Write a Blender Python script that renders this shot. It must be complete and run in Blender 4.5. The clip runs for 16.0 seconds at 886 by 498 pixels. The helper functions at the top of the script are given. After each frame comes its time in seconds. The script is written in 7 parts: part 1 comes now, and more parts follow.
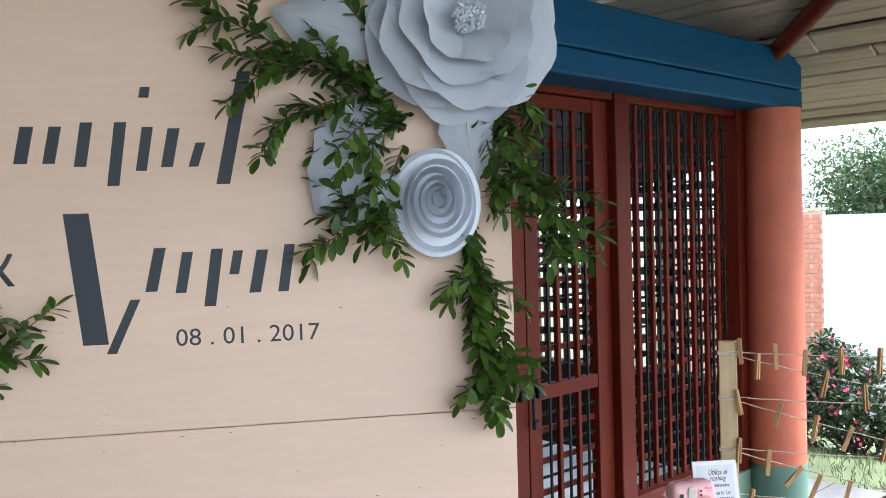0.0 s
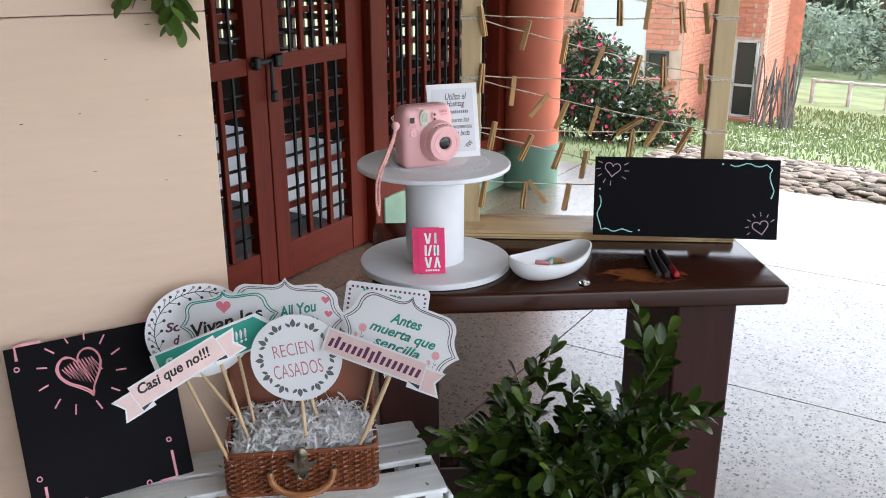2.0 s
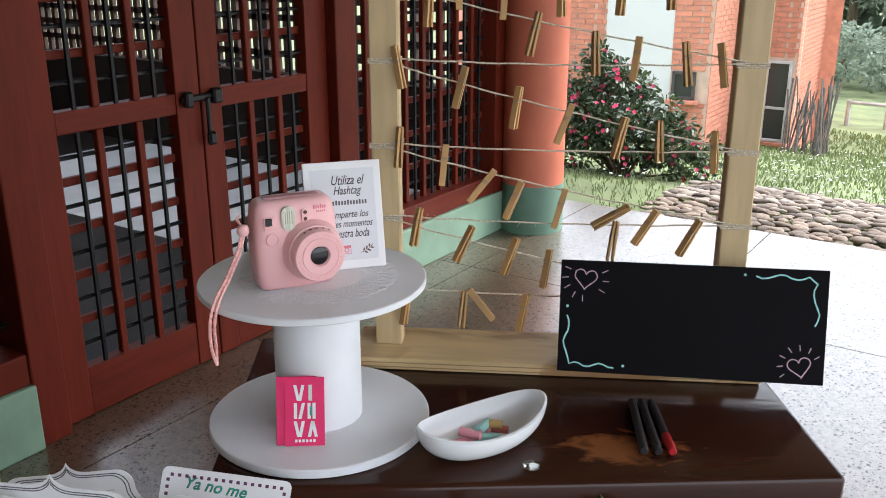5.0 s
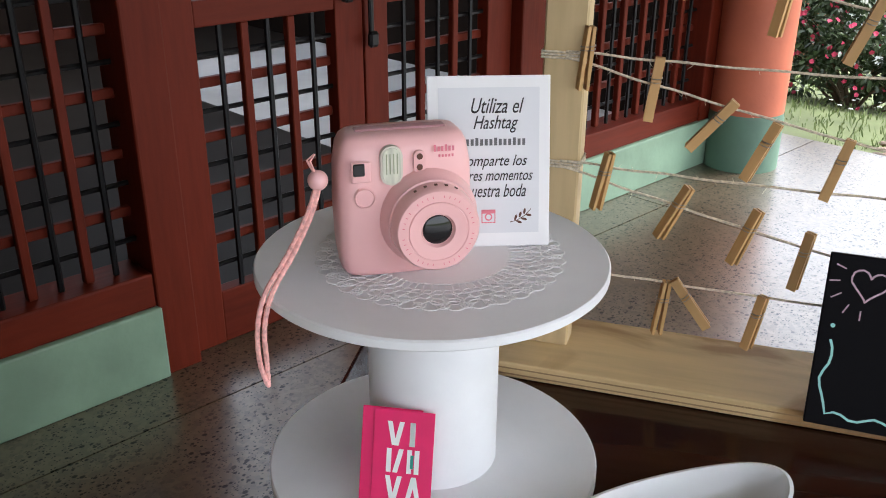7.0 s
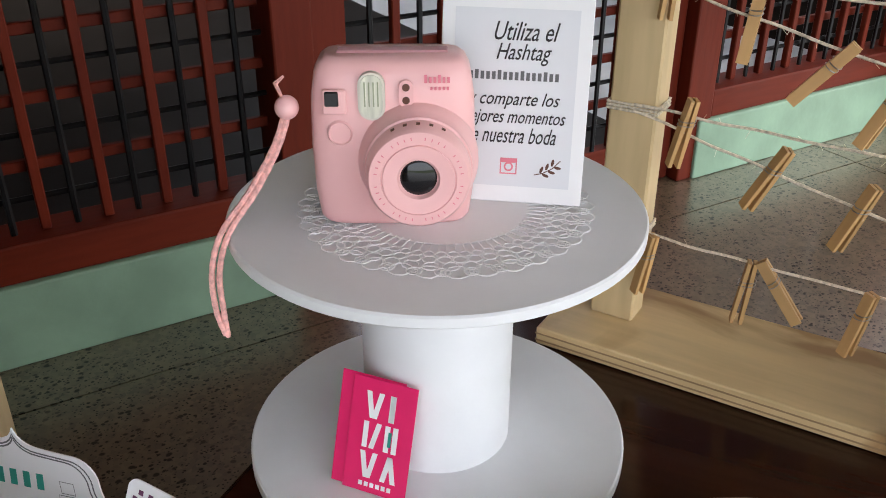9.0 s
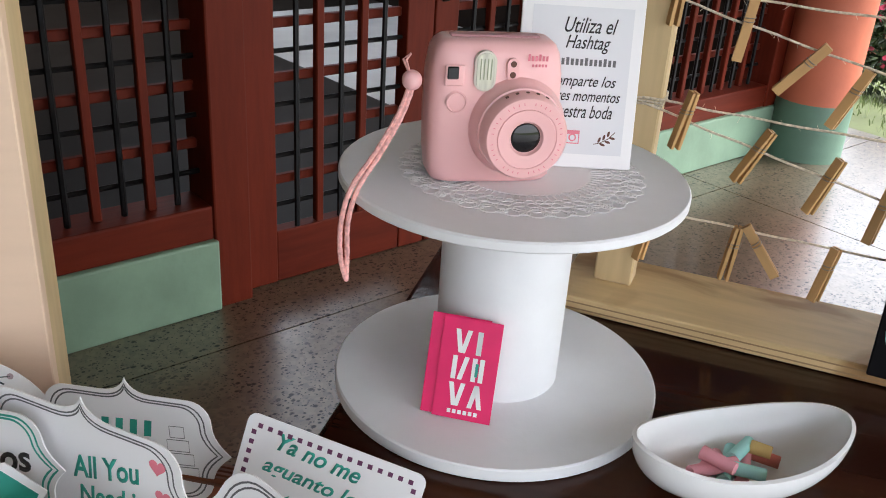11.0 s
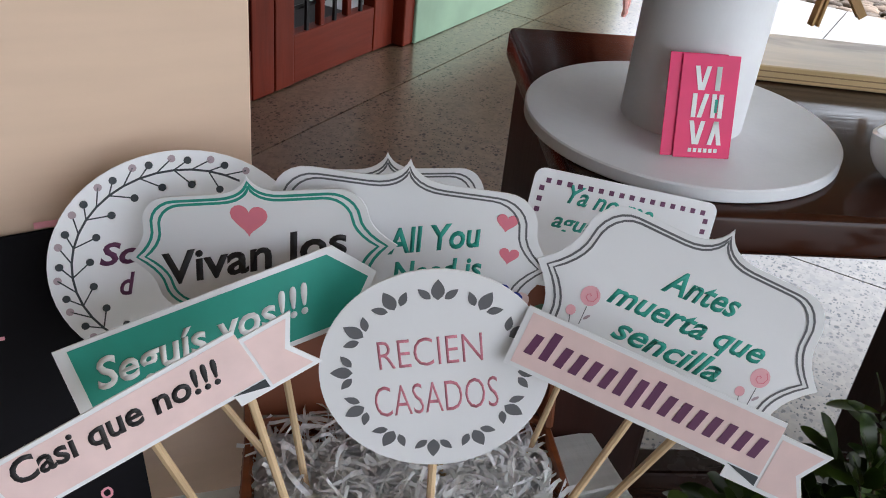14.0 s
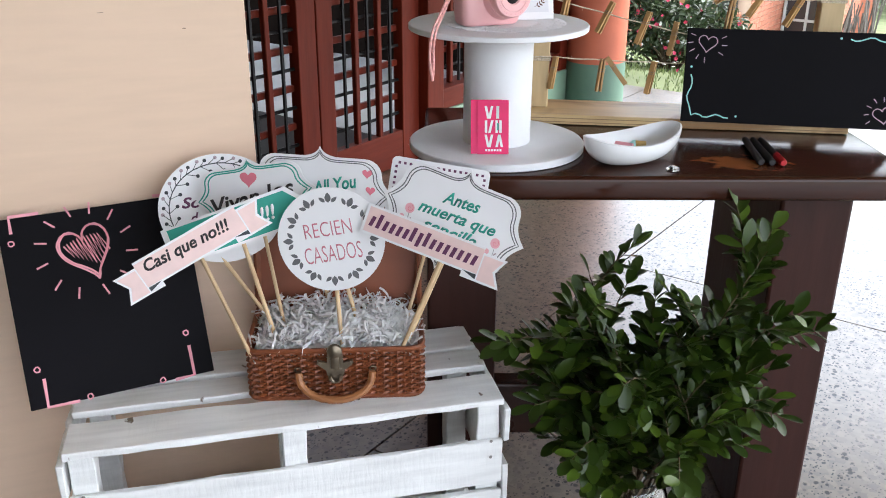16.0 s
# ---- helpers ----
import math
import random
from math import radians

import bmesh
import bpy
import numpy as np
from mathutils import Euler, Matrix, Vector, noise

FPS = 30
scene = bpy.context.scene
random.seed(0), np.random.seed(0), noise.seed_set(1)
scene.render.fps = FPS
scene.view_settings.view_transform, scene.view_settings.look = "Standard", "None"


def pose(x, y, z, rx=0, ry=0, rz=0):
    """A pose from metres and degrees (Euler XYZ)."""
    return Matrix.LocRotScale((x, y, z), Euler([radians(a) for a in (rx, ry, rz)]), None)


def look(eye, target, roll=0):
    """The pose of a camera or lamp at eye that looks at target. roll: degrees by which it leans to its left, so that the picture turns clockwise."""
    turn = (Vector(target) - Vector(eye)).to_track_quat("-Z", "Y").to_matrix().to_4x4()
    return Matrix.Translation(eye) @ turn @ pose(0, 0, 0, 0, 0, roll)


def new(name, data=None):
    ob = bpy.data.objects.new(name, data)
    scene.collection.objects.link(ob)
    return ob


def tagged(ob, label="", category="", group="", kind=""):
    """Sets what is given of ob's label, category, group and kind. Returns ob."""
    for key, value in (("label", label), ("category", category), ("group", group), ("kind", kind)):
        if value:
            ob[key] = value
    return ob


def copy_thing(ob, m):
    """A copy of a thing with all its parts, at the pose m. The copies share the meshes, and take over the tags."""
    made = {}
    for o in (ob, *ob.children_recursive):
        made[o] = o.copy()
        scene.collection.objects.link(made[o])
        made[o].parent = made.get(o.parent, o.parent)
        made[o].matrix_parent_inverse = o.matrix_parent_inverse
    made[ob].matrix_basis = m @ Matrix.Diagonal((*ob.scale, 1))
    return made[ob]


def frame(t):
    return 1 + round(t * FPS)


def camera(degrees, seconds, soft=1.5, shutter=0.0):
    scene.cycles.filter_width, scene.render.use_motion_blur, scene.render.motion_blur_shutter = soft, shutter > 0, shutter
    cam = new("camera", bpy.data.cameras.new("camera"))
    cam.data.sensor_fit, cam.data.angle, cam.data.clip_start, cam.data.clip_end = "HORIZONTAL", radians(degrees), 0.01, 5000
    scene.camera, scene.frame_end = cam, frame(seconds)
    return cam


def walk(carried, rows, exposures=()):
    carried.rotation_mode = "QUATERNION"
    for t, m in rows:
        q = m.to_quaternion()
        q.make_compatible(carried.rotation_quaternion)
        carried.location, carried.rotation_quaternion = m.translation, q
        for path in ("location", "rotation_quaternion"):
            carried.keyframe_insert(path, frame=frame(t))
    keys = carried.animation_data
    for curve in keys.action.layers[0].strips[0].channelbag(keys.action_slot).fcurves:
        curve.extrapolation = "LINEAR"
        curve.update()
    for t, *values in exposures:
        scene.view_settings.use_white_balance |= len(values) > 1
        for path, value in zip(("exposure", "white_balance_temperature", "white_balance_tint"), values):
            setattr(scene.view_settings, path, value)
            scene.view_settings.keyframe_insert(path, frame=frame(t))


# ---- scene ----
cam = camera(52.4, 16.0, soft=1.0)
PATH = [
    (0, (0.656, 0.636, 1.676), (2.042, 2.077, 1.623), -1.6),
    (0.5, (0.807, 0.735, 1.602), (2.32, 2.032, 1.436), -2.0),
    (1, (0.917, 0.771, 1.481), (2.52, 1.914, 1.127), -2.5),
    (1.5, (0.978, 0.776, 1.407), (2.615, 1.797, 0.879), -0.7),
    (2, (1.005, 0.769, 1.389), (2.607, 1.768, 0.729), -0.1),
    (2.5, (1.066, 0.805, 1.363), (2.649, 1.799, 0.653), -0.6),
    (3, (1.126, 0.83, 1.365), (2.738, 1.802, 0.691), -0.3),
    (3.5, (1.234, 0.851, 1.394), (2.879, 1.827, 0.81), 0.5),
    (6, (1.827, 1.045, 1.325), (3.321, 2.186, 0.642), -0.0),
    (6.5, (1.888, 1.126, 1.285), (3.31, 2.338, 0.571), 0.7),
    (7, (2.005, 1.197, 1.279), (3.275, 2.514, 0.472), 0.3),
    (7.5, (2.124, 1.237, 1.261), (3.232, 2.644, 0.371), -0.4),
    (8, (2.201, 1.239, 1.247), (3.128, 2.72, 0.272), -1.7),
    (10.5, (2.091, 1.128, 1.248), (3.088, 2.606, 0.339), 4.4),
    (11, (1.96, 1.192, 1.231), (3.147, 2.554, 0.374), 3.9),
    (11.5, (1.845, 1.252, 1.155), (3.178, 2.519, 0.369), 3.7),
    (12, (1.749, 1.359, 1.066), (3.247, 2.439, 0.3), 4.0),
    (12.5, (1.694, 1.428, 1.045), (3.256, 2.366, 0.219), 4.4),
    (13, (1.668, 1.485, 1.051), (3.232, 2.318, 0.123), 5.2),
    (13.5, (1.66, 1.518, 1.085), (3.179, 2.293, 0.04), 6.6),
    (14, (1.647, 1.511, 1.087), (3.147, 2.32, 0.041), 6.2),
    (14.5, (1.583, 1.45, 1.114), (3.099, 2.287, 0.113), 6.3),
    (15, (1.431, 1.312, 1.078), (2.972, 2.175, 0.14), 5.0),
    (15.5, (1.323, 1.123, 1.146), (2.841, 2.122, 0.311), 2.5),
    (16, (1.164, 0.889, 1.196), (2.668, 1.956, 0.421), 0.3),
]
walk(cam, [(t, look(eye, target, roll)) for t, eye, target, roll in PATH], [
    (0, 1.85, 5650, 10), (0.5, 1.75, 5350, 10), (1, 1.65, 5700, 10), (1.5, 1.6, 6000, 10), (2.5, 1.55, 6050, 10), (3.5, 1.6, 6100, 10), (6, 1.35, 6200, 10), (7, 1.5, 6250, 10), (8, 1.55, 6300, 10),
    (10.5, 1.6, 6400, 10), (11.5, 1.55, 6350, 10), (12, 1.45, 6350, 10), (13, 1.4, 6300, 10), (14, 1.4, 6200, 10), (14.5, 1.4, 6150, 10), (15, 1.75, 6150, 10), (15.5, 1.8, 6150, 10), (16, 1.8, 6150, 10)])

# ---- light ----
world = bpy.data.worlds.new("sky")
scene.world = world
world.use_nodes = True
wn = world.node_tree
sky = wn.nodes.new("ShaderNodeTexSky")
sky.sky_type = "NISHITA"
sky.sun_disc = False
sky.sun_elevation = radians(42)
sky.sun_rotation = radians(126)
sky.dust_density = 4.0
sky.air_density = 1.6
soft = wn.nodes.new("ShaderNodeMix")
soft.data_type = "RGBA"
soft.inputs[0].default_value = 0.72
soft.inputs[7].default_value = (10.35, 10.6, 11.35, 1)
wn.links.new(sky.outputs[0], soft.inputs[6])
wn.links.new(soft.outputs[2], wn.nodes["Background"].inputs[0])
wn.nodes["Background"].inputs[1].default_value = 0.13
sun = new("sun", bpy.data.lights.new("sun", "SUN"))
sun.data.energy, sun.data.angle, sun.data.color = 2.0, radians(30), (1.0, 0.985, 0.96)
sun.matrix_world = look((9, -6.5, 10), (0, 0, 0))


# ---- materials ----
def ramp(nt, fac, stops):
    r = nt.nodes.new("ShaderNodeValToRGB")
    while len(r.color_ramp.elements) < len(stops):
        r.color_ramp.elements.new(0.5)
    for e, (pos, col) in zip(r.color_ramp.elements, stops):
        e.position, e.color = pos, (*col, 1)
    nt.links.new(fac, r.inputs[0])
    return r.outputs[0]


def tex(nt, kind, scale, stretch=(1, 1, 1), detail=6, coords="Object", **kw):
    co = nt.nodes.new("ShaderNodeTexCoord")
    mp = nt.nodes.new("ShaderNodeMapping")
    mp.inputs["Scale"].default_value = stretch
    if coords == "World":
        nt.links.new(nt.nodes.new("ShaderNodeNewGeometry").outputs["Position"], mp.inputs[0])
    else:
        nt.links.new(co.outputs[coords], mp.inputs[0])
    t = nt.nodes.new("ShaderNodeTex" + kind)
    t.inputs["Scale"].default_value = scale
    if "Detail" in t.inputs:
        t.inputs["Detail"].default_value = 0 if kind == "Voronoi" else detail
    for k, v in kw.items():
        t.inputs[k].default_value = v
    nt.links.new(mp.outputs[0], t.inputs["Vector"])
    return t


def mixc(nt, fac, a, b, mode="MIX"):
    m = nt.nodes.new("ShaderNodeMix")
    m.data_type, m.blend_type = "RGBA", mode
    for sock, v in ((m.inputs[0], fac), (m.inputs[6], a), (m.inputs[7], b)):
        if isinstance(v, (int, float)):
            sock.default_value = v
        elif isinstance(v, tuple):
            sock.default_value = (*v, 1)
        else:
            nt.links.new(v, sock)
    return m.outputs[2]


def material(name, colour, rough=0.5, metal=0.0, vary=0.12, scale=8.0, stretch=(1, 1, 1), bump=0.0, bump_scale=60.0,
             spec=0.5, random_tone=0.0, rough_vary=0.1, coat=0.0, coords="Object"):
    m = bpy.data.materials.new(name)
    m.use_nodes = True
    nt = m.node_tree
    b = nt.nodes["Principled BSDF"]
    n = tex(nt, "Noise", scale, stretch, coords=coords)
    lo = tuple(max(0, c * (1 - vary)) for c in colour)
    hi = tuple(min(1, c * (1 + vary)) for c in colour)
    col = ramp(nt, n.outputs["Fac"], [(0.3, lo), (0.7, hi)])
    if random_tone:
        inf = nt.nodes.new("ShaderNodeObjectInfo")
        r = nt.nodes.new("ShaderNodeMapRange")
        r.inputs[3].default_value, r.inputs[4].default_value = 1 - random_tone, 1 + random_tone
        nt.links.new(inf.outputs["Random"], r.inputs[0])
        cmb = nt.nodes.new("ShaderNodeCombineColor")
        for i in range(3):
            nt.links.new(r.outputs[0], cmb.inputs[i])
        col = mixc(nt, 1.0, col, cmb.outputs[0], "MULTIPLY")
    nt.links.new(col, b.inputs["Base Color"])
    rr = nt.nodes.new("ShaderNodeMapRange")
    rr.inputs[3].default_value, rr.inputs[4].default_value = max(0.02, rough - rough_vary), min(1, rough + rough_vary)
    nt.links.new(n.outputs["Fac"], rr.inputs[0])
    nt.links.new(rr.outputs[0], b.inputs["Roughness"])
    b.inputs["Metallic"].default_value = metal
    b.inputs["Specular IOR Level"].default_value = spec
    b.inputs["Coat Weight"].default_value = coat
    if bump:
        bn = tex(nt, "Noise", bump_scale, stretch, coords=coords)
        bp = nt.nodes.new("ShaderNodeBump")
        bp.inputs["Strength"].default_value = bump
        bp.inputs["Distance"].default_value = 0.004
        nt.links.new(bn.outputs["Fac"], bp.inputs["Height"])
        nt.links.new(bp.outputs[0], b.inputs["Normal"])
    return m


def shader_of(m):
    return m.node_tree, m.node_tree.nodes["Principled BSDF"]


def wood(name, dark, light, rough=0.5, along="x", scale=6.0, bump=0.15, coat=0.0, random_tone=0.1, rings=0.5, fine_dark=0.72):
    """Wood with grain along one axis: streaks, broad tone and fine pores."""
    m = material(name, light, rough, vary=0.1, scale=scale, coat=coat)
    nt, b = shader_of(m)
    st = {"x": (0.12, 1, 1), "y": (1, 0.12, 1), "z": (1, 1, 0.12)}[along]
    fine = tex(nt, "Noise", 60, st, 8)
    broad = tex(nt, "Noise", scale, st, 4, Distortion=1.2)
    c1 = ramp(nt, broad.outputs["Fac"], [(0.3, dark), (0.68, light)])
    c2 = ramp(nt, fine.outputs["Fac"], [(0.35, tuple(c * fine_dark for c in light)), (0.62, light)])
    col = mixc(nt, rings, c2, c1)
    if random_tone:
        inf = nt.nodes.new("ShaderNodeObjectInfo")
        r = nt.nodes.new("ShaderNodeMapRange")
        r.inputs[3].default_value, r.inputs[4].default_value = 1 - random_tone, 1 + random_tone
        nt.links.new(inf.outputs["Random"], r.inputs[0])
        cmb = nt.nodes.new("ShaderNodeCombineColor")
        for i in range(3):
            nt.links.new(r.outputs[0], cmb.inputs[i])
        col = mixc(nt, 1.0, col, cmb.outputs[0], "MULTIPLY")
    nt.links.new(col, b.inputs["Base Color"])
    bp = nt.nodes.new("ShaderNodeBump")
    bp.inputs["Strength"].default_value, bp.inputs["Distance"].default_value = bump, 0.003
    nt.links.new(fine.outputs["Fac"], bp.inputs["Height"])
    nt.links.new(bp.outputs[0], b.inputs["Normal"])
    return m


def terrazzo(name, base, dark, light, rough, scale=55.0, wear=0.0):
    """Exposed-aggregate or ground stone floor: chips of several tones in a cement paste."""
    m = material(name, base, rough, vary=0.15, scale=1.2)
    nt, b = shader_of(m)
    v = tex(nt, "Voronoi", scale, coords="World")
    big = tex(nt, "Noise", 0.9, detail=8, coords="World")
    fine_ = tex(nt, "Noise", 26, detail=8, coords="World")
    cl = tex(nt, "Noise", 5.0, detail=3, coords="World")
    chips = mixc(nt, 0.7, ramp(nt, v.outputs["Color"], [(0.15, dark), (0.45, base), (0.85, light)]), ramp(nt, fine_.outputs["Fac"], [(0.3, tuple(0.8 * c for c in base)), (0.7, tuple(1.2 * c for c in base))]))
    where = ramp(nt, cl.outputs["Fac"], [(0.30, (0.15, 0.15, 0.15)), (0.50, (1, 1, 1))])
    keep = None
    for sc, lim in ((0.5, 0.25), (0.9, 0.30), (1.7, 0.30)):
        d_ = tex(nt, "Voronoi", scale * sc, (1, 1.25, 1), coords="World")
        wrp = nt.nodes.new("ShaderNodeVectorMath")
        wrp.operation = "MULTIPLY_ADD"
        wrp.inputs[1].default_value = (0.012, 0.012, 0.012)
        nt.links.new(fine_.outputs["Color"], wrp.inputs[0])
        nt.links.new(d_.inputs["Vector"].links[0].from_socket, wrp.inputs[2])
        nt.links.new(wrp.outputs[0], d_.inputs["Vector"])
        inside = ramp(nt, d_.outputs["Distance"], [(lim - 0.06, (1, 1, 1)), (lim + 0.06, (0, 0, 0))])
        some = ramp(nt, d_.outputs["Color"], [(0.52, (0, 0, 0)), (0.56, (1, 1, 1))])
        pit = mixc(nt, 1.0, mixc(nt, 1.0, inside, some, "MULTIPLY"), where, "MULTIPLY")
        keep = pit if keep is None else mixc(nt, 1.0, keep, pit, "LIGHTEN")
    col = mixc(nt, keep, chips, tuple(0.7 * c for c in dark))
    stain = ramp(nt, big.outputs["Fac"], [(0.25, (0.75, 0.73, 0.70)), (0.75, (1.1, 1.1, 1.1))])
    col = mixc(nt, 1.0, col, stain, "MULTIPLY")
    nt.links.new(col, b.inputs["Base Color"])
    rr = nt.nodes.new("ShaderNodeMapRange")
    rr.inputs[1].default_value, rr.inputs[2].default_value = 0.3, 0.7
    rr.inputs[3].default_value, rr.inputs[4].default_value = rough - 0.06, rough + 0.14
    nt.links.new(big.outputs["Fac"], rr.inputs[0])
    nt.links.new(rr.outputs[0], b.inputs["Roughness"])
    bp = nt.nodes.new("ShaderNodeBump")
    bp.inputs["Strength"].default_value, bp.inputs["Distance"].default_value = 0.12, 0.002
    sub_ = nt.nodes.new("ShaderNodeMath")
    sub_.operation = "SUBTRACT"
    sub_.inputs[0].default_value = 1.0
    soft_ = nt.nodes.new("ShaderNodeMath")
    soft_.operation = "MULTIPLY"
    soft_.inputs[1].default_value = 0.6
    nt.links.new(keep, soft_.inputs[0])
    nt.links.new(soft_.outputs[0], sub_.inputs[1])
    nt.links.new(sub_.outputs[0], b.inputs["Coat Weight"])
    nt.links.new(sub_.outputs[0], b.inputs["Specular IOR Level"])
    bp.invert = True
    nt.links.new(keep, bp.inputs["Height"])
    nt.links.new(bp.outputs[0], b.inputs["Normal"])
    return m


M = {}
M["floor"] = terrazzo("terrazzo_floor", (0.118, 0.085, 0.050), (0.010, 0.008, 0.006), (0.225, 0.170, 0.105), 0.34, 72)
shader_of(M["floor"])[1].inputs["Coat Roughness"].default_value = 0.26
shader_of(M["floor"])[1].inputs["Coat IOR"].default_value = 1.66
M["inner_floor_lit"] = material("inner_floor_lit", (0.56, 0.56, 0.555), 0.22, vary=0.15, scale=1.5, rough_vary=0.05)
# near-black colour puts the dimness of the room into its floor
M["inner_shade"] = material("inner_floor_shaded", (0.014, 0.011, 0.009), 0.5, vary=0.15, scale=1.5, spec=0.15)
M["joint"] = material("floor_joint", (0.035, 0.028, 0.022), 0.8)
M["red"] = wood("red_brown_paint", (0.065, 0.0075, 0.0035), (0.135, 0.018, 0.0075), 0.5, "z", 5, 0.2, random_tone=0.08)
M["red_h"] = wood("red_brown_paint_rail", (0.065, 0.0075, 0.0035), (0.135, 0.018, 0.0075), 0.5, "x", 5, 0.2, random_tone=0.08)
for k_ in ("red", "red_h"):
    shader_of(M[k_])[1].inputs["Specular IOR Level"].default_value = 0.13
M["iron"] = material("black_iron", (0.012, 0.012, 0.013), 0.45, 0.6, 0.3, 30)
M["green"] = material("sage_green_paint", (0.20, 0.31, 0.22), 0.6, vary=0.16, scale=5, bump=0.25, bump_scale=40)
M["column"] = material("terracotta_paint", (0.52, 0.14, 0.075), 0.62, vary=0.12, scale=4, bump=0.3, bump_scale=30)
M["blue"] = wood("blue_painted_beam", (0.002, 0.040, 0.11), (0.004, 0.070, 0.17), 0.5, "x", 4, 0.4, random_tone=0)
shader_of(M["blue"])[1].inputs["Specular IOR Level"].default_value = 0.2
M["ply"] = wood("birch_plywood", (0.68, 0.49, 0.35), (0.785, 0.585, 0.435), 0.55, "x", 2.2, 0.03, rings=0.6, random_tone=0, fine_dark=0.90)
M["pine"] = wood("pale_pine", (0.50, 0.35, 0.17), (0.66, 0.50, 0.28), 0.55, "z", 9, 0.12, random_tone=0.06)
M["pine_x"] = wood("pale_pine_board", (0.50, 0.32, 0.14), (0.77, 0.575, 0.31), 0.35, "x", 5, 0.1, random_tone=0.04)
nt, b_ = shader_of(M["pine_x"])
blot = tex(nt, "Noise", 5.5, (0.8, 1, 1), 5, Distortion=0.8)      # brown water stains
nt.links.new(mixc(nt, ramp(nt, blot.outputs["Fac"], [(0.52, (0, 0, 0)), (0.58, (0.75, 0.75, 0.75)), (0.70, (0.45, 0.45, 0.45))]), b_.inputs["Base Color"].links[0].from_socket, (0.40, 0.22, 0.085)), b_.inputs["Base Color"])
sm_ = tex(nt, "Noise", 7.0, (0.6, 1, 1), 5, Distortion=0.8)
nt.links.new(mixc(nt, ramp(nt, sm_.outputs["Fac"], [(0.50, (0, 0, 0)), (0.58, (0.7, 0.7, 0.7))]), b_.inputs["Base Color"].links[0].from_socket, (0.30, 0.15, 0.055)), b_.inputs["Base Color"])
M["dark"] = wood("dark_stained_wood", (0.009, 0.0035, 0.0025), (0.026, 0.009, 0.005), 0.26, "x", 6, 0.18, random_tone=0.05)
M["dark_z"] = wood("dark_stained_leg", (0.010, 0.0035, 0.0025), (0.044, 0.014, 0.010), 0.4, "z", 6, 0.2, random_tone=0.05)
for k_ in ("dark", "dark_z"):
    shader_of(M[k_])[1].inputs["Specular IOR Level"].default_value = 0.22
M["white"] = material("white_painted_mdf", (0.77, 0.78, 0.80), 0.5, vary=0.03, scale=20, bump=0.08, bump_scale=90)
M["crate"] = wood("white_painted_pine", (0.76, 0.77, 0.76), (0.86, 0.87, 0.86), 0.55, "x", 7, 0.7, random_tone=0.04)
nt, b = shader_of(M["crate"])      # saw marks across the boards and chipped paint
saw = tex(nt, "Noise", 150, (1, 0.16, 0.16), 6)
chip = tex(nt, "Noise", 34, (1, 0.5, 0.5), 7)
bare = ramp(nt, chip.outputs["Fac"], [(0.29, (1, 1, 1)), (0.315, (0, 0, 0))])
old = b.inputs["Base Color"].links[0].from_socket
nt.links.new(mixc(nt, bare, old, (0.16, 0.12, 0.09)), b.inputs["Base Color"])
bp = nt.nodes.new("ShaderNodeBump")
bp.inputs["Strength"].default_value, bp.inputs["Distance"].default_value = 0.16, 0.0025
nt.links.new(ramp(nt, saw.outputs["Fac"], [(0.36, (0, 0, 0)), (0.56, (1, 1, 1))]), bp.inputs["Height"])
nt.links.new(b.inputs["Normal"].links[0].from_socket, bp.inputs["Normal"])
nt.links.new(bp.outputs[0], b.inputs["Normal"])
M["chalk_board"] = material("blackboard_paint", (0.005, 0.0045, 0.006), 0.65, vary=0.3, scale=3, bump=0.05, spec=0.085)
M["paper"] = material("white_card", (0.80, 0.80, 0.81), 0.65, vary=0.02, scale=12)
M["pink"] = material("pastel_pink_plastic", (0.83, 0.47, 0.47), 0.33, vary=0.015, scale=5)
M["brick"] = material("orange_brick", (0.52, 0.20, 0.125), 0.85, vary=0.2, scale=9, bump=0.4, random_tone=0.16)
M["plaster"] = material("white_render", (0.55, 0.56, 0.54), 0.8, vary=0.04, scale=1.2)
M["mortar"] = material("mortar", (0.50, 0.36, 0.28), 0.9, vary=0.15, scale=6)
M["lath"] = wood("weathered_roof_board", (0.26, 0.22, 0.17), (0.46, 0.40, 0.31), 0.8, "y", 5, 0.5, random_tone=0)


# ---- geometry helpers ----
def rbox(bm, c, s, bev=0.0, seg=1, m=None):
    """A box of size s at c, its edges rounded by bev; m is applied last."""
    t = bmesh.new()
    bmesh.ops.create_cube(t, size=1.0, matrix=Matrix.Translation(c) @ Matrix.Diagonal((*s, 1)))
    if bev > 0:
        bmesh.ops.bevel(t, geom=list(t.edges), offset=min(bev, min(s) * 0.45), segments=seg, affect="EDGES", profile=0.5)
    join(bm, t, m)


def join(bm, t, m=None):
    if m is not None:
        bmesh.ops.transform(t, matrix=m, verts=t.verts)
    d = bpy.data.meshes.new("t")
    t.to_mesh(d)
    t.free()
    bm.from_mesh(d)
    bpy.data.meshes.remove(d)


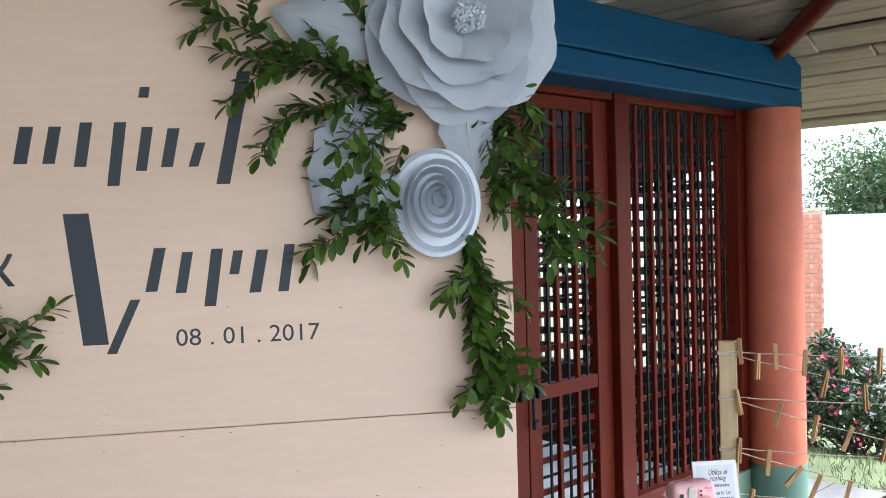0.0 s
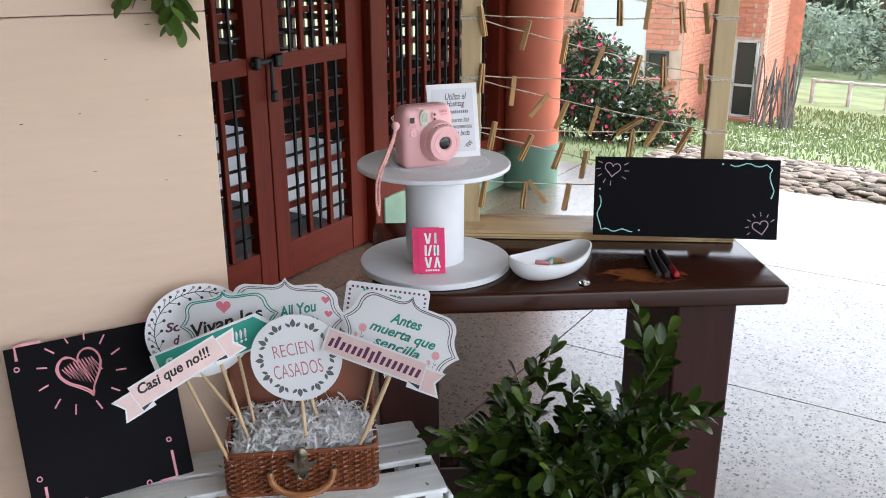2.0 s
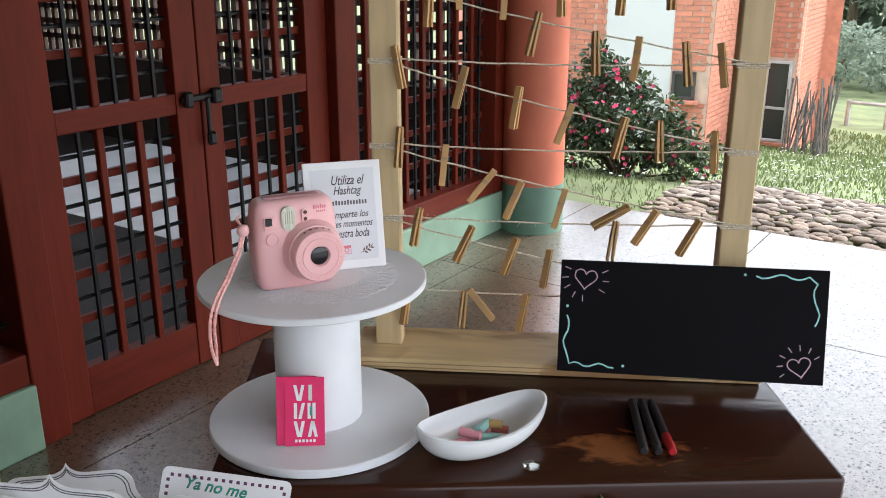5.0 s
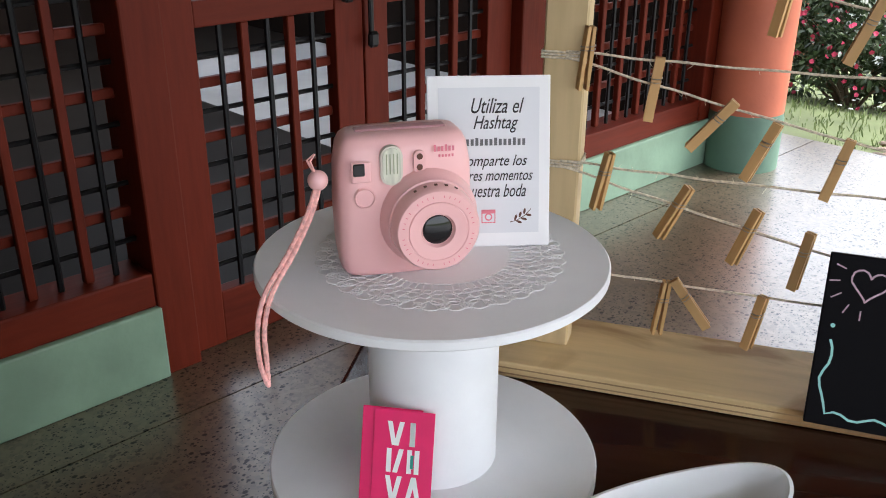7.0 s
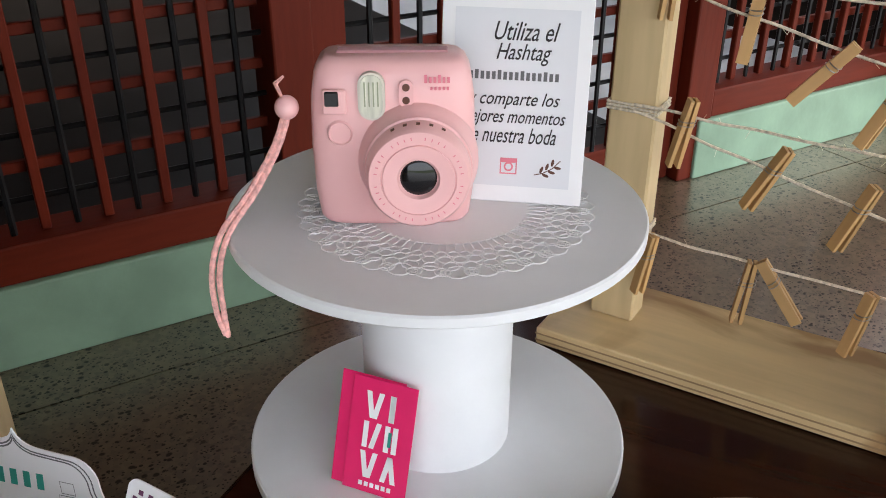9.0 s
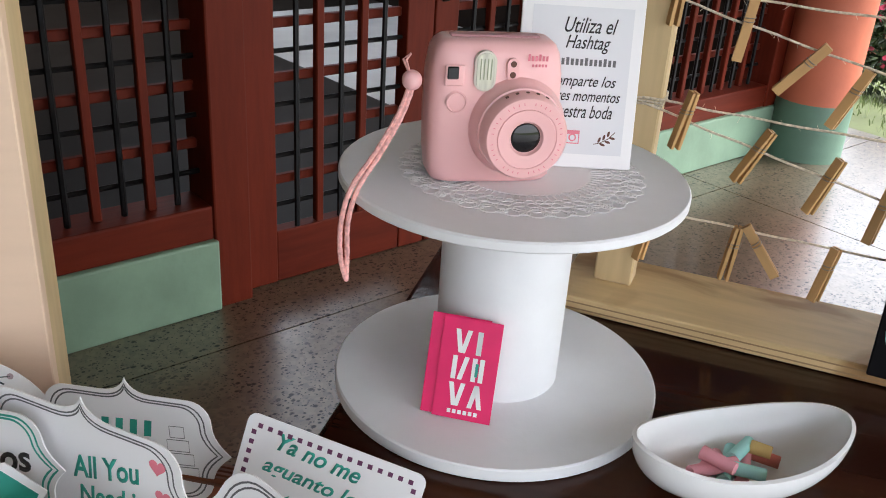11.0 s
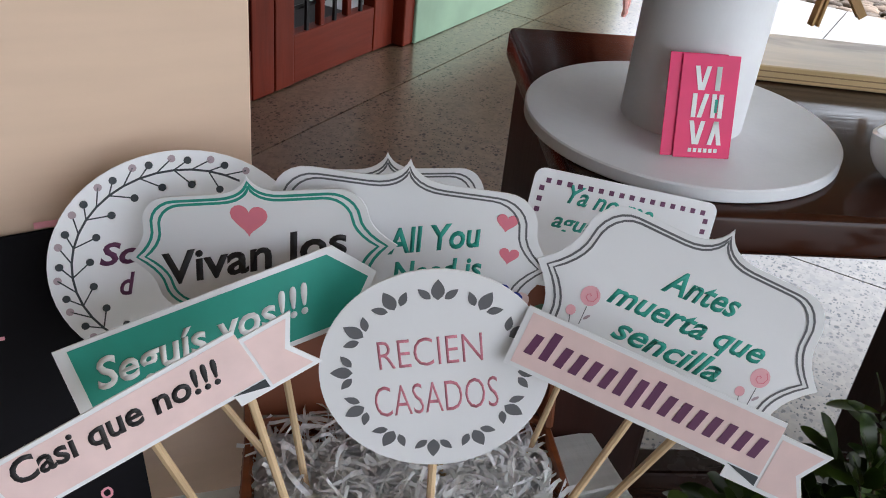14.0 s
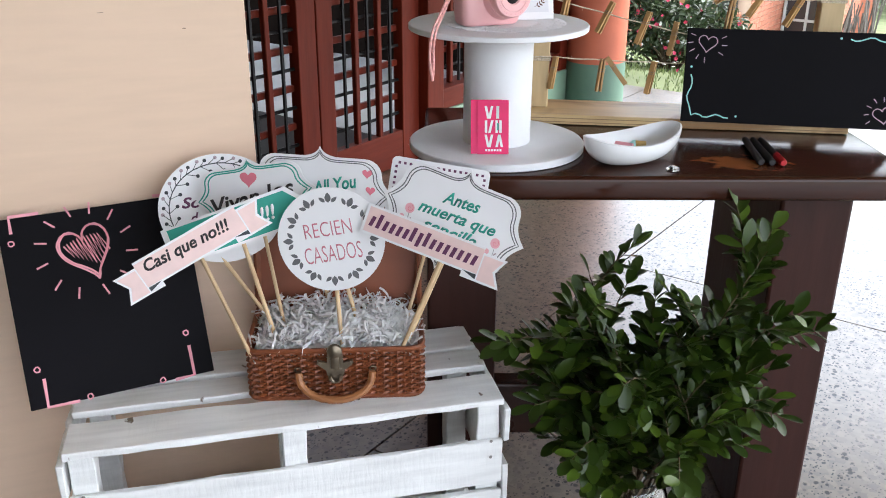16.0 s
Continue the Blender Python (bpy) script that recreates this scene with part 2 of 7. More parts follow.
def tube(bm, pts, r, sides=8, caps=True):
    """A round tube along points; r a number or one per point."""
    pts = [Vector(p) for p in pts]
    rs = r if isinstance(r, (list, tuple)) else [r] * len(pts)
    rings, ref = [], None
    for i, p in enumerate(pts):
        d = (pts[min(i + 1, len(pts) - 1)] - pts[max(i - 1, 0)]).normalized()
        if ref is None:
            ref = d.orthogonal().normalized()
        ref = (ref - d * ref.dot(d)).normalized()
        q = d.cross(ref)
        rings.append([bm.verts.new(p + rs[i] * (ref * math.cos(a) + q * math.sin(a))) for a in (2 * math.pi * k / sides for k in range(sides))])
    for a, b in zip(rings, rings[1:]):
        for k in range(sides):
            bm.faces.new((a[k], a[(k + 1) % sides], b[(k + 1) % sides], b[k]))
    if caps:
        bm.faces.new(rings[0][::-1])
        bm.faces.new(rings[-1])


def lathe(bm, profile, sides=48, m=None):
    """A surface of revolution about z from (radius, height) pairs."""
    t = bmesh.new()
    rings = []
    for r, z in profile:
        if r < 1e-6:
            rings.append([t.verts.new((0, 0, z))])
        else:
            rings.append([t.verts.new((r * math.cos(a), r * math.sin(a), z)) for a in (2 * math.pi * k / sides for k in range(sides))])
    for a, b in zip(rings, rings[1:]):
        for k in range(sides):
            j = (k + 1) % sides
            if len(a) == 1:
                t.faces.new((a[0], b[j], b[k]))
            elif len(b) == 1:
                t.faces.new((a[k], a[j], b[0]))
            else:
                t.faces.new((a[k], a[j], b[j], b[k]))
    join(bm, t, m)


def slab(bm, outline, depth, m=None):
    """A flat plate: a polygon in x, z, of thickness depth towards +y; its front is at y = 0."""
    t = bmesh.new()
    f = [t.verts.new((x, 0, z)) for x, z in outline]
    b = [t.verts.new((x, depth, z)) for x, z in outline]
    n = len(f)
    t.faces.new(f)
    t.faces.new(b[::-1])
    for k in range(n):
        t.faces.new((f[k], b[k], b[(k + 1) % n], f[(k + 1) % n]))
    bmesh.ops.recalc_face_normals(t, faces=t.faces)
    join(bm, t, m)


def link(name, bm, mat, smooth=False):
    d = bpy.data.meshes.new(name)
    bm.to_mesh(d)
    bm.free()
    for x in mat if isinstance(mat, (list, tuple)) else [mat]:
        d.materials.append(x)
    if smooth:
        d.polygons.foreach_set("use_smooth", [True] * len(d.polygons))
        d.set_sharp_from_angle(angle=radians(38))
    return new(name, d)


def part(name, bm, mat, parent, label="", smooth=False):
    ob = link(name, bm, mat, smooth)
    ob.parent = parent
    return tagged(ob, label)


def thing(name, m, label, category, group="", kind=""):
    ob = new(name)
    ob.empty_display_size = 0.05
    ob.matrix_world = m
    return tagged(ob, label, category, group, kind)


def solo(name, bm, mat, label, category, group="", kind="", m=None, smooth=False):
    ob = link(name, bm, mat, smooth)
    if m is not None:
        ob.matrix_world = m
    return tagged(ob, label, category, group, kind)


def at(x, y, z, turn=0.0):
    return pose(x, y, z, 0, 0, turn)

# ---- lettering and flat print ----
INK = {}
for nm, c, r in (("ink_black", (0.02, 0.018, 0.02), 0.6), ("ink_teal", (0.02, 0.30, 0.23), 0.6), ("ink_rose", (0.72, 0.20, 0.26), 0.6),
                 ("ink_blush", (0.80, 0.60, 0.57), 0.65), ("ink_grey", (0.12, 0.12, 0.13), 0.6), ("ink_plum", (0.12, 0.03, 0.09), 0.6),
                 ("ink_white", (0.82, 0.82, 0.83), 0.6), ("ink_blue", (0.02, 0.04, 0.28), 0.6), ("ink_green", (0.12, 0.25, 0.16), 0.6),
                 ("chalk_pink", (0.82, 0.36, 0.42), 0.95), ("chalk_mint", (0.38, 0.72, 0.68), 0.95), ("magenta", (0.76, 0.008, 0.125), 0.45),
                 ("ink_brown", (0.10, 0.035, 0.02), 0.6), ("ink_slate", (0.035, 0.042, 0.05), 0.6), ("ink_pale", (0.66, 0.66, 0.68), 0.6)):
    INK[nm] = material(nm, c, r, vary=0.06, scale=40)


def text_bm(words, width=None, height=None, shear=0.0, bold=0.0, depth=0.00006, align="LEFT"):
    """A word in the built-in font, lying in x, z, with its front towards -y; fitted to a width and a height."""
    cu = bpy.data.curves.new("t", "FONT")
    cu.body, cu.size, cu.shear, cu.offset, cu.resolution_u = words, 1.0, shear, bold, 3
    ob = new("t", cu)
    bpy.context.view_layer.update()
    me = bpy.data.meshes.new_from_object(ob.evaluated_get(bpy.context.evaluated_depsgraph_get()))
    bpy.data.objects.remove(ob)
    bpy.data.curves.remove(cu)
    b = bmesh.new()
    b.from_mesh(me)
    bpy.data.meshes.remove(me)
    xs_ = [v.co.x for v in b.verts]
    ys_ = [v.co.y for v in b.verts]
    w, h = max(xs_) - min(xs_), max(ys_) - min(ys_)
    sx = width / w if width else height / h
    sy = height / h if height else sx
    off = {"LEFT": min(xs_), "CENTER": (max(xs_) + min(xs_)) / 2}[align]
    y0 = min(ys_)
    for v in b.verts:
        v.co = Vector(((v.co.x - off) * sx, 0, (v.co.y - y0) * sy))
    if depth:
        ext = bmesh.ops.extrude_face_region(b, geom=list(b.faces))
        bmesh.ops.translate(b, vec=(0, depth, 0), verts=[v for v in ext["geom"] if isinstance(v, bmesh.types.BMVert)])
        bmesh.ops.recalc_face_normals(b, faces=b.faces)
    return b


def put_text(parent, words, x, z, mat, turn=0.0, y=-0.00012, name="lettering", **kw):
    b = text_bm(words, **kw)
    bmesh.ops.transform(b, matrix=Matrix.Translation((x, y, z)) @ Matrix.Rotation(radians(-turn), 4, "Y"), verts=b.verts)
    return part(name, b, mat, parent)


def bars(parent, rows, mat, y=-0.0003, name="lettering", turn=0.0, x=0.0, z=0.0, depth=0.0002):
    """Plain slanted bars in place of writing: x, z of the foot, height, width, slant."""
    b = bmesh.new()
    for bx, bz, h, w, s in rows:
        slab(b, [(bx, bz), (bx + w, bz), (bx + w + s, bz + h), (bx + s, bz + h)], depth)
    bmesh.ops.transform(b, matrix=Matrix.Translation((x, y, z)) @ Matrix.Rotation(radians(-turn), 4, "Y"), verts=b.verts)
    return part(name, b, mat, parent)


def ribbon(bm, pts, w, y=0.0, closed=False, depth=0.0003):
    """A flat line of width w through points in x, z."""
    n = len(pts)
    lf, rt = [], []
    for i, (x, z) in enumerate(pts):
        a = pts[(i - 1) % n] if closed or i else pts[i]
        c = pts[(i + 1) % n] if closed or i < n - 1 else pts[i]
        dx, dz = c[0] - a[0], c[1] - a[1]
        ln = math.hypot(dx, dz) or 1
        ww = w[i] if isinstance(w, (list, tuple)) else w
        nx, nz = -dz / ln * ww / 2, dx / ln * ww / 2
        lf.append(bm.verts.new((x + nx, y, z + nz)))
        rt.append(bm.verts.new((x - nx, y, z - nz)))
    for i in range(n if closed else n - 1):
        j = (i + 1) % n
        bm.faces.new((lf[i], rt[i], rt[j], lf[j]))


def heart(x, z, s, n=28):
    out = []
    for k in range(n):
        t = 2 * math.pi * k / n
        out.append((x + s * 0.5 * math.sin(t) ** 3, z + s / 32 * (13 * math.cos(t) - 5 * math.cos(2 * t) - 2 * math.cos(3 * t) - math.cos(4 * t))))
    return out


def oval(x, z, rx, rz, n=40):
    return [(x + rx * math.cos(2 * math.pi * k / n), z + rz * math.sin(2 * math.pi * k / n)) for k in range(n)]


def plaque(w, h, x=0.0, z=0.0):
    """The bracket-shaped outline of an old label: a tip in the middle of each side, curled shoulders."""
    q = []
    for k in range(7):                       # from the top tip, hollow curve down to the shoulder
        a = k / 6
        q.append((0.03 * w * a + 0.10 * w * a * a, 0.5 * h - 0.11 * h * math.sin(a * math.pi / 2)))
    for k in range(7):                       # round shoulder
        a = math.pi / 2 * k / 6
        q.append((0.30 * w + 0.11 * w * math.sin(a), 0.39 * h - 0.17 * h * (1 - math.cos(a))))
    for k in range(1, 6):                    # hollow curve out to the side tip
        a = k / 5
        q.append((0.41 * w + 0.09 * w * a * a, 0.22 * h - 0.22 * h * a))
    full = q + [(px, -pz) for px, pz in q[-2::-1]] + [(-px, -pz) for px, pz in q[1:]] + [(-px, pz) for px, pz in q[-2:0:-1]]
    return [(x + px, z + pz) for px, pz in full]


def scaled(pts, fx, fz=None, c=None):
    fz = fz or fx
    cx, cz = c or (sum(p[0] for p in pts) / len(pts), sum(p[1] for p in pts) / len(pts))
    return [(cx + (x - cx) * fx, cz + (z - cz) * fz) for x, z in pts]


def turned(pts, deg, x=0.0, z=0.0):
    c, s = math.cos(radians(deg)), math.sin(radians(deg))
    return [(x + px * c - pz * s, z + px * s + pz * c) for px, pz in pts]


def flat(parent, name, shapes, mat, y=-0.0003, depth=0.0002, label="", each=False):
    if each:
        return [flat(parent, name, [s], mat, y, depth, label) for s in shapes]
    b = bmesh.new()
    for s in shapes:
        slab(b, s, depth, Matrix.Translation((0, y, 0)))
    return part(name, b, mat, parent, label)


def lines(parent, name, strokes, w, mat, y=-0.0003, closed=False, label="", each=False):
    if each:
        return [lines(parent, name, [s], w, mat, y, closed, label) for s in strokes]
    b = bmesh.new()
    for s in strokes:
        ribbon(b, s, w, y, closed)
    return part(name, b, mat, parent, label)


def wobble(pts, amount, seed):
    r = random.Random(seed)
    return [(x + r.uniform(-amount, amount), z + r.uniform(-amount, amount)) for x, z in pts]


# ---- foliage ----
def leaf_material(name, colour, tip, thin=0.25):
    m = material(name, colour, 0.33, vary=0.3, scale=9)
    nt, b = shader_of(m)
    g = nt.nodes.new("ShaderNodeNewGeometry")
    c = ramp(nt, g.outputs["Random Per Island"], [(0.0, tuple(0.55 * v for v in colour)), (0.55, colour), (1.0, tip)])
    n = tex(nt, "Noise", 14)
    c = mixc(nt, 0.35, c, mixc(nt, n.outputs["Fac"], colour, tip))
    nt.links.new(c, b.inputs["Base Color"])
    b.inputs["Specular IOR Level"].default_value = 0.36
    tr = nt.nodes.new("ShaderNodeBsdfTranslucent")
    nt.links.new(c, tr.inputs[0])
    mx = nt.nodes.new("ShaderNodeMixShader")
    mx.inputs[0].default_value = thin
    nt.links.new(b.outputs[0], mx.inputs[1])
    nt.links.new(tr.outputs[0], mx.inputs[2])
    nt.links.new(mx.outputs[0], nt.nodes["Material Output"].inputs[0])
    return m


M["leaf"] = leaf_material("glossy_dark_leaf", (0.013, 0.032, 0.005), (0.10, 0.165, 0.016), 0.12)
M["leaf_bright"] = leaf_material("fresh_green_leaf", (0.042, 0.095, 0.014), (0.15, 0.24, 0.040))
M["leaf_tree"] = leaf_material("tree_leaf", (0.055, 0.105, 0.040), (0.19, 0.27, 0.11))
# distant leaves: base colour paled to stand in for haze
M["leaf_hazed"] = leaf_material("far_leaf_hazed", (0.25, 0.31, 0.24), (0.40, 0.46, 0.35), 0.5)
M["bark"] = material("brown_stem", (0.10, 0.07, 0.04), 0.8, vary=0.3, scale=20)
M["petal"] = material("pink_petal", (0.75, 0.07, 0.16), 0.6, vary=0.2, scale=5)


class Leaves:
    """Collects leaf blades (six points, folded along the midrib) as one mesh."""

    def __init__(self):
        self.v, self.f = [], []

    def add(self, p, d, up, ln, w, fold=0.25):
        d = d.normalized()
        side = d.cross(up)
        side = side.normalized() if side.length > 1e-5 else d.orthogonal().normalized()
        nrm = side.cross(d)
        k = len(self.v)
        for a, b, c in ((0, 0, 0), (0.36, 0.40, fold), (0.76, 0.46, fold * 0.8), (1, 0, -0.1), (0.76, -0.46, fold * 0.8), (0.36, -0.40, fold), (0.55, 0, 0)):
            q = p + d * (ln * a) + side * (w * b) + nrm * (w * c)
            self.v.append(tuple(q))
        self.f += [(k, k + 6, k + 1), (k + 1, k + 6, k + 2), (k + 2, k + 6, k + 3), (k, k + 5, k + 6), (k + 5, k + 4, k + 6), (k + 4, k + 3, k + 6)]

    def add_fine(self, p, d, up, ln, w, fold=0.22):
        """A rounded, cupped leaf for shoots that stand near."""
        d = d.normalized()
        side = d.cross(up)
        side = side.normalized() if side.length > 1e-5 else d.orthogonal().normalized()
        nrm = side.cross(d)
        k, n = len(self.v), 6
        prof = ((0.0, 0.03), (0.16, 0.26), (0.38, 0.43), (0.62, 0.50), (0.82, 0.40), (0.95, 0.20))
        for s, h in prof:
            mid = p + d * (ln * s) - nrm * (ln * 0.10 * s * s)
            self.v += [tuple(mid + side * (w * h) + nrm * (w * fold * h)), tuple(mid), tuple(mid - side * (w * h) + nrm * (w * fold * h))]
        self.v.append(tuple(p + d * ln - nrm * (ln * 0.10)))
        for i in range(n - 1):
            a = k + 3 * i
            self.f += [(a, a + 1, a + 4, a + 3), (a + 1, a + 2, a + 5, a + 4)]
        a, e = k + 3 * (n - 1), k + 3 * n
        self.f += [(a, a + 1, e), (a + 1, a + 2, e)]

    def mesh(self, name, mat, parent=None, label="", smooth=True):
        d = bpy.data.meshes.new(name)
        d.from_pydata(self.v, [], self.f)
        d.materials.append(mat)
        if smooth:
            d.polygons.foreach_set("use_smooth", [True] * len(d.polygons))
        ob = new(name, d)
        if parent:
            ob.parent = parent
        return tagged(ob, label)


def sprig(parent, pts, rng, size=0.035, per=0.012, spread=0.9, mat=None, name="branch", twigs=0):
    """A leafy shoot along points: the stem and its leaves are two parts."""
    pts = [Vector(p) for p in pts]
    stem, lv = bmesh.new(), Leaves()

    def shoot(q, r0):
        n = len(q)
        tube(stem, q, [r0 * (1 - 0.7 * i / (n - 1)) for i in range(n)], 5)
        run = 0.0
        for a, b in zip(q, q[1:]):
            seg = (b - a).length
            while run < seg:
                p = a.lerp(b, run / seg)
                d = (b - a).normalized()
                o = d.orthogonal()
                o.rotate(Matrix.Rotation(rng.uniform(0, 6.283), 3, d))
                for sgn in (1, -1):
                    if rng.random() < 0.92:
                        dirn = d * rng.uniform(0.35, 0.9) + o * sgn * spread + Vector((0, 0, rng.uniform(-0.25, 0.2)))
                        s = size * rng.uniform(0.65, 1.2)
                        lv.add_fine(p, dirn, Vector((rng.uniform(-0.4, 0.4), rng.uniform(-0.6, 0.3), 1)), s, s * rng.uniform(0.40, 0.53))
                run += per * rng.uniform(0.8, 1.25)
            run -= seg
        lv.add_fine(q[-1], q[-1] - q[-2], Vector((0, -0.3, 1)), size, size * 0.45)

    shoot(pts, 0.0028)
    for k in range(twigs):
        i = rng.randrange(0, len(pts) - 1)
        p = pts[i].lerp(pts[i + 1], rng.random())
        d = (pts[i + 1] - pts[i]).normalized()
        o = d.orthogonal()
        o.rotate(Matrix.Rotation(rng.uniform(0, 6.283), 3, d))
        ln = rng.uniform(0.07, 0.14)
        e = p + (d * 0.8 + o * 0.7).normalized() * ln
        shoot([p, p.lerp(e, 0.5) + Vector((0, 0, 0.008)), e], 0.0018)
    s = part(name, stem, M["bark"], parent, smooth=True)
    lv.mesh("leaves", mat or M["leaf_bright"], s)
    return s


def curve(a, b, c, n=9):
    """A quadratic curve from a to c, drawn towards b."""
    a, b, c = Vector(a), Vector(b), Vector(c)
    return [a * (1 - t) ** 2 + b * 2 * t * (1 - t) + c * t * t for t in (k / (n - 1) for k in range(n))]

# ---- setting ----
WALL, FACE = 3.172, 3.228     # fronts of the plinth and of the doors
EDGE = 6.25                  # where the veranda floor ends
bm = bmesh.new()
rbox(bm, (-0.5, -1.37, -0.106), (2 * EDGE + 1.0, 9.46, 0.2), 0.01)
floor = solo("floor", bm, M["joint"], "polished brown terrazzo veranda floor with thin joints", "floor", kind="structure")
jx, jy = [-7.05, -5.0, -3.75, -2.5, -1.3, -0.05, 1.2, 2.45, 3.73, 4.95, EDGE], [-6.1, -4.2, -2.95, -1.7, -0.45, 0.77, 1.99, 2.99, 3.35]
slab_mesh = {}
cells = [(x0, x1, y0, y1) for y0, y1 in zip(jy, jy[1:]) for x0, x1 in zip(jx, jx[1:]) if y0 < 1.9]
wide = [x for x in jx if x not in (1.2, 2.45, 3.73)]
cells += [(x0, x1, y0, y1) for y0, y1 in zip(jy, jy[1:]) for x0, x1 in zip(wide, wide[1:]) if y0 >= 1.9]
for x0, x1, y0, y1 in cells:
    key = (round(x1 - x0, 2), round(y1 - y0, 2))
    if key not in slab_mesh:
        b = bmesh.new()
        rbox(b, (0, 0, -0.006), (x1 - x0 - 0.005, y1 - y0 - 0.005, 0.012))
        d = bpy.data.meshes.new("floor_slab")
        b.to_mesh(d)
        b.free()
        d.materials.append(M["floor"])
        slab_mesh[key] = d
    o = new("floor_slab", slab_mesh[key])
    o.parent = floor
    o.matrix_world = at((x0 + x1) / 2, (y0 + y1) / 2, 0)
bm = bmesh.new()
slab(bm, [(EDGE - 0.03, -2.80), (EDGE + 0.015, -2.84), (6.36, -3.07), (6.53, -3.29), (6.53, -3.36), (EDGE - 0.03, -3.36)], 0.2, Matrix.Rotation(radians(-90), 4, "X"))
part("floor_apron", bm, M["floor"], floor)
# shaded stretches of the inner floor, darkened by colour
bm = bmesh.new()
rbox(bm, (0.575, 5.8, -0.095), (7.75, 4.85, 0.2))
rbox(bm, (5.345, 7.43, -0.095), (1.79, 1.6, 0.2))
solo("floor_inner", bm, M["inner_shade"], "floor of the room behind the lattice, near black to stand for its dimness", "floor", kind="structure")
# bright stretch of the same floor, its lit look put into a paler colour
bm = bmesh.new()
rbox(bm, (5.345, 5.0, -0.095), (1.79, 3.25, 0.2))
solo("floor_court", bm, M["inner_floor_lit"], "pale floor stretch behind the lattice, lit look put into its colour", "floor", kind="structure")


def height(x, y):
    """The garden falls away past the veranda."""
    d = max(0.0, x - EDGE - 0.9)
    z = -0.10 - 0.165 * d if d < 9 else -1.585 - 0.07 * (d - 9) if d < 40 else -3.755 - 0.004 * (d - 40)
    return z + (0.06 * noise.noise((x * 0.5, y * 0.5, 0)) if d > 0.3 else 0)


bm = bmesh.new()
xs = [-60, -30, -12, -5.6] + [EDGE - 0.3 + 0.35 * k for k in range(34)] + [19, 22, 26, 32, 40, 60, 100, 220, 500]
ys = [-500, -150, -60, -30, -18, -12] + [-8 + 0.7 * k for k in range(32)] + [17, 22, 30, 50, 120, 500]
grid = [[bm.verts.new((x, y, height(x, y) if x > 5 else -0.12)) for y in ys] for x in xs]
for a, b in zip(grid, grid[1:]):
    for k in range(len(ys) - 1):
        bm.faces.new((a[k], b[k], b[k + 1], a[k + 1]))
M["lawn"] = material("lawn_ground", (0.15, 0.18, 0.075), 0.9, vary=0.35, scale=1.6, bump=0.6, bump_scale=12)
solo("ground", bm, M["lawn"], "uneven green lawn sloping away from the veranda", "ground", kind="structure", smooth=True)


# lattice wall: jambs, rails and plinths
def frame_piece(name, x0, x1, z0, z1, y0, y1, mat, label, cat):
    b = bmesh.new()
    rbox(b, ((x0 + x1) / 2, (y0 + y1) / 2, (z0 + z1) / 2), (x1 - x0, y1 - y0, z1 - z0), 0.006, 2)
    return solo(name, b, mat, label, cat, kind="structure")


for x0, x1 in ((2.905, 3.01), (4.28, 4.40), (5.47, 5.57), (0.42, 0.54)):
    frame_piece("trim", x0, x1, 0, 2.30, FACE - 0.045, FACE + 0.1, M["red"], "red-brown painted timber jamb of the lattice wall", "jamb")
for x0, x1 in ((-3.0, 0.42), (0.54, 2.905), (4.40, 5.47)):
    frame_piece("trim", x0, x1, 0.205, 0.30, FACE - 0.04, FACE + 0.09, M["red_h"], "red-brown painted sill rail under the lattice", "rail")
    frame_piece("trim", x0, x1, 2.252, 2.30, FACE - 0.03, FACE + 0.09, M["red_h"], "red-brown painted head rail over the lattice", "rail")
frame_piece("trim", 3.01, 4.28, 2.256, 2.30, FACE - 0.03, FACE + 0.09, M["red_h"], "red-brown painted head rail over the doors", "rail")
for x0, x1 in ((-3.0, 2.912), (4.34, 5.58)):
    frame_piece("plinth", x0, x1, 0, 0.206, WALL, 3.35, M["green"], "sage-green painted plinth under the lattice wall", "plinth")


def lattice(b_wood, b_iron, x0, x1, z0, z1, y, bays, rows):
    """Square timber mullions and rails, with a cross of iron bars in every opening."""
    w = (x1 - x0) / bays
    for k in range(1, bays):
        rbox(b_wood, (x0 + k * w, y, (z0 + z1) / 2), (0.024, 0.024, z1 - z0), 0.003)
    h = (z1 - z0) / rows
    for k in range(1, rows):
        rbox(b_wood, ((x0 + x1) / 2, y + 0.022, z0 + k * h), (x1 - x0, 0.020, 0.026), 0.003)
    for k in range(bays):
        tube(b_iron, [(x0 + (k + 0.5) * w, y - 0.004, z0), (x0 + (k + 0.5) * w, y - 0.004, z1)], 0.0080, 6)
    for k in range(rows):
        tube(b_iron, [(x0, y + 0.012, z0 + (k + 0.5) * h), (x1, y + 0.012, z0 + (k + 0.5) * h)], 0.0075, 6)


def lattice_panel(x0, x1, label):
    t = thing("lattice_panel", at(0, 0, 0), label, "lattice panel", "fixed lattice panels", "structure")
    bw, bi = bmesh.new(), bmesh.new()
    lattice(bw, bi, x0, x1, 0.30, 2.252, FACE + 0.02, round((x1 - x0) / 0.138), 13)
    part("timber_grid", bw, M["red"], t)
    part("iron_rods", bi, M["iron"], t, "black iron rods")
    return t


lattice_panel(4.40, 5.47, "red-brown timber lattice with iron rods above a green plinth")
lattice_panel(0.54, 2.905, "red-brown timber lattice with iron rods above a green plinth")
lattice_panel(-3.0, 0.42, "red-brown timber lattice with iron rods above a green plinth")


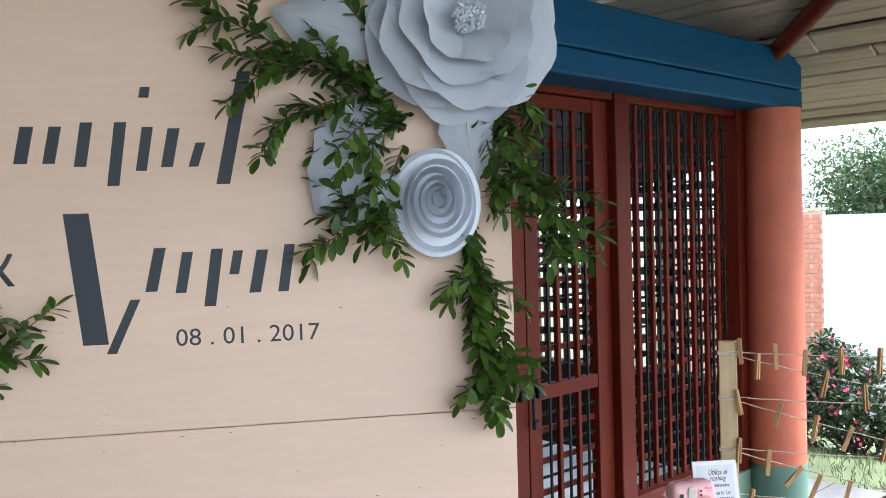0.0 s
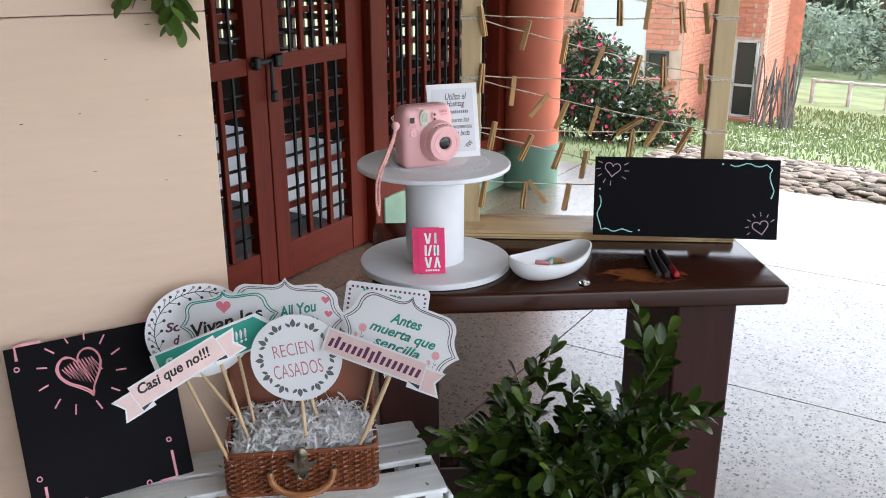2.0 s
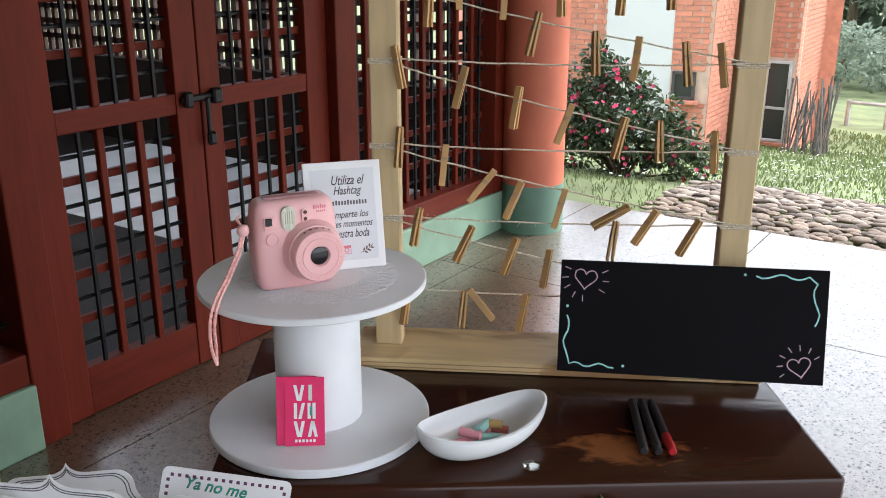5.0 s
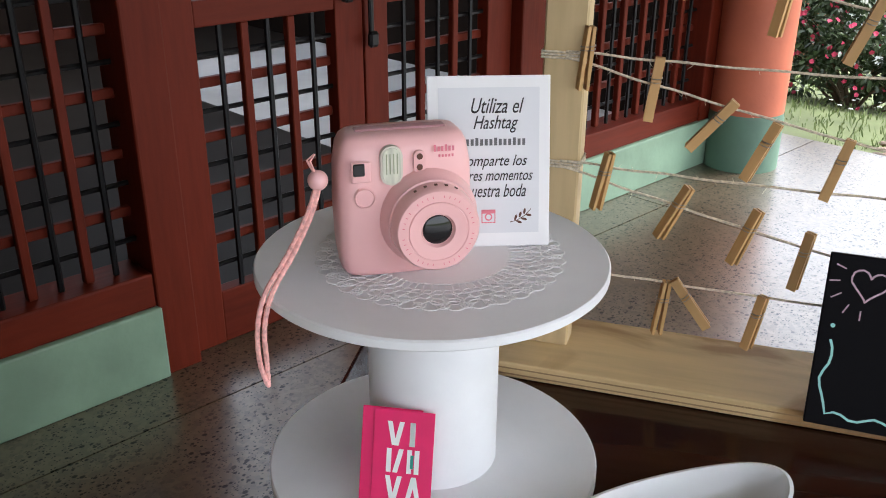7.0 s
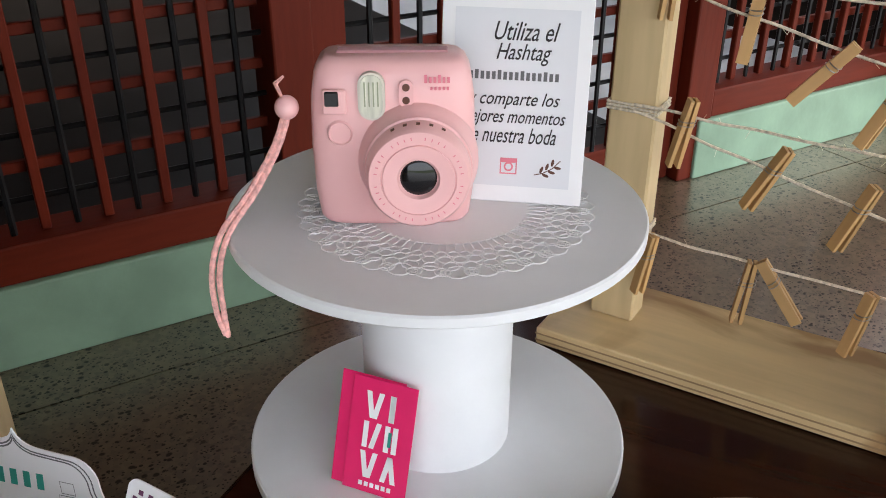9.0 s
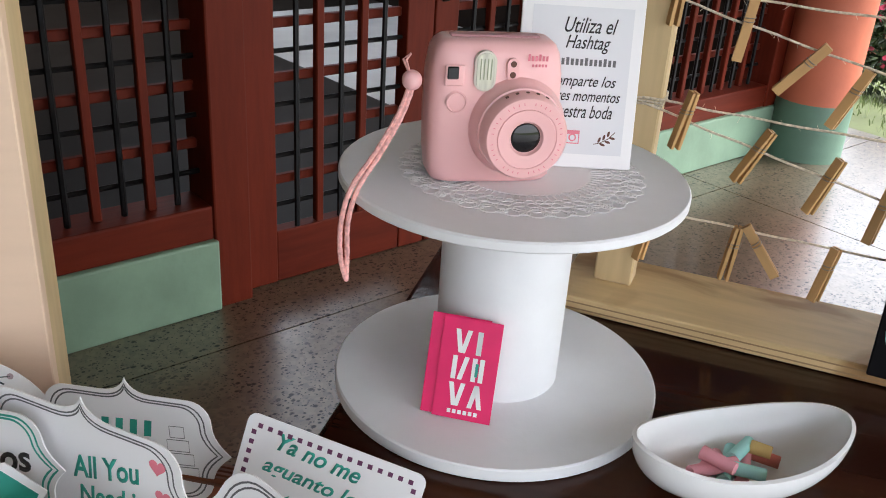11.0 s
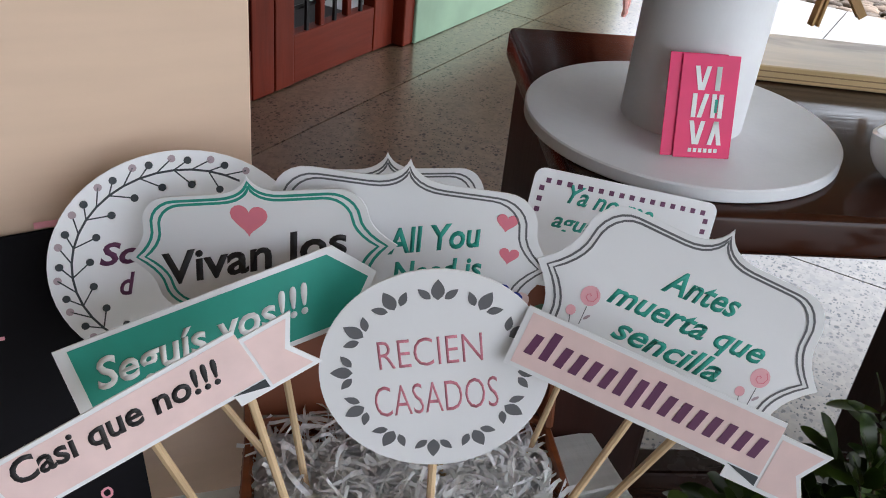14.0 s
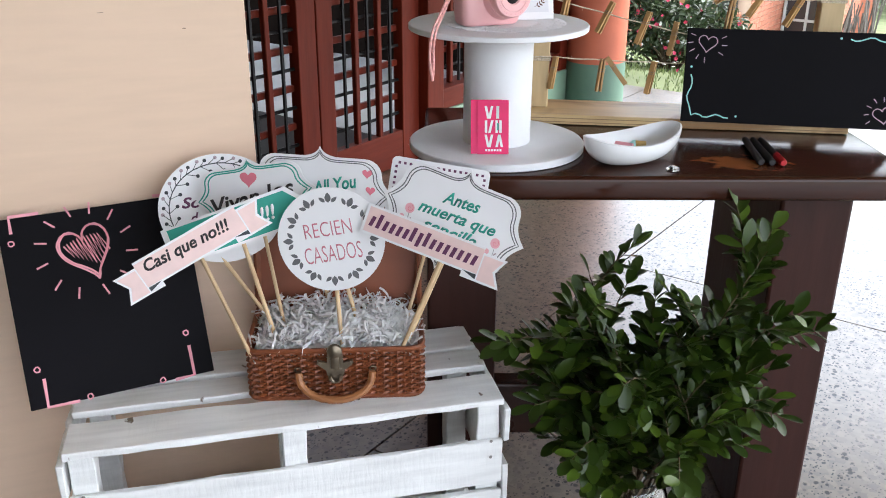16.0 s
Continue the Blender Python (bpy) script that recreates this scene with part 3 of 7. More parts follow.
def door_leaf(name, x0, x1, gx0, gx1, label):
    t = thing(name, at(0, 0, 0), label, "door", "double lattice door", "structure")
    for a, b in ((x0, gx0), (gx1, x1)):
        q = bmesh.new()
        rbox(q, ((a + b) / 2, FACE + 0.025, 1.128), (b - a, 0.05, 2.25), 0.004, 2)
        part("stile", q, M["red"], t)
    for z0, z1 in ((0.003, 0.16), (0.88, 0.945), (2.19, 2.253)):
        q = bmesh.new()
        rbox(q, ((gx0 + gx1) / 2, FACE + 0.026, (z0 + z1) / 2), (gx1 - gx0, 0.046, z1 - z0), 0.004, 2)
        part("rail", q, M["red_h"], t)
    for z0, z1, rows in ((0.16, 0.88, 5), (0.945, 2.19, 8)):
        bw, bi = bmesh.new(), bmesh.new()
        lattice(bw, bi, gx0, gx1, z0, z1, FACE + 0.016, 3, rows)
        part("timber_grid", bw, M["red"], t)
        part("iron_rods", bi, M["iron"], t, "black iron rods")
    return t


door_leaf("door_1", 3.015, 3.642, 3.115, 3.545, "closed red-brown timber lattice door leaf beside its twin")
right_leaf = door_leaf("door_2", 3.648, 4.275, 3.735, 4.16, "closed red-brown timber lattice door leaf with a black bolt")
bm = bmesh.new()
rbox(bm, (3.640, FACE - 0.012, 0.925), (0.17, 0.016, 0.022), 0.005)
rbox(bm, (3.575, FACE - 0.020, 0.925), (0.03, 0.03, 0.05), 0.006)
rbox(bm, (3.695, FACE - 0.020, 0.925), (0.04, 0.03, 0.05), 0.006)
rbox(bm, (3.655, FACE - 0.022, 0.86), (0.016, 0.014, 0.13), 0.004)
rbox(bm, (3.655, FACE - 0.030, 0.79), (0.036, 0.022, 0.045), 0.008)
part("bolt", bm, M["iron"], right_leaf, "black iron bolt and padlock")

# blue beam over the doors and the column that carries it
beam = thing("beam", at(0, 0, 0), "thick deep-blue painted timber beam over the lattice wall", "beam", kind="structure")
bm = bmesh.new()
rbox(bm, (1.425, 3.165, 2.346), (8.85, 0.39, 0.115), 0.012, 2)
part("lower_beam", bm, M["blue"], beam)
bm = bmesh.new()
rbox(bm, (1.43, 3.165, 2.515), (8.86, 0.38, 0.215), 0.012, 2)
part("upper_beam", bm, M["blue"], beam)
col = thing("column", at(5.665, 3.07, 0), "round terracotta column with a green painted foot", "column", kind="structure")
bm = bmesh.new()
lathe(bm, [(0, 0.25), (0.160, 0.25), (0.159, 1.2), (0.157, 2.288), (0, 2.288)], 48)
part("shaft", bm, M["column"], col, smooth=True)
bm = bmesh.new()
lathe(bm, [(0, 0), (0.164, 0), (0.164, 0.226), (0.160, 0.25), (0, 0.25)], 48)
M["green_dark"] = material("dark_green_paint", (0.11, 0.20, 0.145), 0.6, vary=0.16, scale=5, bump=0.25, bump_scale=40)
part("foot", bm, M["green_dark"], col, "sage-green painted foot", smooth=True)

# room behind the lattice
# walls coloured near black in place of real dimness
M["inner_wall"] = material("shade_black_wall", (0.020, 0.014, 0.011), 0.9, spec=0.1)
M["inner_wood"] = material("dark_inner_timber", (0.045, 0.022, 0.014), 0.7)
# the first box is unseen, added beside the veranda to cut western light
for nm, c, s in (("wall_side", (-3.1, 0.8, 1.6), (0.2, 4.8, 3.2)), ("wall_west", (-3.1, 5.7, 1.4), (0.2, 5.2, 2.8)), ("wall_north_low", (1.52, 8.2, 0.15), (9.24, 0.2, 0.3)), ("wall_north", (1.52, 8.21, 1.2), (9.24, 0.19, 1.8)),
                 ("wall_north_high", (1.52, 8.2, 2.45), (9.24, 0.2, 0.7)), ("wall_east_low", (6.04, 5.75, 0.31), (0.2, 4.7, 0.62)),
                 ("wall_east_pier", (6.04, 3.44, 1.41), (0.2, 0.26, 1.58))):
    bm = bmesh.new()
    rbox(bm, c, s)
    solo(nm, bm, M["inner_wall"], "near-black closing wall, a dim look put into its colour", "wall", kind="structure")
# flat near-black slab in place of the sloping roofline over the opening
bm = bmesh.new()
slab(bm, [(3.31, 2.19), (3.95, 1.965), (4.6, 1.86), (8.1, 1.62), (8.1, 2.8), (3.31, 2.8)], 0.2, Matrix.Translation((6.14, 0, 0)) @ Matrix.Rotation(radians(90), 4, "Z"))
solo("wall_east_high", bm, M["inner_wall"], "near-black slab with a raking edge, set in place of a roof slope", "wall", kind="structure")
# ceiling stops short of the pale floor; the gap is added to let sky in
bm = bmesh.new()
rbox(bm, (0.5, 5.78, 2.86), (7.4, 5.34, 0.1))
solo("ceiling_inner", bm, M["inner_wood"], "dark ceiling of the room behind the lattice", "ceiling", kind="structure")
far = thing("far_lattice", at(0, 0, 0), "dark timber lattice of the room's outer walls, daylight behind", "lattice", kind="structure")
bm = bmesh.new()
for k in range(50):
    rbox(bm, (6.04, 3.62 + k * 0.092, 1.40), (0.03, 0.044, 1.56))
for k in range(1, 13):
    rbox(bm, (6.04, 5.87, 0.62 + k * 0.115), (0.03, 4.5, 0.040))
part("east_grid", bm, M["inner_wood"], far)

# roof of the veranda: boards on rafters, low at its eaves
# EAVE_Y lies out of view, set to hold back sky light
EAVE_X, EAVE_Y, EAVE_Z, PITCH = 6.65, -1.4, 2.26, 0.36


def roof_z(x, y):
    return EAVE_Z + PITCH * max(0.0, min(EAVE_X - x, 1.9))


bm = bmesh.new()
rng = random.Random(4)
k, x = 0, EAVE_X
while x > EAVE_X - 1.9:
    y = EAVE_Y - rng.random() * 0.25
    while y < 3.5:
        ln = 0.9 + rng.random() * 1.3
        z = roof_z(x - 0.055, y) + rng.uniform(-0.012, 0.012)
        m = Matrix.Translation((x - 0.055, min(y + ln / 2, 3.6), z)) @ Euler((0, math.atan(PITCH) + rng.uniform(-0.05, 0.05), rng.uniform(-0.01, 0.01))).to_matrix().to_4x4()
        rbox(bm, (rng.uniform(-0.012, 0.012), 0, 0.014), (rng.uniform(0.098, 0.114), ln - 0.008, 0.030), 0.008, 1, m)
        y += ln
    x -= 0.112
# unseen flat part, added and sized to shade the veranda
rbox(bm, (0.77, 1.1, roof_z(EAVE_X - 1.9, 0) + 0.04), (8.1, 5.2, 0.06))
solo("ceiling", bm, M["lath"], "weathered grey-brown boards under the veranda roof, with an unseen flat part added", "ceiling", kind="structure")
# opaque sheet, added unseen to stop sky light between the boards
bm = bmesh.new()
rbox(bm, (0, 0, 0), (2.06, 5.1, 0.03), 0, 1, Matrix.Translation((EAVE_X - 0.93, 1.05, roof_z(EAVE_X - 0.93, 0) + 0.075)) @ Matrix.Rotation(math.atan(PITCH), 4, "Y"))
solo("roof", bm, M["lath"], "unseen sheet added over the veranda boards to keep sky light out", "roof", kind="structure")
b = bmesh.new()
tube(b, [(5.62, 3.06, 2.575), (4.76, 2.11, 2.86)], 0.05, 12)
solo("rafter", b, M["red"], "red-brown painted hip rafter under the roof boards", "rafter", kind="structure", smooth=True)


# ---- plywood panel ----
PA = -33.0
panel_m = at(2.157, 1.975, 0, PA)       # x runs along the board, 0 at its free edge; the front faces -y
panel = thing("backdrop_panel", panel_m, "tall pale plywood backdrop panel standing on the veranda", "panel")
for z0, z1 in ((0.13, 1.2628), (1.2645, 2.48)):
    bm = bmesh.new()
    rbox(bm, (-1.15, 0.0075, (z0 + z1) / 2), (2.3, 0.015, z1 - z0), 0.0012)
    part("plywood_sheet", bm, M["ply"], panel)
bm = bmesh.new()
rbox(bm, (-0.022, 0.037, 1.24), (0.04, 0.043, 2.48), 0.003)
part("batten", bm, M["pine"], panel)
for x in (-0.6, -1.2, -1.8, -2.27):
    bm = bmesh.new()
    rbox(bm, (x, 0.037, 1.24), (0.04, 0.043, 2.48), 0.003)
    part("batten", bm, M["pine"], panel)
bm = bmesh.new()
rng = random.Random(12)
for k in range(34):
    x, z = -rng.uniform(0.05, 1.25), rng.uniform(0.75, 1.55)
    rbox(bm, (x, -0.0001, z), (rng.uniform(0.003, 0.010), 0.0004, rng.uniform(0.0006, 0.0012)))
part("knots", bm, INK["ink_brown"], panel, "small dark knots")

# painted names stand as plain bars; the date below them
NAME = ((-1.135, 1.805, 0.19, 0.055, 0.03), (-1.03, 1.822, 0.075, 0.026, 0.015), (-0.975, 1.822, 0.075, 0.024, 0.015), (-0.915, 1.815, 0.09, 0.024, 0.015),
        (-0.852, 1.775, 0.13, 0.024, 0.018), (-0.795, 1.805, 0.09, 0.022, 0.015), (-0.785, 1.955, 0.022, 0.02, 0.004), (-0.745, 1.812, 0.08, 0.024, 0.016),
        (-0.69, 1.812, 0.05, 0.02, 0.016), (-0.635, 1.775, 0.235, 0.028, 0.05))
NAME2 = ((-0.91, 1.45, 0.27, 0.05, -0.03), (-0.865, 1.43, 0.11, 0.02, 0.05), (-0.785, 1.555, 0.09, 0.024, 0.02), (-0.725, 1.55, 0.085, 0.022, 0.016),
         (-0.668, 1.52, 0.12, 0.024, 0.018), (-0.615, 1.585, 0.05, 0.02, 0.01), (-0.575, 1.545, 0.09, 0.024, 0.018), (-0.515, 1.545, 0.1, 0.022, 0.016))
bars(panel, NAME, INK["ink_slate"])
bars(panel, NAME2, INK["ink_slate"])
put_text(panel, "&", -1.13, 1.575, INK["ink_slate"], width=0.095, height=0.14, bold=-0.02)
put_text(panel, "08 . 01 . 2017", -0.727, 1.439, INK["ink_slate"], width=0.297, height=0.036)

# ---- paper roses and greenery on the panel ----
M["paper_rose"] = material("white_craft_paper", (0.76, 0.80, 0.86), 0.75, vary=0.03, scale=6)


def petal_bm(r, cup, width, seed, rows=7, cols=9, lift=0.0, curl=0.25):
    """One curved paper petal, growing along +z from the origin, cupped towards -y, its lip rolled back."""
    rr = random.Random(seed)
    b = bmesh.new()
    g = []
    ph = rr.uniform(0, 6)
    for i in range(rows):
        s = i / (rows - 1)
        wv = width * r * math.sin(math.pi * (0.16 + 0.62 * s)) ** 0.8
        line = []
        for j in range(cols):
            t = 2 * j / (cols - 1) - 1
            z = r * s * (1 - 0.16 * abs(t) ** 2.5 * s) + 0.02 * r * math.sin(5 * t + ph) * s
            y = -cup * r * (s ** 1.4) + curl * r * max(0, s - 0.72) * 2.0 - 0.16 * r * t * t * (1 - s * 0.5) + 0.012 * r * math.sin(7 * t + ph) * s + lift
            line.append(b.verts.new((t * wv, y, z)))
        g.append(line)
    for a, c in zip(g, g[1:]):
        for j in range(cols - 1):
            b.faces.new((a[j], a[j + 1], c[j + 1], c[j]))
    bmesh.ops.solidify(b, geom=list(b.faces), thickness=0.0012)
    return b


def paper_rose(u, z, r, label, rings, seed):
    t = thing("paper_rose", panel_m @ at(u, -0.035, z), label, "paper flower", "paper flowers on the panel")
    for ri, (count, rad, cup, width) in enumerate(rings):
        for k in range(count):
            b = petal_bm(r * rad, cup, width, seed + 17 * ri + k, lift=-0.012 * ri)
            a = 2 * math.pi * (k + 0.37 * ri) / count
            bmesh.ops.transform(b, matrix=Matrix.Rotation(a, 4, "Y"), verts=b.verts)
            part("petal", b, M["paper_rose"], t, smooth=True)
    return t


big = paper_rose(-0.112, 2.105, 0.218, "large open white paper rose on the plywood panel",
                 ((6, 1.0, 0.18, 0.62), (5, 0.86, 0.38, 0.62), (5, 0.66, 0.55, 0.62), (5, 0.46, 0.8, 0.62)), 3)
bm = bmesh.new()
rng = random.Random(2)
for k in range(120):
    a, rr = rng.uniform(0, 6.283), 0.034 * math.sqrt(rng.random())
    p = Vector((rr * math.cos(a), -0.085 - rng.random() * 0.02, rr * math.sin(a)))
    tube(bm, [p + Vector((0, 0.05, 0)) * 0.6, p, p + Vector((rng.uniform(-1, 1), -0.3, rng.uniform(-1, 1))).normalized() * 0.008], 0.0016, 4)
part("stamens", bm, M["paper_rose"], big, "curled paper stamens")
# the rolled rose: a strip wound in a spiral
roll = thing("paper_rose", panel_m @ at(-0.172, -0.03, 1.724, -6) @ Matrix.Diagonal((0.80, 1, 1, 1)), "rolled white paper rose on the plywood panel", "paper flower", "paper flowers on the panel")
bm = bmesh.new()
top, bot = [], []
N = 230
for k in range(N):
    s = k / (N - 1)
    a = s * 2 * math.pi * 5.5
    rad = 0.012 + 0.100 * s ** 1.15
    wav = 1 + 0.06 * math.sin(a * 1.5 + 1) * s
    cx, cz = 0.0, 0.012 * (1 - s) * 1.0
    top.append(bm.verts.new((cx + rad * 1.06 * wav * math.cos(a), -0.085 + 0.075 * s ** 1.5 - 0.004 * math.sin(a * 2.3), cz + rad * 1.06 * wav * math.sin(a))))
    bot.append(bm.verts.new((cx + (rad * 0.78) * math.cos(a), 0.012, cz + (rad * 0.78) * math.sin(a))))
for k in range(N - 1):
    bm.faces.new((top[k], top[k + 1], bot[k + 1], bot[k]))
bmesh.ops.solidify(bm, geom=list(bm.faces), thickness=0.001)
part("spiral_petal", bm, M["paper_rose"], roll, smooth=True)
bm = bmesh.new()
lathe(bm, [(0, 0.0), (0.118, 0.0), (0.116, 0.004), (0, 0.012)], 40, Matrix.Translation((0, -0.004, 0)) @ Matrix.Rotation(radians(90), 4, "X"))
part("backing_petal", bm, M["paper_rose"], roll, smooth=True)


def paper_leaf(u, z, ln, w, deg, seed):
    b = bmesh.new()
    g = []
    for i in range(9):
        s = i / 8
        ww = w * math.sin(math.pi * (0.06 + 0.92 * s)) ** 0.75 * (1 - 0.15 * (i % 2) * (0.2 < s < 0.95))
        g.append([b.verts.new((t * ww / 2, -0.012 - 0.012 * (1 - abs(t)) - 0.02 * math.sin(s * 3.1), s * ln)) for t in (-1, -0.5, 0, 0.5, 1)])
    for a, c in zip(g, g[1:]):
        for j in range(4):
            b.faces.new((a[j], a[j + 1], c[j + 1], c[j]))
    bmesh.ops.solidify(b, geom=list(b.faces), thickness=0.001)
    t = thing("paper_leaf", panel_m @ at(u, -0.004, z) @ Matrix.Rotation(radians(deg), 4, "Y"), "serrated white paper leaf among the greenery", "paper leaf", "paper leaves on the panel")
    part("blade", b, M["paper_rose"], t, smooth=True)
    b = bmesh.new()
    tube(b, [(0, -0.0255 - 0.02 * math.sin(i / 8 * 3.1), i / 8 * ln) for i in range(8)], 0.0012, 5)
    part("midrib", b, M["paper_rose"], t)
    return t


paper_leaf(-0.28, 2.06, 0.24, 0.13, -72, 1)
paper_leaf(-0.30, 1.98, 0.30, 0.15, 205, 2)
paper_leaf(-0.12, 2.00, 0.24, 0.13, 172, 3)
paper_leaf(-0.24, 2.16, 0.22, 0.15, -20, 4)
paper_leaf(-0.24, 1.78, 0.17, 0.10, 232, 5)

garland = thing("garland", panel_m, "leafy green garland pinned round the paper roses", "garland")
rng = random.Random(8)
SPRIGS = (((-0.28, 1.98), (-0.45, 2.02), (-0.68, 2.15)), ((-0.30, 2.00), (-0.45, 2.00), (-0.62, 2.045)), ((-0.28, 1.96), (-0.38, 1.96), (-0.52, 1.89)),
          ((-0.26, 2.05), (-0.38, 2.15), (-0.45, 2.30)), ((-0.24, 2.08), (-0.30, 2.2), (-0.28, 2.36)), ((-0.24, 1.88), (-0.34, 1.96), (-0.42, 2.08)),
          ((-0.22, 1.92), (-0.31, 1.87), (-0.38, 1.80)), ((-0.25, 1.75), (-0.36, 1.66), (-0.46, 1.63)), ((-0.26, 1.74), (-0.36, 1.72), (-0.42, 1.70)),
          ((-0.24, 1.85), (-0.29, 1.74), (-0.34, 1.64)), ((-0.11, 1.70), (-0.09, 1.50), (-0.07, 1.27)), ((-0.10, 1.68), (-0.12, 1.50), (-0.08, 1.38)),
          ((-0.09, 1.66), (-0.06, 1.45), (-0.052, 1.25)), ((-0.08, 1.60), (-0.02, 1.45), (-0.03, 1.33)), ((-0.07, 1.55), (-0.10, 1.40), (-0.06, 1.29)),
          ((-0.06, 1.92), (0.03, 1.82), (0.13, 1.60)), ((-0.05, 1.90), (0.04, 1.76), (0.10, 1.60)), ((-0.02, 1.93), (0.03, 1.86), (0.07, 1.74)),
          ((-0.08, 1.94), (-0.05, 1.82), (-0.03, 1.70)), ((-0.04, 1.95), (0.02, 1.98), (0.05, 1.90)),
          ((-0.26, 1.90), (-0.38, 1.92), (-0.47, 1.93)))
for a, b, c in SPRIGS:
    sprig(garland, curve((a[0], -0.02, a[1]), (b[0], -0.05, b[1]), (c[0], -0.045, c[1])), rng, 0.043, 0.0110, 0.62, twigs=3)
low = thing("garland", panel_m, "leafy green sprigs pinned below the lettering", "garland")
for a, b, c in (((-1.30, 1.50), (-1.15, 1.54), (-1.02, 1.50)), ((-1.32, 1.46), (-1.16, 1.46), (-0.99, 1.43)), ((-1.30, 1.44), (-1.2, 1.38), (-1.08, 1.38)),
                ((-1.30, 1.52), (-1.2, 1.60), (-1.12, 1.58))):
    sprig(low, curve((a[0], -0.02, a[1]), (b[0], -0.05, b[1]), (c[0], -0.04, c[1])), rng, 0.043, 0.0110, 0.62, twigs=3)

# ---- table ----
TA = -54.3
TZ = 0.738
table_m = at(2.758, 1.058, 0, TA)       # 0 at one front corner; the top runs to -x and +y
table = thing("console_table", table_m, "heavy dark-stained wooden table with worn spots on its top", "table")
M["dark_top"] = wood("dark_stained_top", (0.014, 0.0045, 0.003), (0.046, 0.014, 0.007), 0.17, "x", 6, 0.12, coat=0.0, random_tone=0)
nt, b_ = shader_of(M["dark_top"])
b_.inputs["Specular IOR Level"].default_value = 0.32
co = nt.nodes.new("ShaderNodeTexCoord")
mp = nt.nodes.new("ShaderNodeMapping")
mp.inputs["Location"].default_value = (0.265, -0.085, -TZ)
nt.links.new(co.outputs["Object"], mp.inputs[0])
mp2 = nt.nodes.new("ShaderNodeVectorMath")
mp2.operation = "MULTIPLY"
mp2.inputs[1].default_value = (9.5, 19.0, 6.0)
nt.links.new(mp.outputs[0], mp2.inputs[0])
ln_ = nt.nodes.new("ShaderNodeVectorMath")
ln_.operation = "LENGTH"
nt.links.new(mp2.outputs[0], ln_.inputs[0])
nz = tex(nt, "Noise", 30, (0.5, 1, 1), 8, Distortion=1.5)
ad = nt.nodes.new("ShaderNodeMath")
ad.operation = "MULTIPLY_ADD"
ad.inputs[1].default_value, ad.inputs[2].default_value = 2.4, -1.0
nt.links.new(nz.outputs["Fac"], ad.inputs[0])
sm = nt.nodes.new("ShaderNodeMath")
sm.operation = "ADD"
nt.links.new(ln_.outputs["Value"], sm.inputs[0])
nt.links.new(ad.outputs[0], sm.inputs[1])
worn = ramp(nt, sm.outputs[0], [(0.55, (1, 1, 1)), (0.95, (0, 0, 0))])
old = b_.inputs["Base Color"].links[0].from_socket
nt.links.new(mixc(nt, worn, old, (0.22, 0.075, 0.025)), b_.inputs["Base Color"])
bm = bmesh.new()
rbox(bm, (-0.41, 0.235, TZ - 0.021), (0.82, 0.47, 0.042), 0.008, 3)
part("tabletop", bm, M["dark_top"], table, smooth=True)
for x in (-0.1425, -0.75):
    bm = bmesh.new()
    rbox(bm, (x, 0.235, (TZ - 0.042) / 2), (0.125, 0.36, TZ - 0.042), 0.006, 2)
    part("leg", bm, M["dark_z"], table)
bm = bmesh.new()
rbox(bm, (-0.446, 0.235, 0.16), (0.4825, 0.05, 0.12), 0.005, 2)
part("stretcher", bm, M["dark"], table)

# ---- white spool stand ----
SX, SY = 2.496, 1.718
spool = thing("cable_spool", at(SX, SY, TZ + 0.001), "white painted cable spool used as a small display stand", "spool")
for z, nm, r, hgt, off in ((0.0, "lower_disc", 0.1555, 0.013, 0.0), (0.2085, "upper_disc", 0.1545, 0.0095, 0.004)):
    bm = bmesh.new()
    lathe(bm, [(0, z), (r - 0.0015, z), (r, z + 0.0015), (r, z + hgt - 0.0015), (r - 0.0015, z + hgt), (0, z + hgt)], 96, Matrix.Translation((off * 0.5, off * 0.85, 0)))
    part(nm, bm, M["white"], spool, smooth=True)
bm = bmesh.new()
lathe(bm, [(0, 0.013), (0.0598, 0.013), (0.0598, 0.2085), (0, 0.2085)], 64)
part("drum", bm, M["white"], spool, smooth=True)
TOP = TZ + 0.001 + 0.218

# lace doily
M["lace"] = material("white_lace", (0.75, 0.745, 0.75), 0.8, vary=0.02)
doily = thing("doily", at(2.502, 1.716, TOP + 0.0005), "round white lace doily under the pink camera", "doily")
bm = bmesh.new()
lathe(bm, [(0, 0), (0.062, 0), (0.062, 0.0006), (0, 0.0006)], 48)
part("centre", bm, M["lace"], doily)
bm = bmesh.new()
for k in range(72):
    a = 2 * math.pi * k / 72
    tube(bm, [(0.06 * math.cos(a), 0.06 * math.sin(a), 0.0007), (0.074 * math.cos(a), 0.074 * math.sin(a), 0.0009)], 0.00045, 4, False)
for rad, cnt, rr in ((0.077, 60, 0.0036), (0.0845, 52, 0.0046), (0.0935, 44, 0.0056), (0.101, 34, 0.0082), (0.101, 34, 0.0052), (0.101, 34, 0.0024)):
    for k in range(cnt):
        a = 2 * math.pi * (k + 0.5 * (rr < 0.006)) / cnt
        c = Vector((rad * math.cos(a), rad * math.sin(a), 0.0009))
        tube(bm, [c + Vector((rr * math.cos(q), rr * math.sin(q), 0)) for q in (2 * math.pi * j / 10 for j in range(11))], 0.00048, 4, False)
part("lace_edge", bm, M["lace"], doily, "openwork scalloped lace edge")

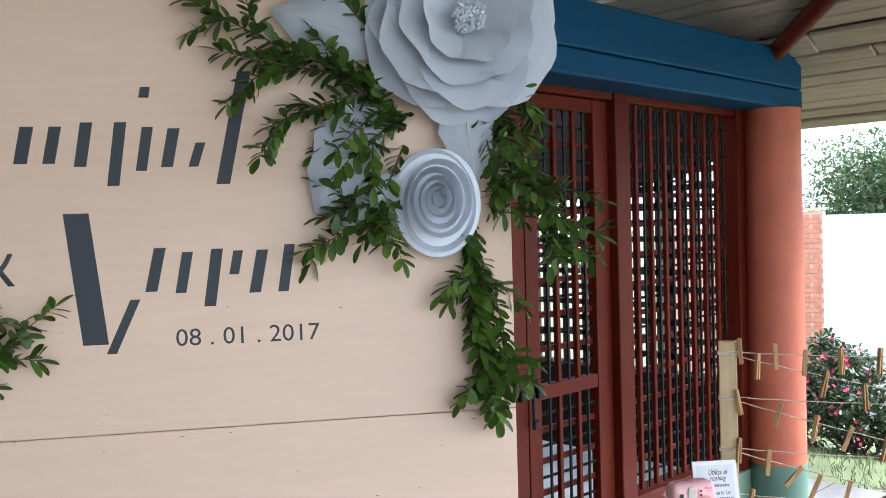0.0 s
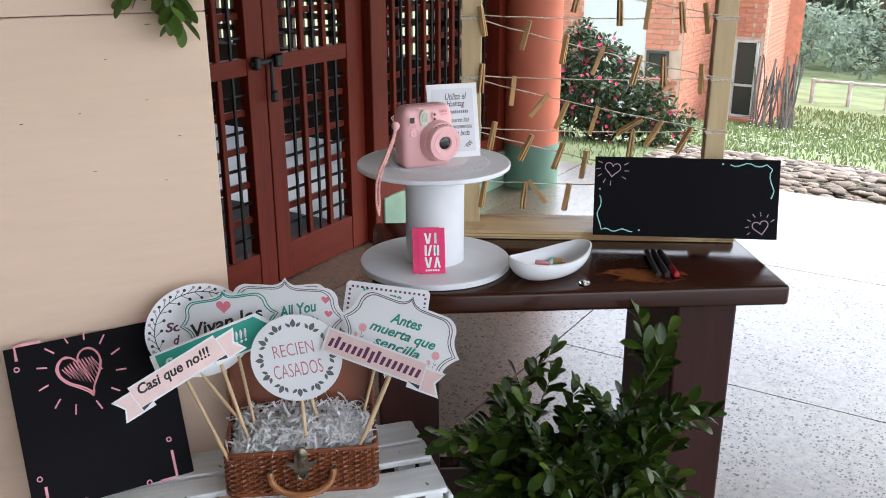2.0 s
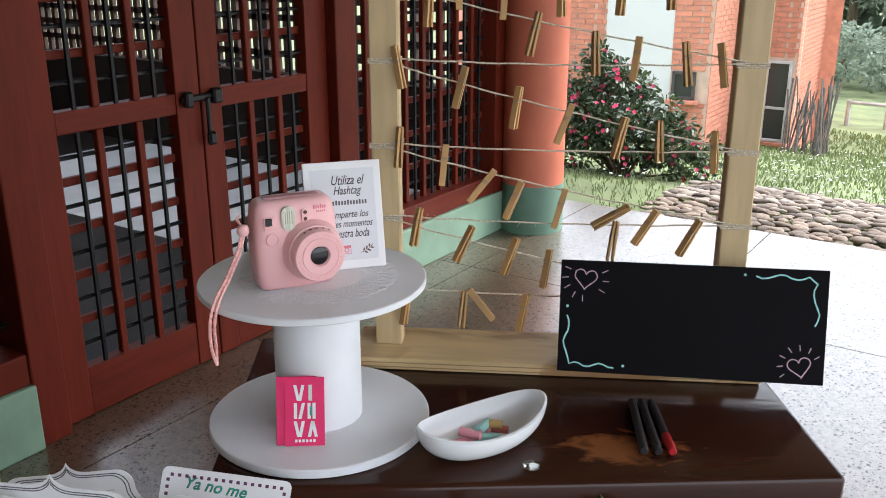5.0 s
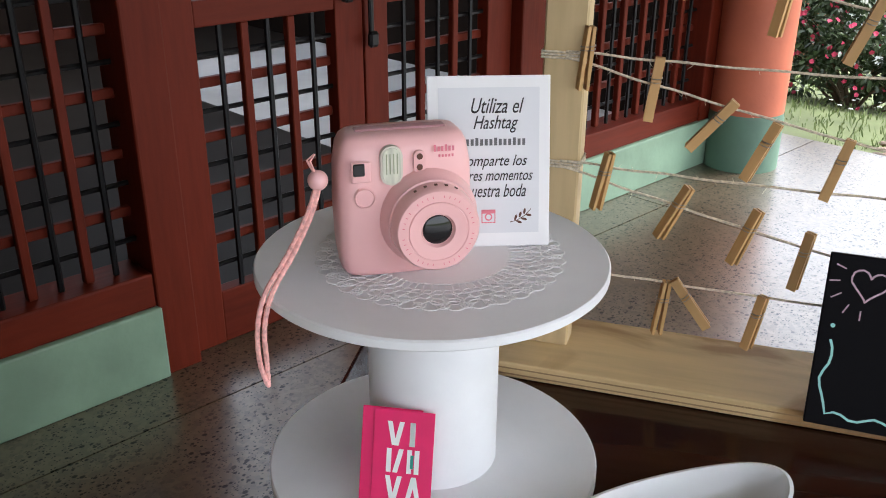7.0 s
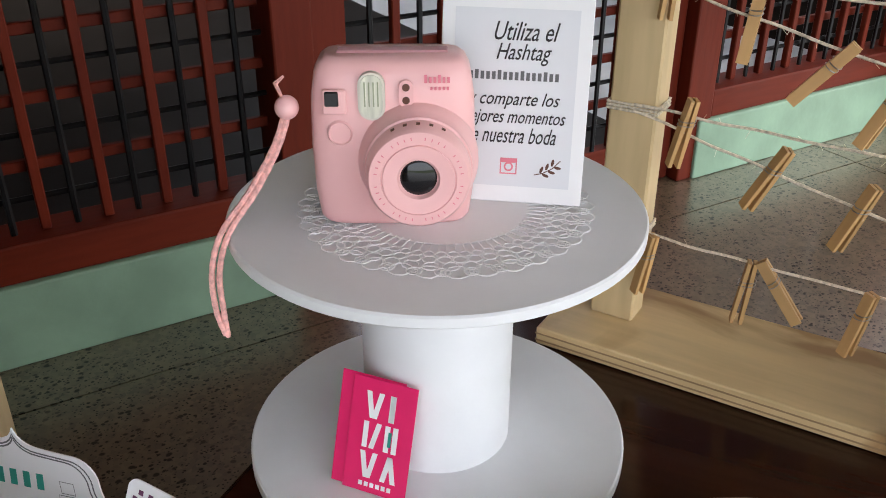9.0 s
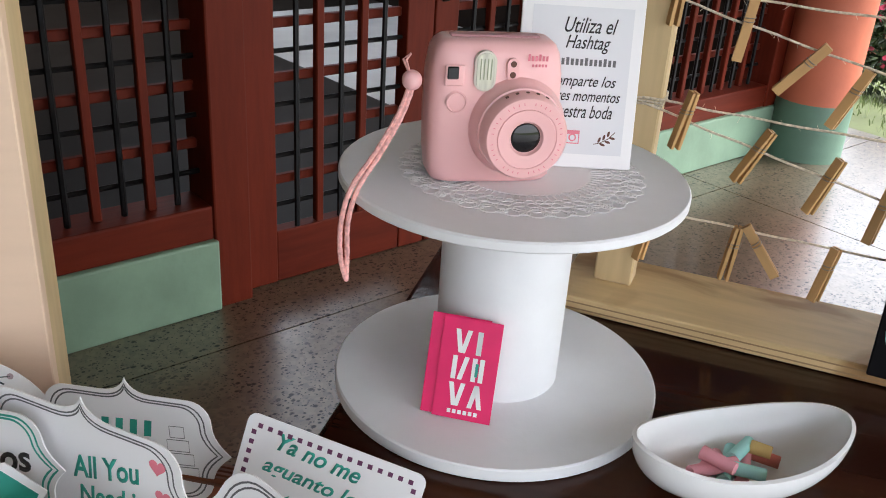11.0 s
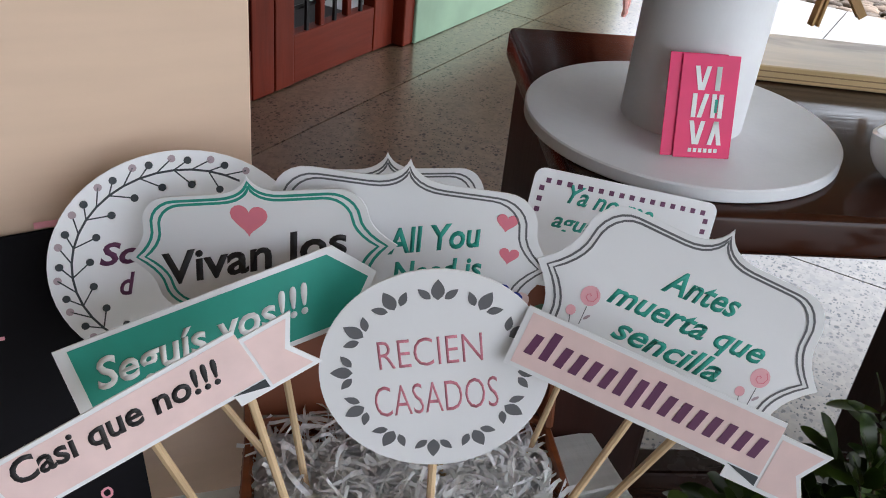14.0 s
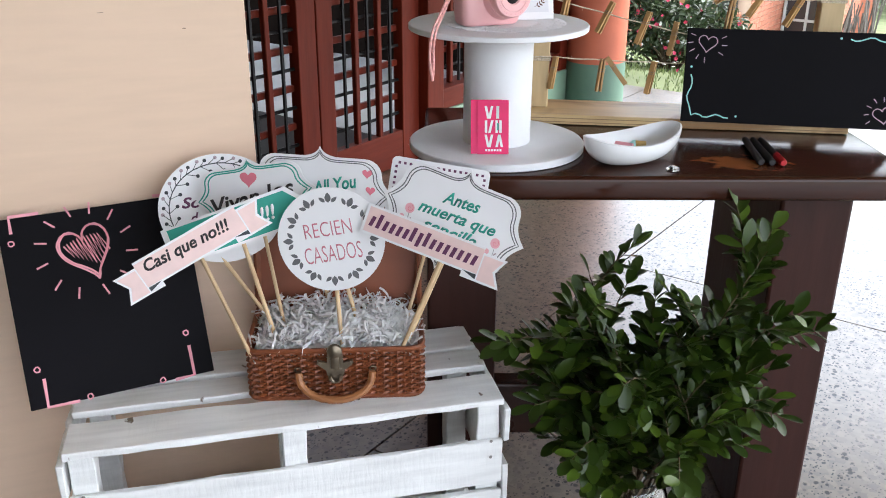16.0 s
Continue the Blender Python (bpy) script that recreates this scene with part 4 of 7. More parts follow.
# ---- pink instant camera ----
cam_m = at(2.4525, 1.7020, TOP + 0.0018, -29) @ Matrix.Diagonal((0.955, 0.955, 0.965, 1))     # the front faces -y
icam = thing("instant_camera", cam_m, "pastel pink instant camera standing on the lace doily", "camera")
bm = bmesh.new()
rows, ring = [], 44
for z, w, d, dy in ((0.0, 0.050, 0.020, 0.026), (0.0015, 0.053, 0.0235, 0.026), (0.006, 0.0565, 0.0265, 0.026), (0.025, 0.0590, 0.029, 0.026), (0.060, 0.0600, 0.030, 0.026),
                    (0.095, 0.0588, 0.029, 0.027), (0.112, 0.056, 0.0265, 0.028), (0.1185, 0.0525, 0.023, 0.028), (0.122, 0.048, 0.018, 0.028)):
    rr = []
    for k in range(ring):
        a = 2 * math.pi * k / ring
        ca, sa = math.cos(a), math.sin(a)
        e = 0.42
        rr.append(bm.verts.new((0.975 * w * math.copysign(abs(ca) ** e, ca), dy + d * math.copysign(abs(sa) ** e, sa), z)))
    rows.append(rr)
for a, b in zip(rows, rows[1:]):
    for k in range(ring):
        bm.faces.new((a[k], a[(k + 1) % ring], b[(k + 1) % ring], b[k]))
bm.faces.new(rows[0][::-1])
bm.faces.new(rows[-1])
part("body", bm, M["pink"], icam, smooth=True)
TURN_F = Matrix.Rotation(radians(90), 4, "X")       # lathe axis to -y
LC = Matrix.Translation((0.0175, 0.0, 0.0525)) @ TURN_F @ Matrix.Diagonal((0.91, 0.91, 0.97, 1))
bm = bmesh.new()
lathe(bm, [(0.047, -0.004), (0.0465, 0.004), (0.0435, 0.010), (0.0415, 0.014), (0.0412, 0.018), (0.0395, 0.0185), (0.0393, 0.020), (0.0400, 0.0205), (0.0392, 0.034),
           (0.037, 0.0368), (0.0285, 0.0372), (0.0282, 0.0362), (0.0272, 0.0362), (0.0268, 0.0375), (0.0160, 0.0365), (0.0142, 0.033), (0, 0.033)], 64, LC)
part("lens_barrel", bm, M["pink"], icam, smooth=True)
bm = bmesh.new()
lathe(bm, [(0.0138, 0.0332), (0.0125, 0.0342), (0.0, 0.0352)], 40, LC)
M["lens_glass"] = material("black_lens_glass", (0.004, 0.004, 0.005), 0.08, vary=0, rough_vary=0)
part("lens", bm, M["lens_glass"], icam, "shiny black lens", smooth=True)
bm = bmesh.new()
for k in range(40):
    a = 2 * math.pi * k / 40
    if k % 5:
        m = LC @ Matrix.Rotation(a, 4, "Z") @ Matrix.Translation((0.0325, 0, 0.0374))
        rbox(bm, (0, 0, 0), (0.0022, 0.0007, 0.0002), 0, 1, m)
part("dial_marks", bm, INK["ink_rose"], icam, "faint engraved marks")
bm = bmesh.new()
for k in range(5):
    a = radians(62 + 14 * k)
    m = LC @ Matrix.Rotation(a, 4, "Z") @ Matrix.Translation((0.0400, 0, 0.027))
    rbox(bm, (0, 0, 0), (0.001, 0.0028, 0.0024), 0, 1, m)
part("exposure_windows", bm, INK["ink_brown"], icam, "row of small dark windows")


def capsule(x, z, w, h, n=10):
    """An upright outline with round ends."""
    r = w / 2
    top_ = [(x + r * math.cos(math.pi * k / n), z + h / 2 - r + r * math.sin(math.pi * k / n)) for k in range(n + 1)]
    return top_ + [(2 * x - px, 2 * z - pz) for px, pz in top_]


for nm, x, z, sx, sz, mt, dp in (("flash_frame", -0.014, 0.1000, 0.0185, 0.0335, M["paper"], 0.0), ("viewfinder_frame", -0.0395, 0.096, 0.0165, 0.0175, M["pink"], 0.0)):
    bm = bmesh.new()
    if sx > 0.018:
        slab(bm, capsule(x, z, sx, sz), 0.005, Matrix.Translation((0, -0.0046, 0)))
    else:
        rbox(bm, (x, -0.0030, z), (sx, 0.0035, sz), 0.002, 4)
    part(nm, bm, M["pink"] if nm != "flash_frame" else material("pale_flash_rim", (0.62, 0.58, 0.50), 0.3), icam, smooth=True)
bm = bmesh.new()
slab(bm, capsule(-0.014, 0.1000, 0.0150, 0.0305), 0.003, Matrix.Translation((0, -0.0056, 0)))
M["flash"] = material("ribbed_flash_glass", (0.58, 0.58, 0.48), 0.12, vary=0.3, scale=60, stretch=(3, 1, 0.4))
part("flash", bm, M["flash"], icam, "ribbed clear flash window", smooth=True)
bm = bmesh.new()
for k in range(4):
    rbox(bm, (-0.0185 + 0.003 * k, -0.0058, 0.102), (0.0009, 0.0006, 0.017))
part("flash_ribs", bm, material("flash_rib", (0.28, 0.31, 0.20), 0.3), icam)
bm = bmesh.new()
rbox(bm, (-0.0412, -0.0049, 0.0985), (0.0095, 0.002, 0.0105), 0.0008)
part("viewfinder", bm, M["lens_glass"], icam, "dark viewfinder window")
bm = bmesh.new()
slab(bm, capsule(0.0095, 0.1015, 0.0098, 0.0190), 0.003, Matrix.Translation((0, -0.0042, 0)))
part("sensor_plate", bm, M["pink"], icam, smooth=True)
for z in (0.1062, 0.0972):
    bm = bmesh.new()
    lathe(bm, [(0.0026, 0), (0.0026, 0.0006), (0, 0.0006)], 16, Matrix.Translation((0.0095, -0.0042, z)) @ TURN_F)
    part("sensor", bm, INK["ink_brown"], icam, "small dark sensor window")
bm = bmesh.new()
lathe(bm, [(0.0092, 0), (0.0092, 0.0014), (0.0080, 0.0026), (0.0072, 0.0016), (0, 0.0018)], 28, Matrix.Translation((-0.0365, -0.0014, 0.0735)) @ TURN_F)
part("shutter_button", bm, M["pink"], icam, smooth=True)
bars(icam, [(0.022 + 0.0031 * k, 0.1085, 0.0042 + 0.0015 * (k in (0, 3)), 0.0019, 0.0) for k in range(6)] + [(0.026 + 0.0028 * k, 0.1035, 0.0024, 0.0016, 0) for k in range(5)],
     INK["ink_rose"], y=-0.0022, name="brand_bars")
bm = bmesh.new()
rbox(bm, (0.0, 0.030, 0.1222), (0.078, 0.012, 0.0022), 0.001)
part("film_slot", bm, material("slot_grey_pink", (0.52, 0.25, 0.27), 0.45), icam, "narrow film slot")
inv = cam_m.inverted()
cord = material("pink_braided_cord", (0.80, 0.40, 0.37), 0.7, vary=0.3, scale=260, stretch=(1, 1, 1))
bm = bmesh.new()
lug, ball = Vector((2.395, 1.745, TOP + 0.108)), Vector((2.394, 1.741, TOP + 0.088))
for s in (-1, 1):
    tube(bm, [inv @ p for p in (lug, Vector((2.389, 1.745 + 0.002 * s, TOP + 0.104)), ball)], 0.0010, 6)
o = Vector((0.0031, -0.0024, 0))
left = [ball] + [Vector((x, y, TOP + h)) for x, y, h in ((2.383, 1.742, 0.062), (2.364, 1.745, 0.032), (2.341, 1.745, 0.006), (2.331, 1.744, -0.021), (2.330, 1.743, -0.051), (2.334, 1.741, -0.072))]
right = [p + o * min(1.0, 0.4 + 0.2 * i) * 1.4 for i, p in enumerate(left)]
right[-1] = left[-1] + Vector((0.002, 0.002, -0.003))
fine = []
for seq in (left, right):
    q = []
    for i in range(len(seq) - 1):
        a0, a1, a2, a3 = seq[max(i - 1, 0)], seq[i], seq[i + 1], seq[min(i + 2, len(seq) - 1)]
        for k in range(6):
            t = k / 6
            q.append(0.5 * ((2 * a1) + (a2 - a0) * t + (2 * a0 - 5 * a1 + 4 * a2 - a3) * t * t + (3 * a1 - a0 - 3 * a2 + a3) * t ** 3))
    q.append(seq[-1])
    tube(bm, [inv @ p for p in q], [0.0021 + 0.0003 * (i % 2) for i in range(len(q))], 7)
part("wrist_strap", bm, cord, icam, "braided pink wrist cord", smooth=True)
bm = bmesh.new()
bmesh.ops.create_icosphere(bm, subdivisions=3, radius=0.0085, matrix=Matrix.Translation(inv @ ball))
part("strap_bead", bm, M["pink"], icam, "round pink bead", smooth=True)

# ---- printed card in a white frame ----
card_m = at(2.502, 1.730, TOP + 0.0016, -39.3) @ pose(0, 0, 0, -12.5, 0, 0)
card = thing("hashtag_card", card_m, "white framed card with script lettering, leaning back on its stand", "card")
bm = bmesh.new()
rbox(bm, (0.0535, 0.002, 0.0745), (0.107, 0.004, 0.149), 0.0006)
part("frame", bm, M["paper"], card)
M["pale_paper"] = material("pale_grey_paper", (0.68, 0.69, 0.72), 0.6, vary=0.02)
flat(card, "print", [[(0.0095, 0.012), (0.0975, 0.012), (0.0975, 0.139), (0.0095, 0.139)]], M["pale_paper"], -0.0004)
for words, x, z, w, h in (("Utiliza el", 0.038, 0.117, 0.046, 0.013), ("Hashtag", 0.040, 0.100, 0.039, 0.015), ("y comparte los", 0.0200, 0.0685, 0.067, 0.0125),
                          ("mejores momentos", 0.0160, 0.0555, 0.076, 0.012), ("de nuestra boda", 0.0200, 0.0440, 0.066, 0.0115)):
    put_text(card, words, x, z, INK["ink_black"], y=-0.0007, width=w, height=h, shear=0.35, bold=0.004)
bars(card, [(0.021 + 0.0041 * k, 0.0893, 0.0056 + 0.001 * (k % 4 == 1), 0.0026, 0) for k in range(16)], INK["ink_grey"], y=-0.0007)
lines(card, "icon", [[(0.047, 0.0215), (0.0585, 0.0215), (0.0585, 0.0325), (0.047, 0.0325)], oval(0.0528, 0.0265, 0.0028, 0.0028, 20)], 0.0013, INK["ink_rose"], -0.0007, True)
flat(card, "icon_bar", [[(0.0465, 0.0295), (0.059, 0.0295), (0.059, 0.0328), (0.0465, 0.0328)]], INK["ink_rose"], -0.0007)
twig = [[(0.072, 0.0215), (0.078, 0.023), (0.085, 0.027), (0.0905, 0.033)]]
lines(card, "twig", twig, 0.0007, INK["ink_brown"], -0.0007)
flat(card, "twig_leaves", [turned(oval(0, 0, 0.0027, 0.0011, 12), a, x, z) for x, z, a in ((0.077, 0.0255, 70), (0.080, 0.0215, -20), (0.081, 0.0280, 75), (0.0845, 0.0240, -15), (0.0848, 0.031, 80), (0.0885, 0.0275, -10))],
     INK["ink_brown"], -0.0007)
bm = bmesh.new()
slab(bm, [(0.040, 0.0), (0.067, 0.0), (0.060, 0.10), (0.047, 0.10)], 0.002, Matrix.Translation((0, 0.0435, 0.0115)) @ Matrix.Rotation(radians(24), 4, "X"))
part("easel_back", bm, M["paper"], card)

# ---- magenta business cards ----
for k, (dx, dy, lb) in enumerate(((0, 0, "magenta business card with white lettering, leaning on the drum"), (-0.011, 0.0022, "magenta business card standing behind another"))):
    m = at(2.395, 1.692, TZ + 0.0152, -53.5) @ pose(0, 0, 0, -19, 0, 0) @ at(dx, dy, 0.001 * k)
    bc = thing("business_card", m, lb, "card", "business cards")
    bm = bmesh.new()
    rbox(bm, (0.0265, 0.0005, 0.0455), (0.053, 0.0008, 0.091), 0.0002)
    part("card", bm, INK["magenta"], bc)
    blk = []
    for r_, z in enumerate((0.060, 0.036, 0.012)):
        blk += [((0.0165, 0.0125, 0.0165)[r_], z, 0.021, 0.0042, (-0.0045, 0.0, -0.0045)[r_]), (0.0182, z, 0.021, 0.0042, (0.0045, 0.005, 0.0045)[r_]), ((0.032, 0.0305, 0.0305)[r_], z, 0.021, 0.0042, (0.0, 0.0, 0.0045)[r_]), ((0.0325, 0.037, 0.0395)[r_], z, 0.021, 0.0042, (0, 0, -0.0045)[r_])]
    blk += [(0.0135 + 0.0048 * j, 0.005, 0.0036, 0.0032, 0) for j in range(6)]
    bars(bc, blk, INK["ink_white"], y=-0.0004)
    flat(bc, "accent", [[(0.0335, 0.0405), (0.0362, 0.0405), (0.0362, 0.0525), (0.0335, 0.0525)]], INK["ink_teal"], -0.0005)

# ---- clothes-line frame ----
FA = -61.5
frame_m = at(2.650, 1.790, TZ, FA)
rack = thing("photo_line_frame", frame_m, "pale pine frame strung with twine on the table", "frame")
bm = bmesh.new()
rbox(bm, (0.3225, 0.065, 0.0105), (0.645, 0.13, 0.019), 0.0015)
part("base_board", bm, M["pine_x"], rack, "pale plywood base with layered edges")
bm = bmesh.new()
for z in (0.0062, 0.0135):
    rbox(bm, (0.3225, 0.065, z), (0.6458, 0.1308, 0.0016))
part("ply_edges", bm, wood("ply_edge", (0.25, 0.15, 0.07), (0.38, 0.24, 0.12), random_tone=0), rack)
POST_Y = 0.072
for x in (0.055, 0.596):
    bm = bmesh.new()
    rbox(bm, (x, POST_Y, 0.02 + 0.303), (0.044, 0.032, 0.606), 0.002)
    part("post", bm, M["pine"], rack)
M["twine"] = material("natural_twine", (0.62, 0.54, 0.42), 0.9, vary=0.35, scale=300)
LEV = (0.600, 0.487, 0.358, 0.243, 0.122)
RNG = random.Random(21)
strung = []
for k in range(5):
    strung.append(((0.077, LEV[k]), (0.568, LEV[k] - 0.002)))
    if k < 4:
        strung.append(((0.077, LEV[k] - 0.01), (0.568, LEV[k + 1] + 0.004)))
YF = POST_Y - 0.0185


def string_z(s, x):
    (x0, z0), (x1, z1) = s
    t = (x - x0) / (x1 - x0)
    return z0 + (z1 - z0) * t - 0.012 * 4 * t * (1 - t) * 0.4


for s in strung:
    b = bmesh.new()
    tube(b, [(x, YF + 0.001 * math.sin(x * 90), string_z(s, x) + 0.0006 * math.sin(x * 400)) for x in (s[0][0] - 0.02 + (s[1][0] - s[0][0] + 0.04) * i / 40 for i in range(41))], 0.00135, 5)
    for f in range(26):
        x = RNG.uniform(s[0][0], s[1][0])
        p = Vector((x, YF, string_z(s, x)))
        tube(b, [p, p + Vector((RNG.uniform(-1, 1), RNG.uniform(-1, 0.2), RNG.uniform(-1, 1))) * 0.007], 0.0002, 3, False)
    part("twine", b, M["twine"], rack)
for px in (0.055, 0.596):
    for lz in LEV:
        b = bmesh.new()
        for off in (-0.003, 0.0, 0.003):
            tube(b, [(px + dx, POST_Y + dy, lz - 0.004 + off + 0.001 * dx) for dx, dy in ((-0.0233, -0.0173), (0.0233, -0.0173), (0.0233, 0.0173), (-0.0233, 0.0173), (-0.0233, -0.0173))], 0.0013, 5)
        part("twine_wrap", b, M["twine"], rack)


def clothespin(m, first=[]):
    if first:
        return copy_thing(first[0], m)
    t = thing("clothespin", m, "small wooden clothespin clipped to the twine", "clothespin", "clothespins on the line")
    for sgn in (-1, 1):
        b = bmesh.new()
        slab(b, [(sgn * 0.0008, 0.030), (sgn * 0.0042, 0.030), (sgn * 0.0052, 0.0), (sgn * 0.0056, -0.034), (sgn * 0.0026, -0.034), (sgn * 0.0012, 0.004)], 0.0095, Matrix.Translation((0, -0.00475, 0)))
        part("arm", b, M["peg"], t)
    b = bmesh.new()
    tube(b, [(0.0078 * math.cos(a), 0.0052 * math.sin(a) * 1.1, 0.004 + 0.0006 * a) for a in (2 * math.pi * j / 10 for j in range(24))], 0.0005, 4)
    part("spring", b, M["steel"], t, "steel spring")
    first.append(t)
    return t


M["peg"] = wood("clothespin_wood", (0.36, 0.19, 0.065), (0.56, 0.34, 0.14), 0.6, "z", 14, 0.2, random_tone=0.2)
M["steel"] = material("steel_wire", (0.28, 0.27, 0.25), 0.45, 0.8)
PINS = ((0.045, 1.333, 4), (0.085, 1.296, -3), (0.128, 1.321, 2), (0.195, 1.307, -4), (0.276, 1.312, 2), (0.362, 1.314, -3), (0.431, 1.322, 3), (0.505, 1.335, -22),
        (0.239, 1.255, -12), (0.329, 1.228, 3), (0.388, 1.221, -5), (0.461, 1.214, 8), (0.512, 1.213, 10), (0.038, 1.205, 10), (0.132, 1.176, -14), (0.216, 1.147, -8))
PINS2 = ((0.289, 1.124, -20), (0.372, 1.104, -12), (0.43, 1.10, 4), (0.512, 1.085, 3), (0.038, 1.083, -4), (0.107, 1.057, -6), (0.167, 1.025, -38), (0.216, 1.003, -22),
         (0.287, 0.992, -14), (0.367, 0.980, -58), (0.42, 0.965, -30), (0.487, 0.950, -26), (0.064, 0.956, -10), (0.14, 0.930, -24), (0.213, 0.912, -18), (0.270, 0.893, -8), (0.371, 0.942, -6))
PINS3 = ((0.045, 0.821, -8), (0.138, 0.819, -5), (0.166, 0.828, 38), (0.235, 0.817, -9), (0.33, 0.82, -6))
for u, z, lean in PINS + PINS2 + PINS3:
    clothespin(frame_m @ at(u + 0.040, YF - 0.002, z - 0.728) @ Matrix.Rotation(radians(-lean), 4, "Y") @ Matrix.Rotation(RNG.uniform(-0.8, 0.8) + 0.9, 4, "Z"))

# ---- chalkboard on the table ----
board = thing("chalkboard", at(2.789, 1.490, TZ + 0.0215, -63.8) @ pose(0, 0, 0, -14, 0, 0), "small black chalkboard with chalk hearts and scrolls, leaning on the frame", "chalkboard", "chalkboards")
bm = bmesh.new()
rbox(bm, (0.198, 0.004, 0.0865), (0.396, 0.008, 0.173), 0.001)
part("panel", bm, M["chalk_board"], board)


def rays(x, z, r0, r1, angles):
    return [[(x + r0 * math.cos(radians(a)), z + r0 * math.sin(radians(a))), (x + r1 * math.cos(radians(a + 2)), z + r1 * math.sin(radians(a + 2)))] for a in angles]


def chalk(parent, strokes, w, mat, name, closed=False, seed=0):
    return lines(parent, name, [wobble(s, w * 0.18, seed + i) for i, s in enumerate(strokes)], w, mat, -0.0007, closed, each=True)


INK["chalk_mauve"] = material("chalk_mauve", (0.60, 0.42, 0.50), 0.95, vary=0.25, scale=300)
chalk(board, [turned(heart(0, 0, 0.034), -6, 0.038, 0.146)], 0.0018, INK["chalk_mauve"], "chalk_heart", True)
chalk(board, rays(0.038, 0.146, 0.026, 0.036, (150, 178, 205, 235, 262, 20, -8, -38)), 0.0014, INK["chalk_mauve"], "chalk_ray")
chalk(board, [turned(heart(0, 0, 0.034), 12, 0.360, 0.027)], 0.0017, INK["chalk_mauve"], "chalk_heart", True, 5)
chalk(board, rays(0.360, 0.027, 0.024, 0.033, (60, 90, 120, 150, 180, 210, 30)), 0.0013, INK["chalk_mauve"], "chalk_ray", False, 6)
wave = [(0.012 + 0.004 * math.sin(k * 0.9), 0.088 - 0.008 * k) for k in range(9)] + [(0.018 + 0.0075 * k, 0.012 + 0.0032 * math.sin(k * 1.3)) for k in range(10)]
wave2 = [(0.290 + 0.0085 * k, 0.161 - 0.0035 * math.sin(k * 1.1)) for k in range(10)] + [(0.379 - 0.005 * math.sin(k * 0.9), 0.152 - 0.009 * k) for k in range(8)]
chalk(board, [wave, wave2], 0.0024, INK["chalk_mint"], "chalk_scroll", False, 9)
flat(board, "chalk_dot", [oval(x, z, 0.0022, 0.0022, 12) for x, z in ((0.012, 0.102), (0.1, 0.013), (0.274, 0.162))], INK["chalk_mint"], -0.0007, each=True)

# ---- bowl with chalks, markers ----
bowl_m = at(2.562, 1.486, TZ + 0.0008, -23.5)
bowl = thing("bowl", bowl_m, "white oval porcelain bowl holding broken chalk pieces", "bowl")
bm = bmesh.new()


def bowl_ring(b, s, inner):
    out = []
    for k in range(56):
        a = 2 * math.pi * k / 56
        ca, sa = math.cos(a), math.sin(a)
        L, Wd = (0.1015, 0.051) if not inner else (0.098, 0.0475)
        f = 0.30 + 0.70 * math.sin(s * math.pi / 2) ** 0.9
        z = (0.039 + 0.016 * abs(ca) ** 2.2) * (1 - math.cos(s * math.pi / 2)) ** 1.0
        z = max(z, 0.0) + (0.004 if inner else 0.0)
        if inner and s > 0.98:
            z -= 0.003
        out.append(b.verts.new((L * f * ca, Wd * f * sa, z)))
    return out


outer = [bowl_ring(bm, s / 10, False) for s in range(11)]
inner = [bowl_ring(bm, s / 10, True) for s in range(10, -1, -1)]
allr = outer + inner
for a, b in zip(allr, allr[1:]):
    for k in range(56):
        bm.faces.new((a[k], a[(k + 1) % 56], b[(k + 1) % 56], b[k]))
bm.faces.new(allr[0][::-1])
bm.faces.new(allr[-1])
M["china"] = material("white_porcelain", (0.80, 0.81, 0.82), 0.15, vary=0.01, rough_vary=0.03)
part("shell", bm, M["china"], bowl, smooth=True)
rng = random.Random(5)
for k, (c, ln) in enumerate((("chalk_pink", 0.05), ("chalk_mint", 0.05), ("chalk_pink", 0.04), ("chalk_rust", 0.032), ("chalk_pink", 0.046), ("chalk_mint", 0.045), ("chalk_mint", 0.034), ("chalk_yellow", 0.018), ("chalk_pink", 0.03))):
    if c not in INK:
        INK[c] = material(c, {"chalk_rust": (0.62, 0.20, 0.16), "chalk_yellow": (0.60, 0.42, 0.16)}[c], 0.95)
    b = bmesh.new()
    tube(b, [(-ln / 2, 0, 0), (ln / 2, 0, 0)], [0.0062, 0.0056], 10)
    lay = k // 4
    solo("chalk_stick", b, INK[c], {"chalk_pink": "broken stick of pink chalk in the bowl", "chalk_mint": "broken stick of mint chalk in the bowl", "chalk_rust": "broken stick of rust-red chalk in the bowl", "chalk_yellow": "stub of yellow chalk in the bowl"}[c],
         "chalk", "chalks in the bowl", smooth=True,
         m=bowl_m @ at(-0.028 + 0.019 * (k % 4) + rng.uniform(-0.004, 0.004), rng.uniform(-0.012, 0.012), 0.0135 + 0.0095 * lay, rng.uniform(-60, 60)))
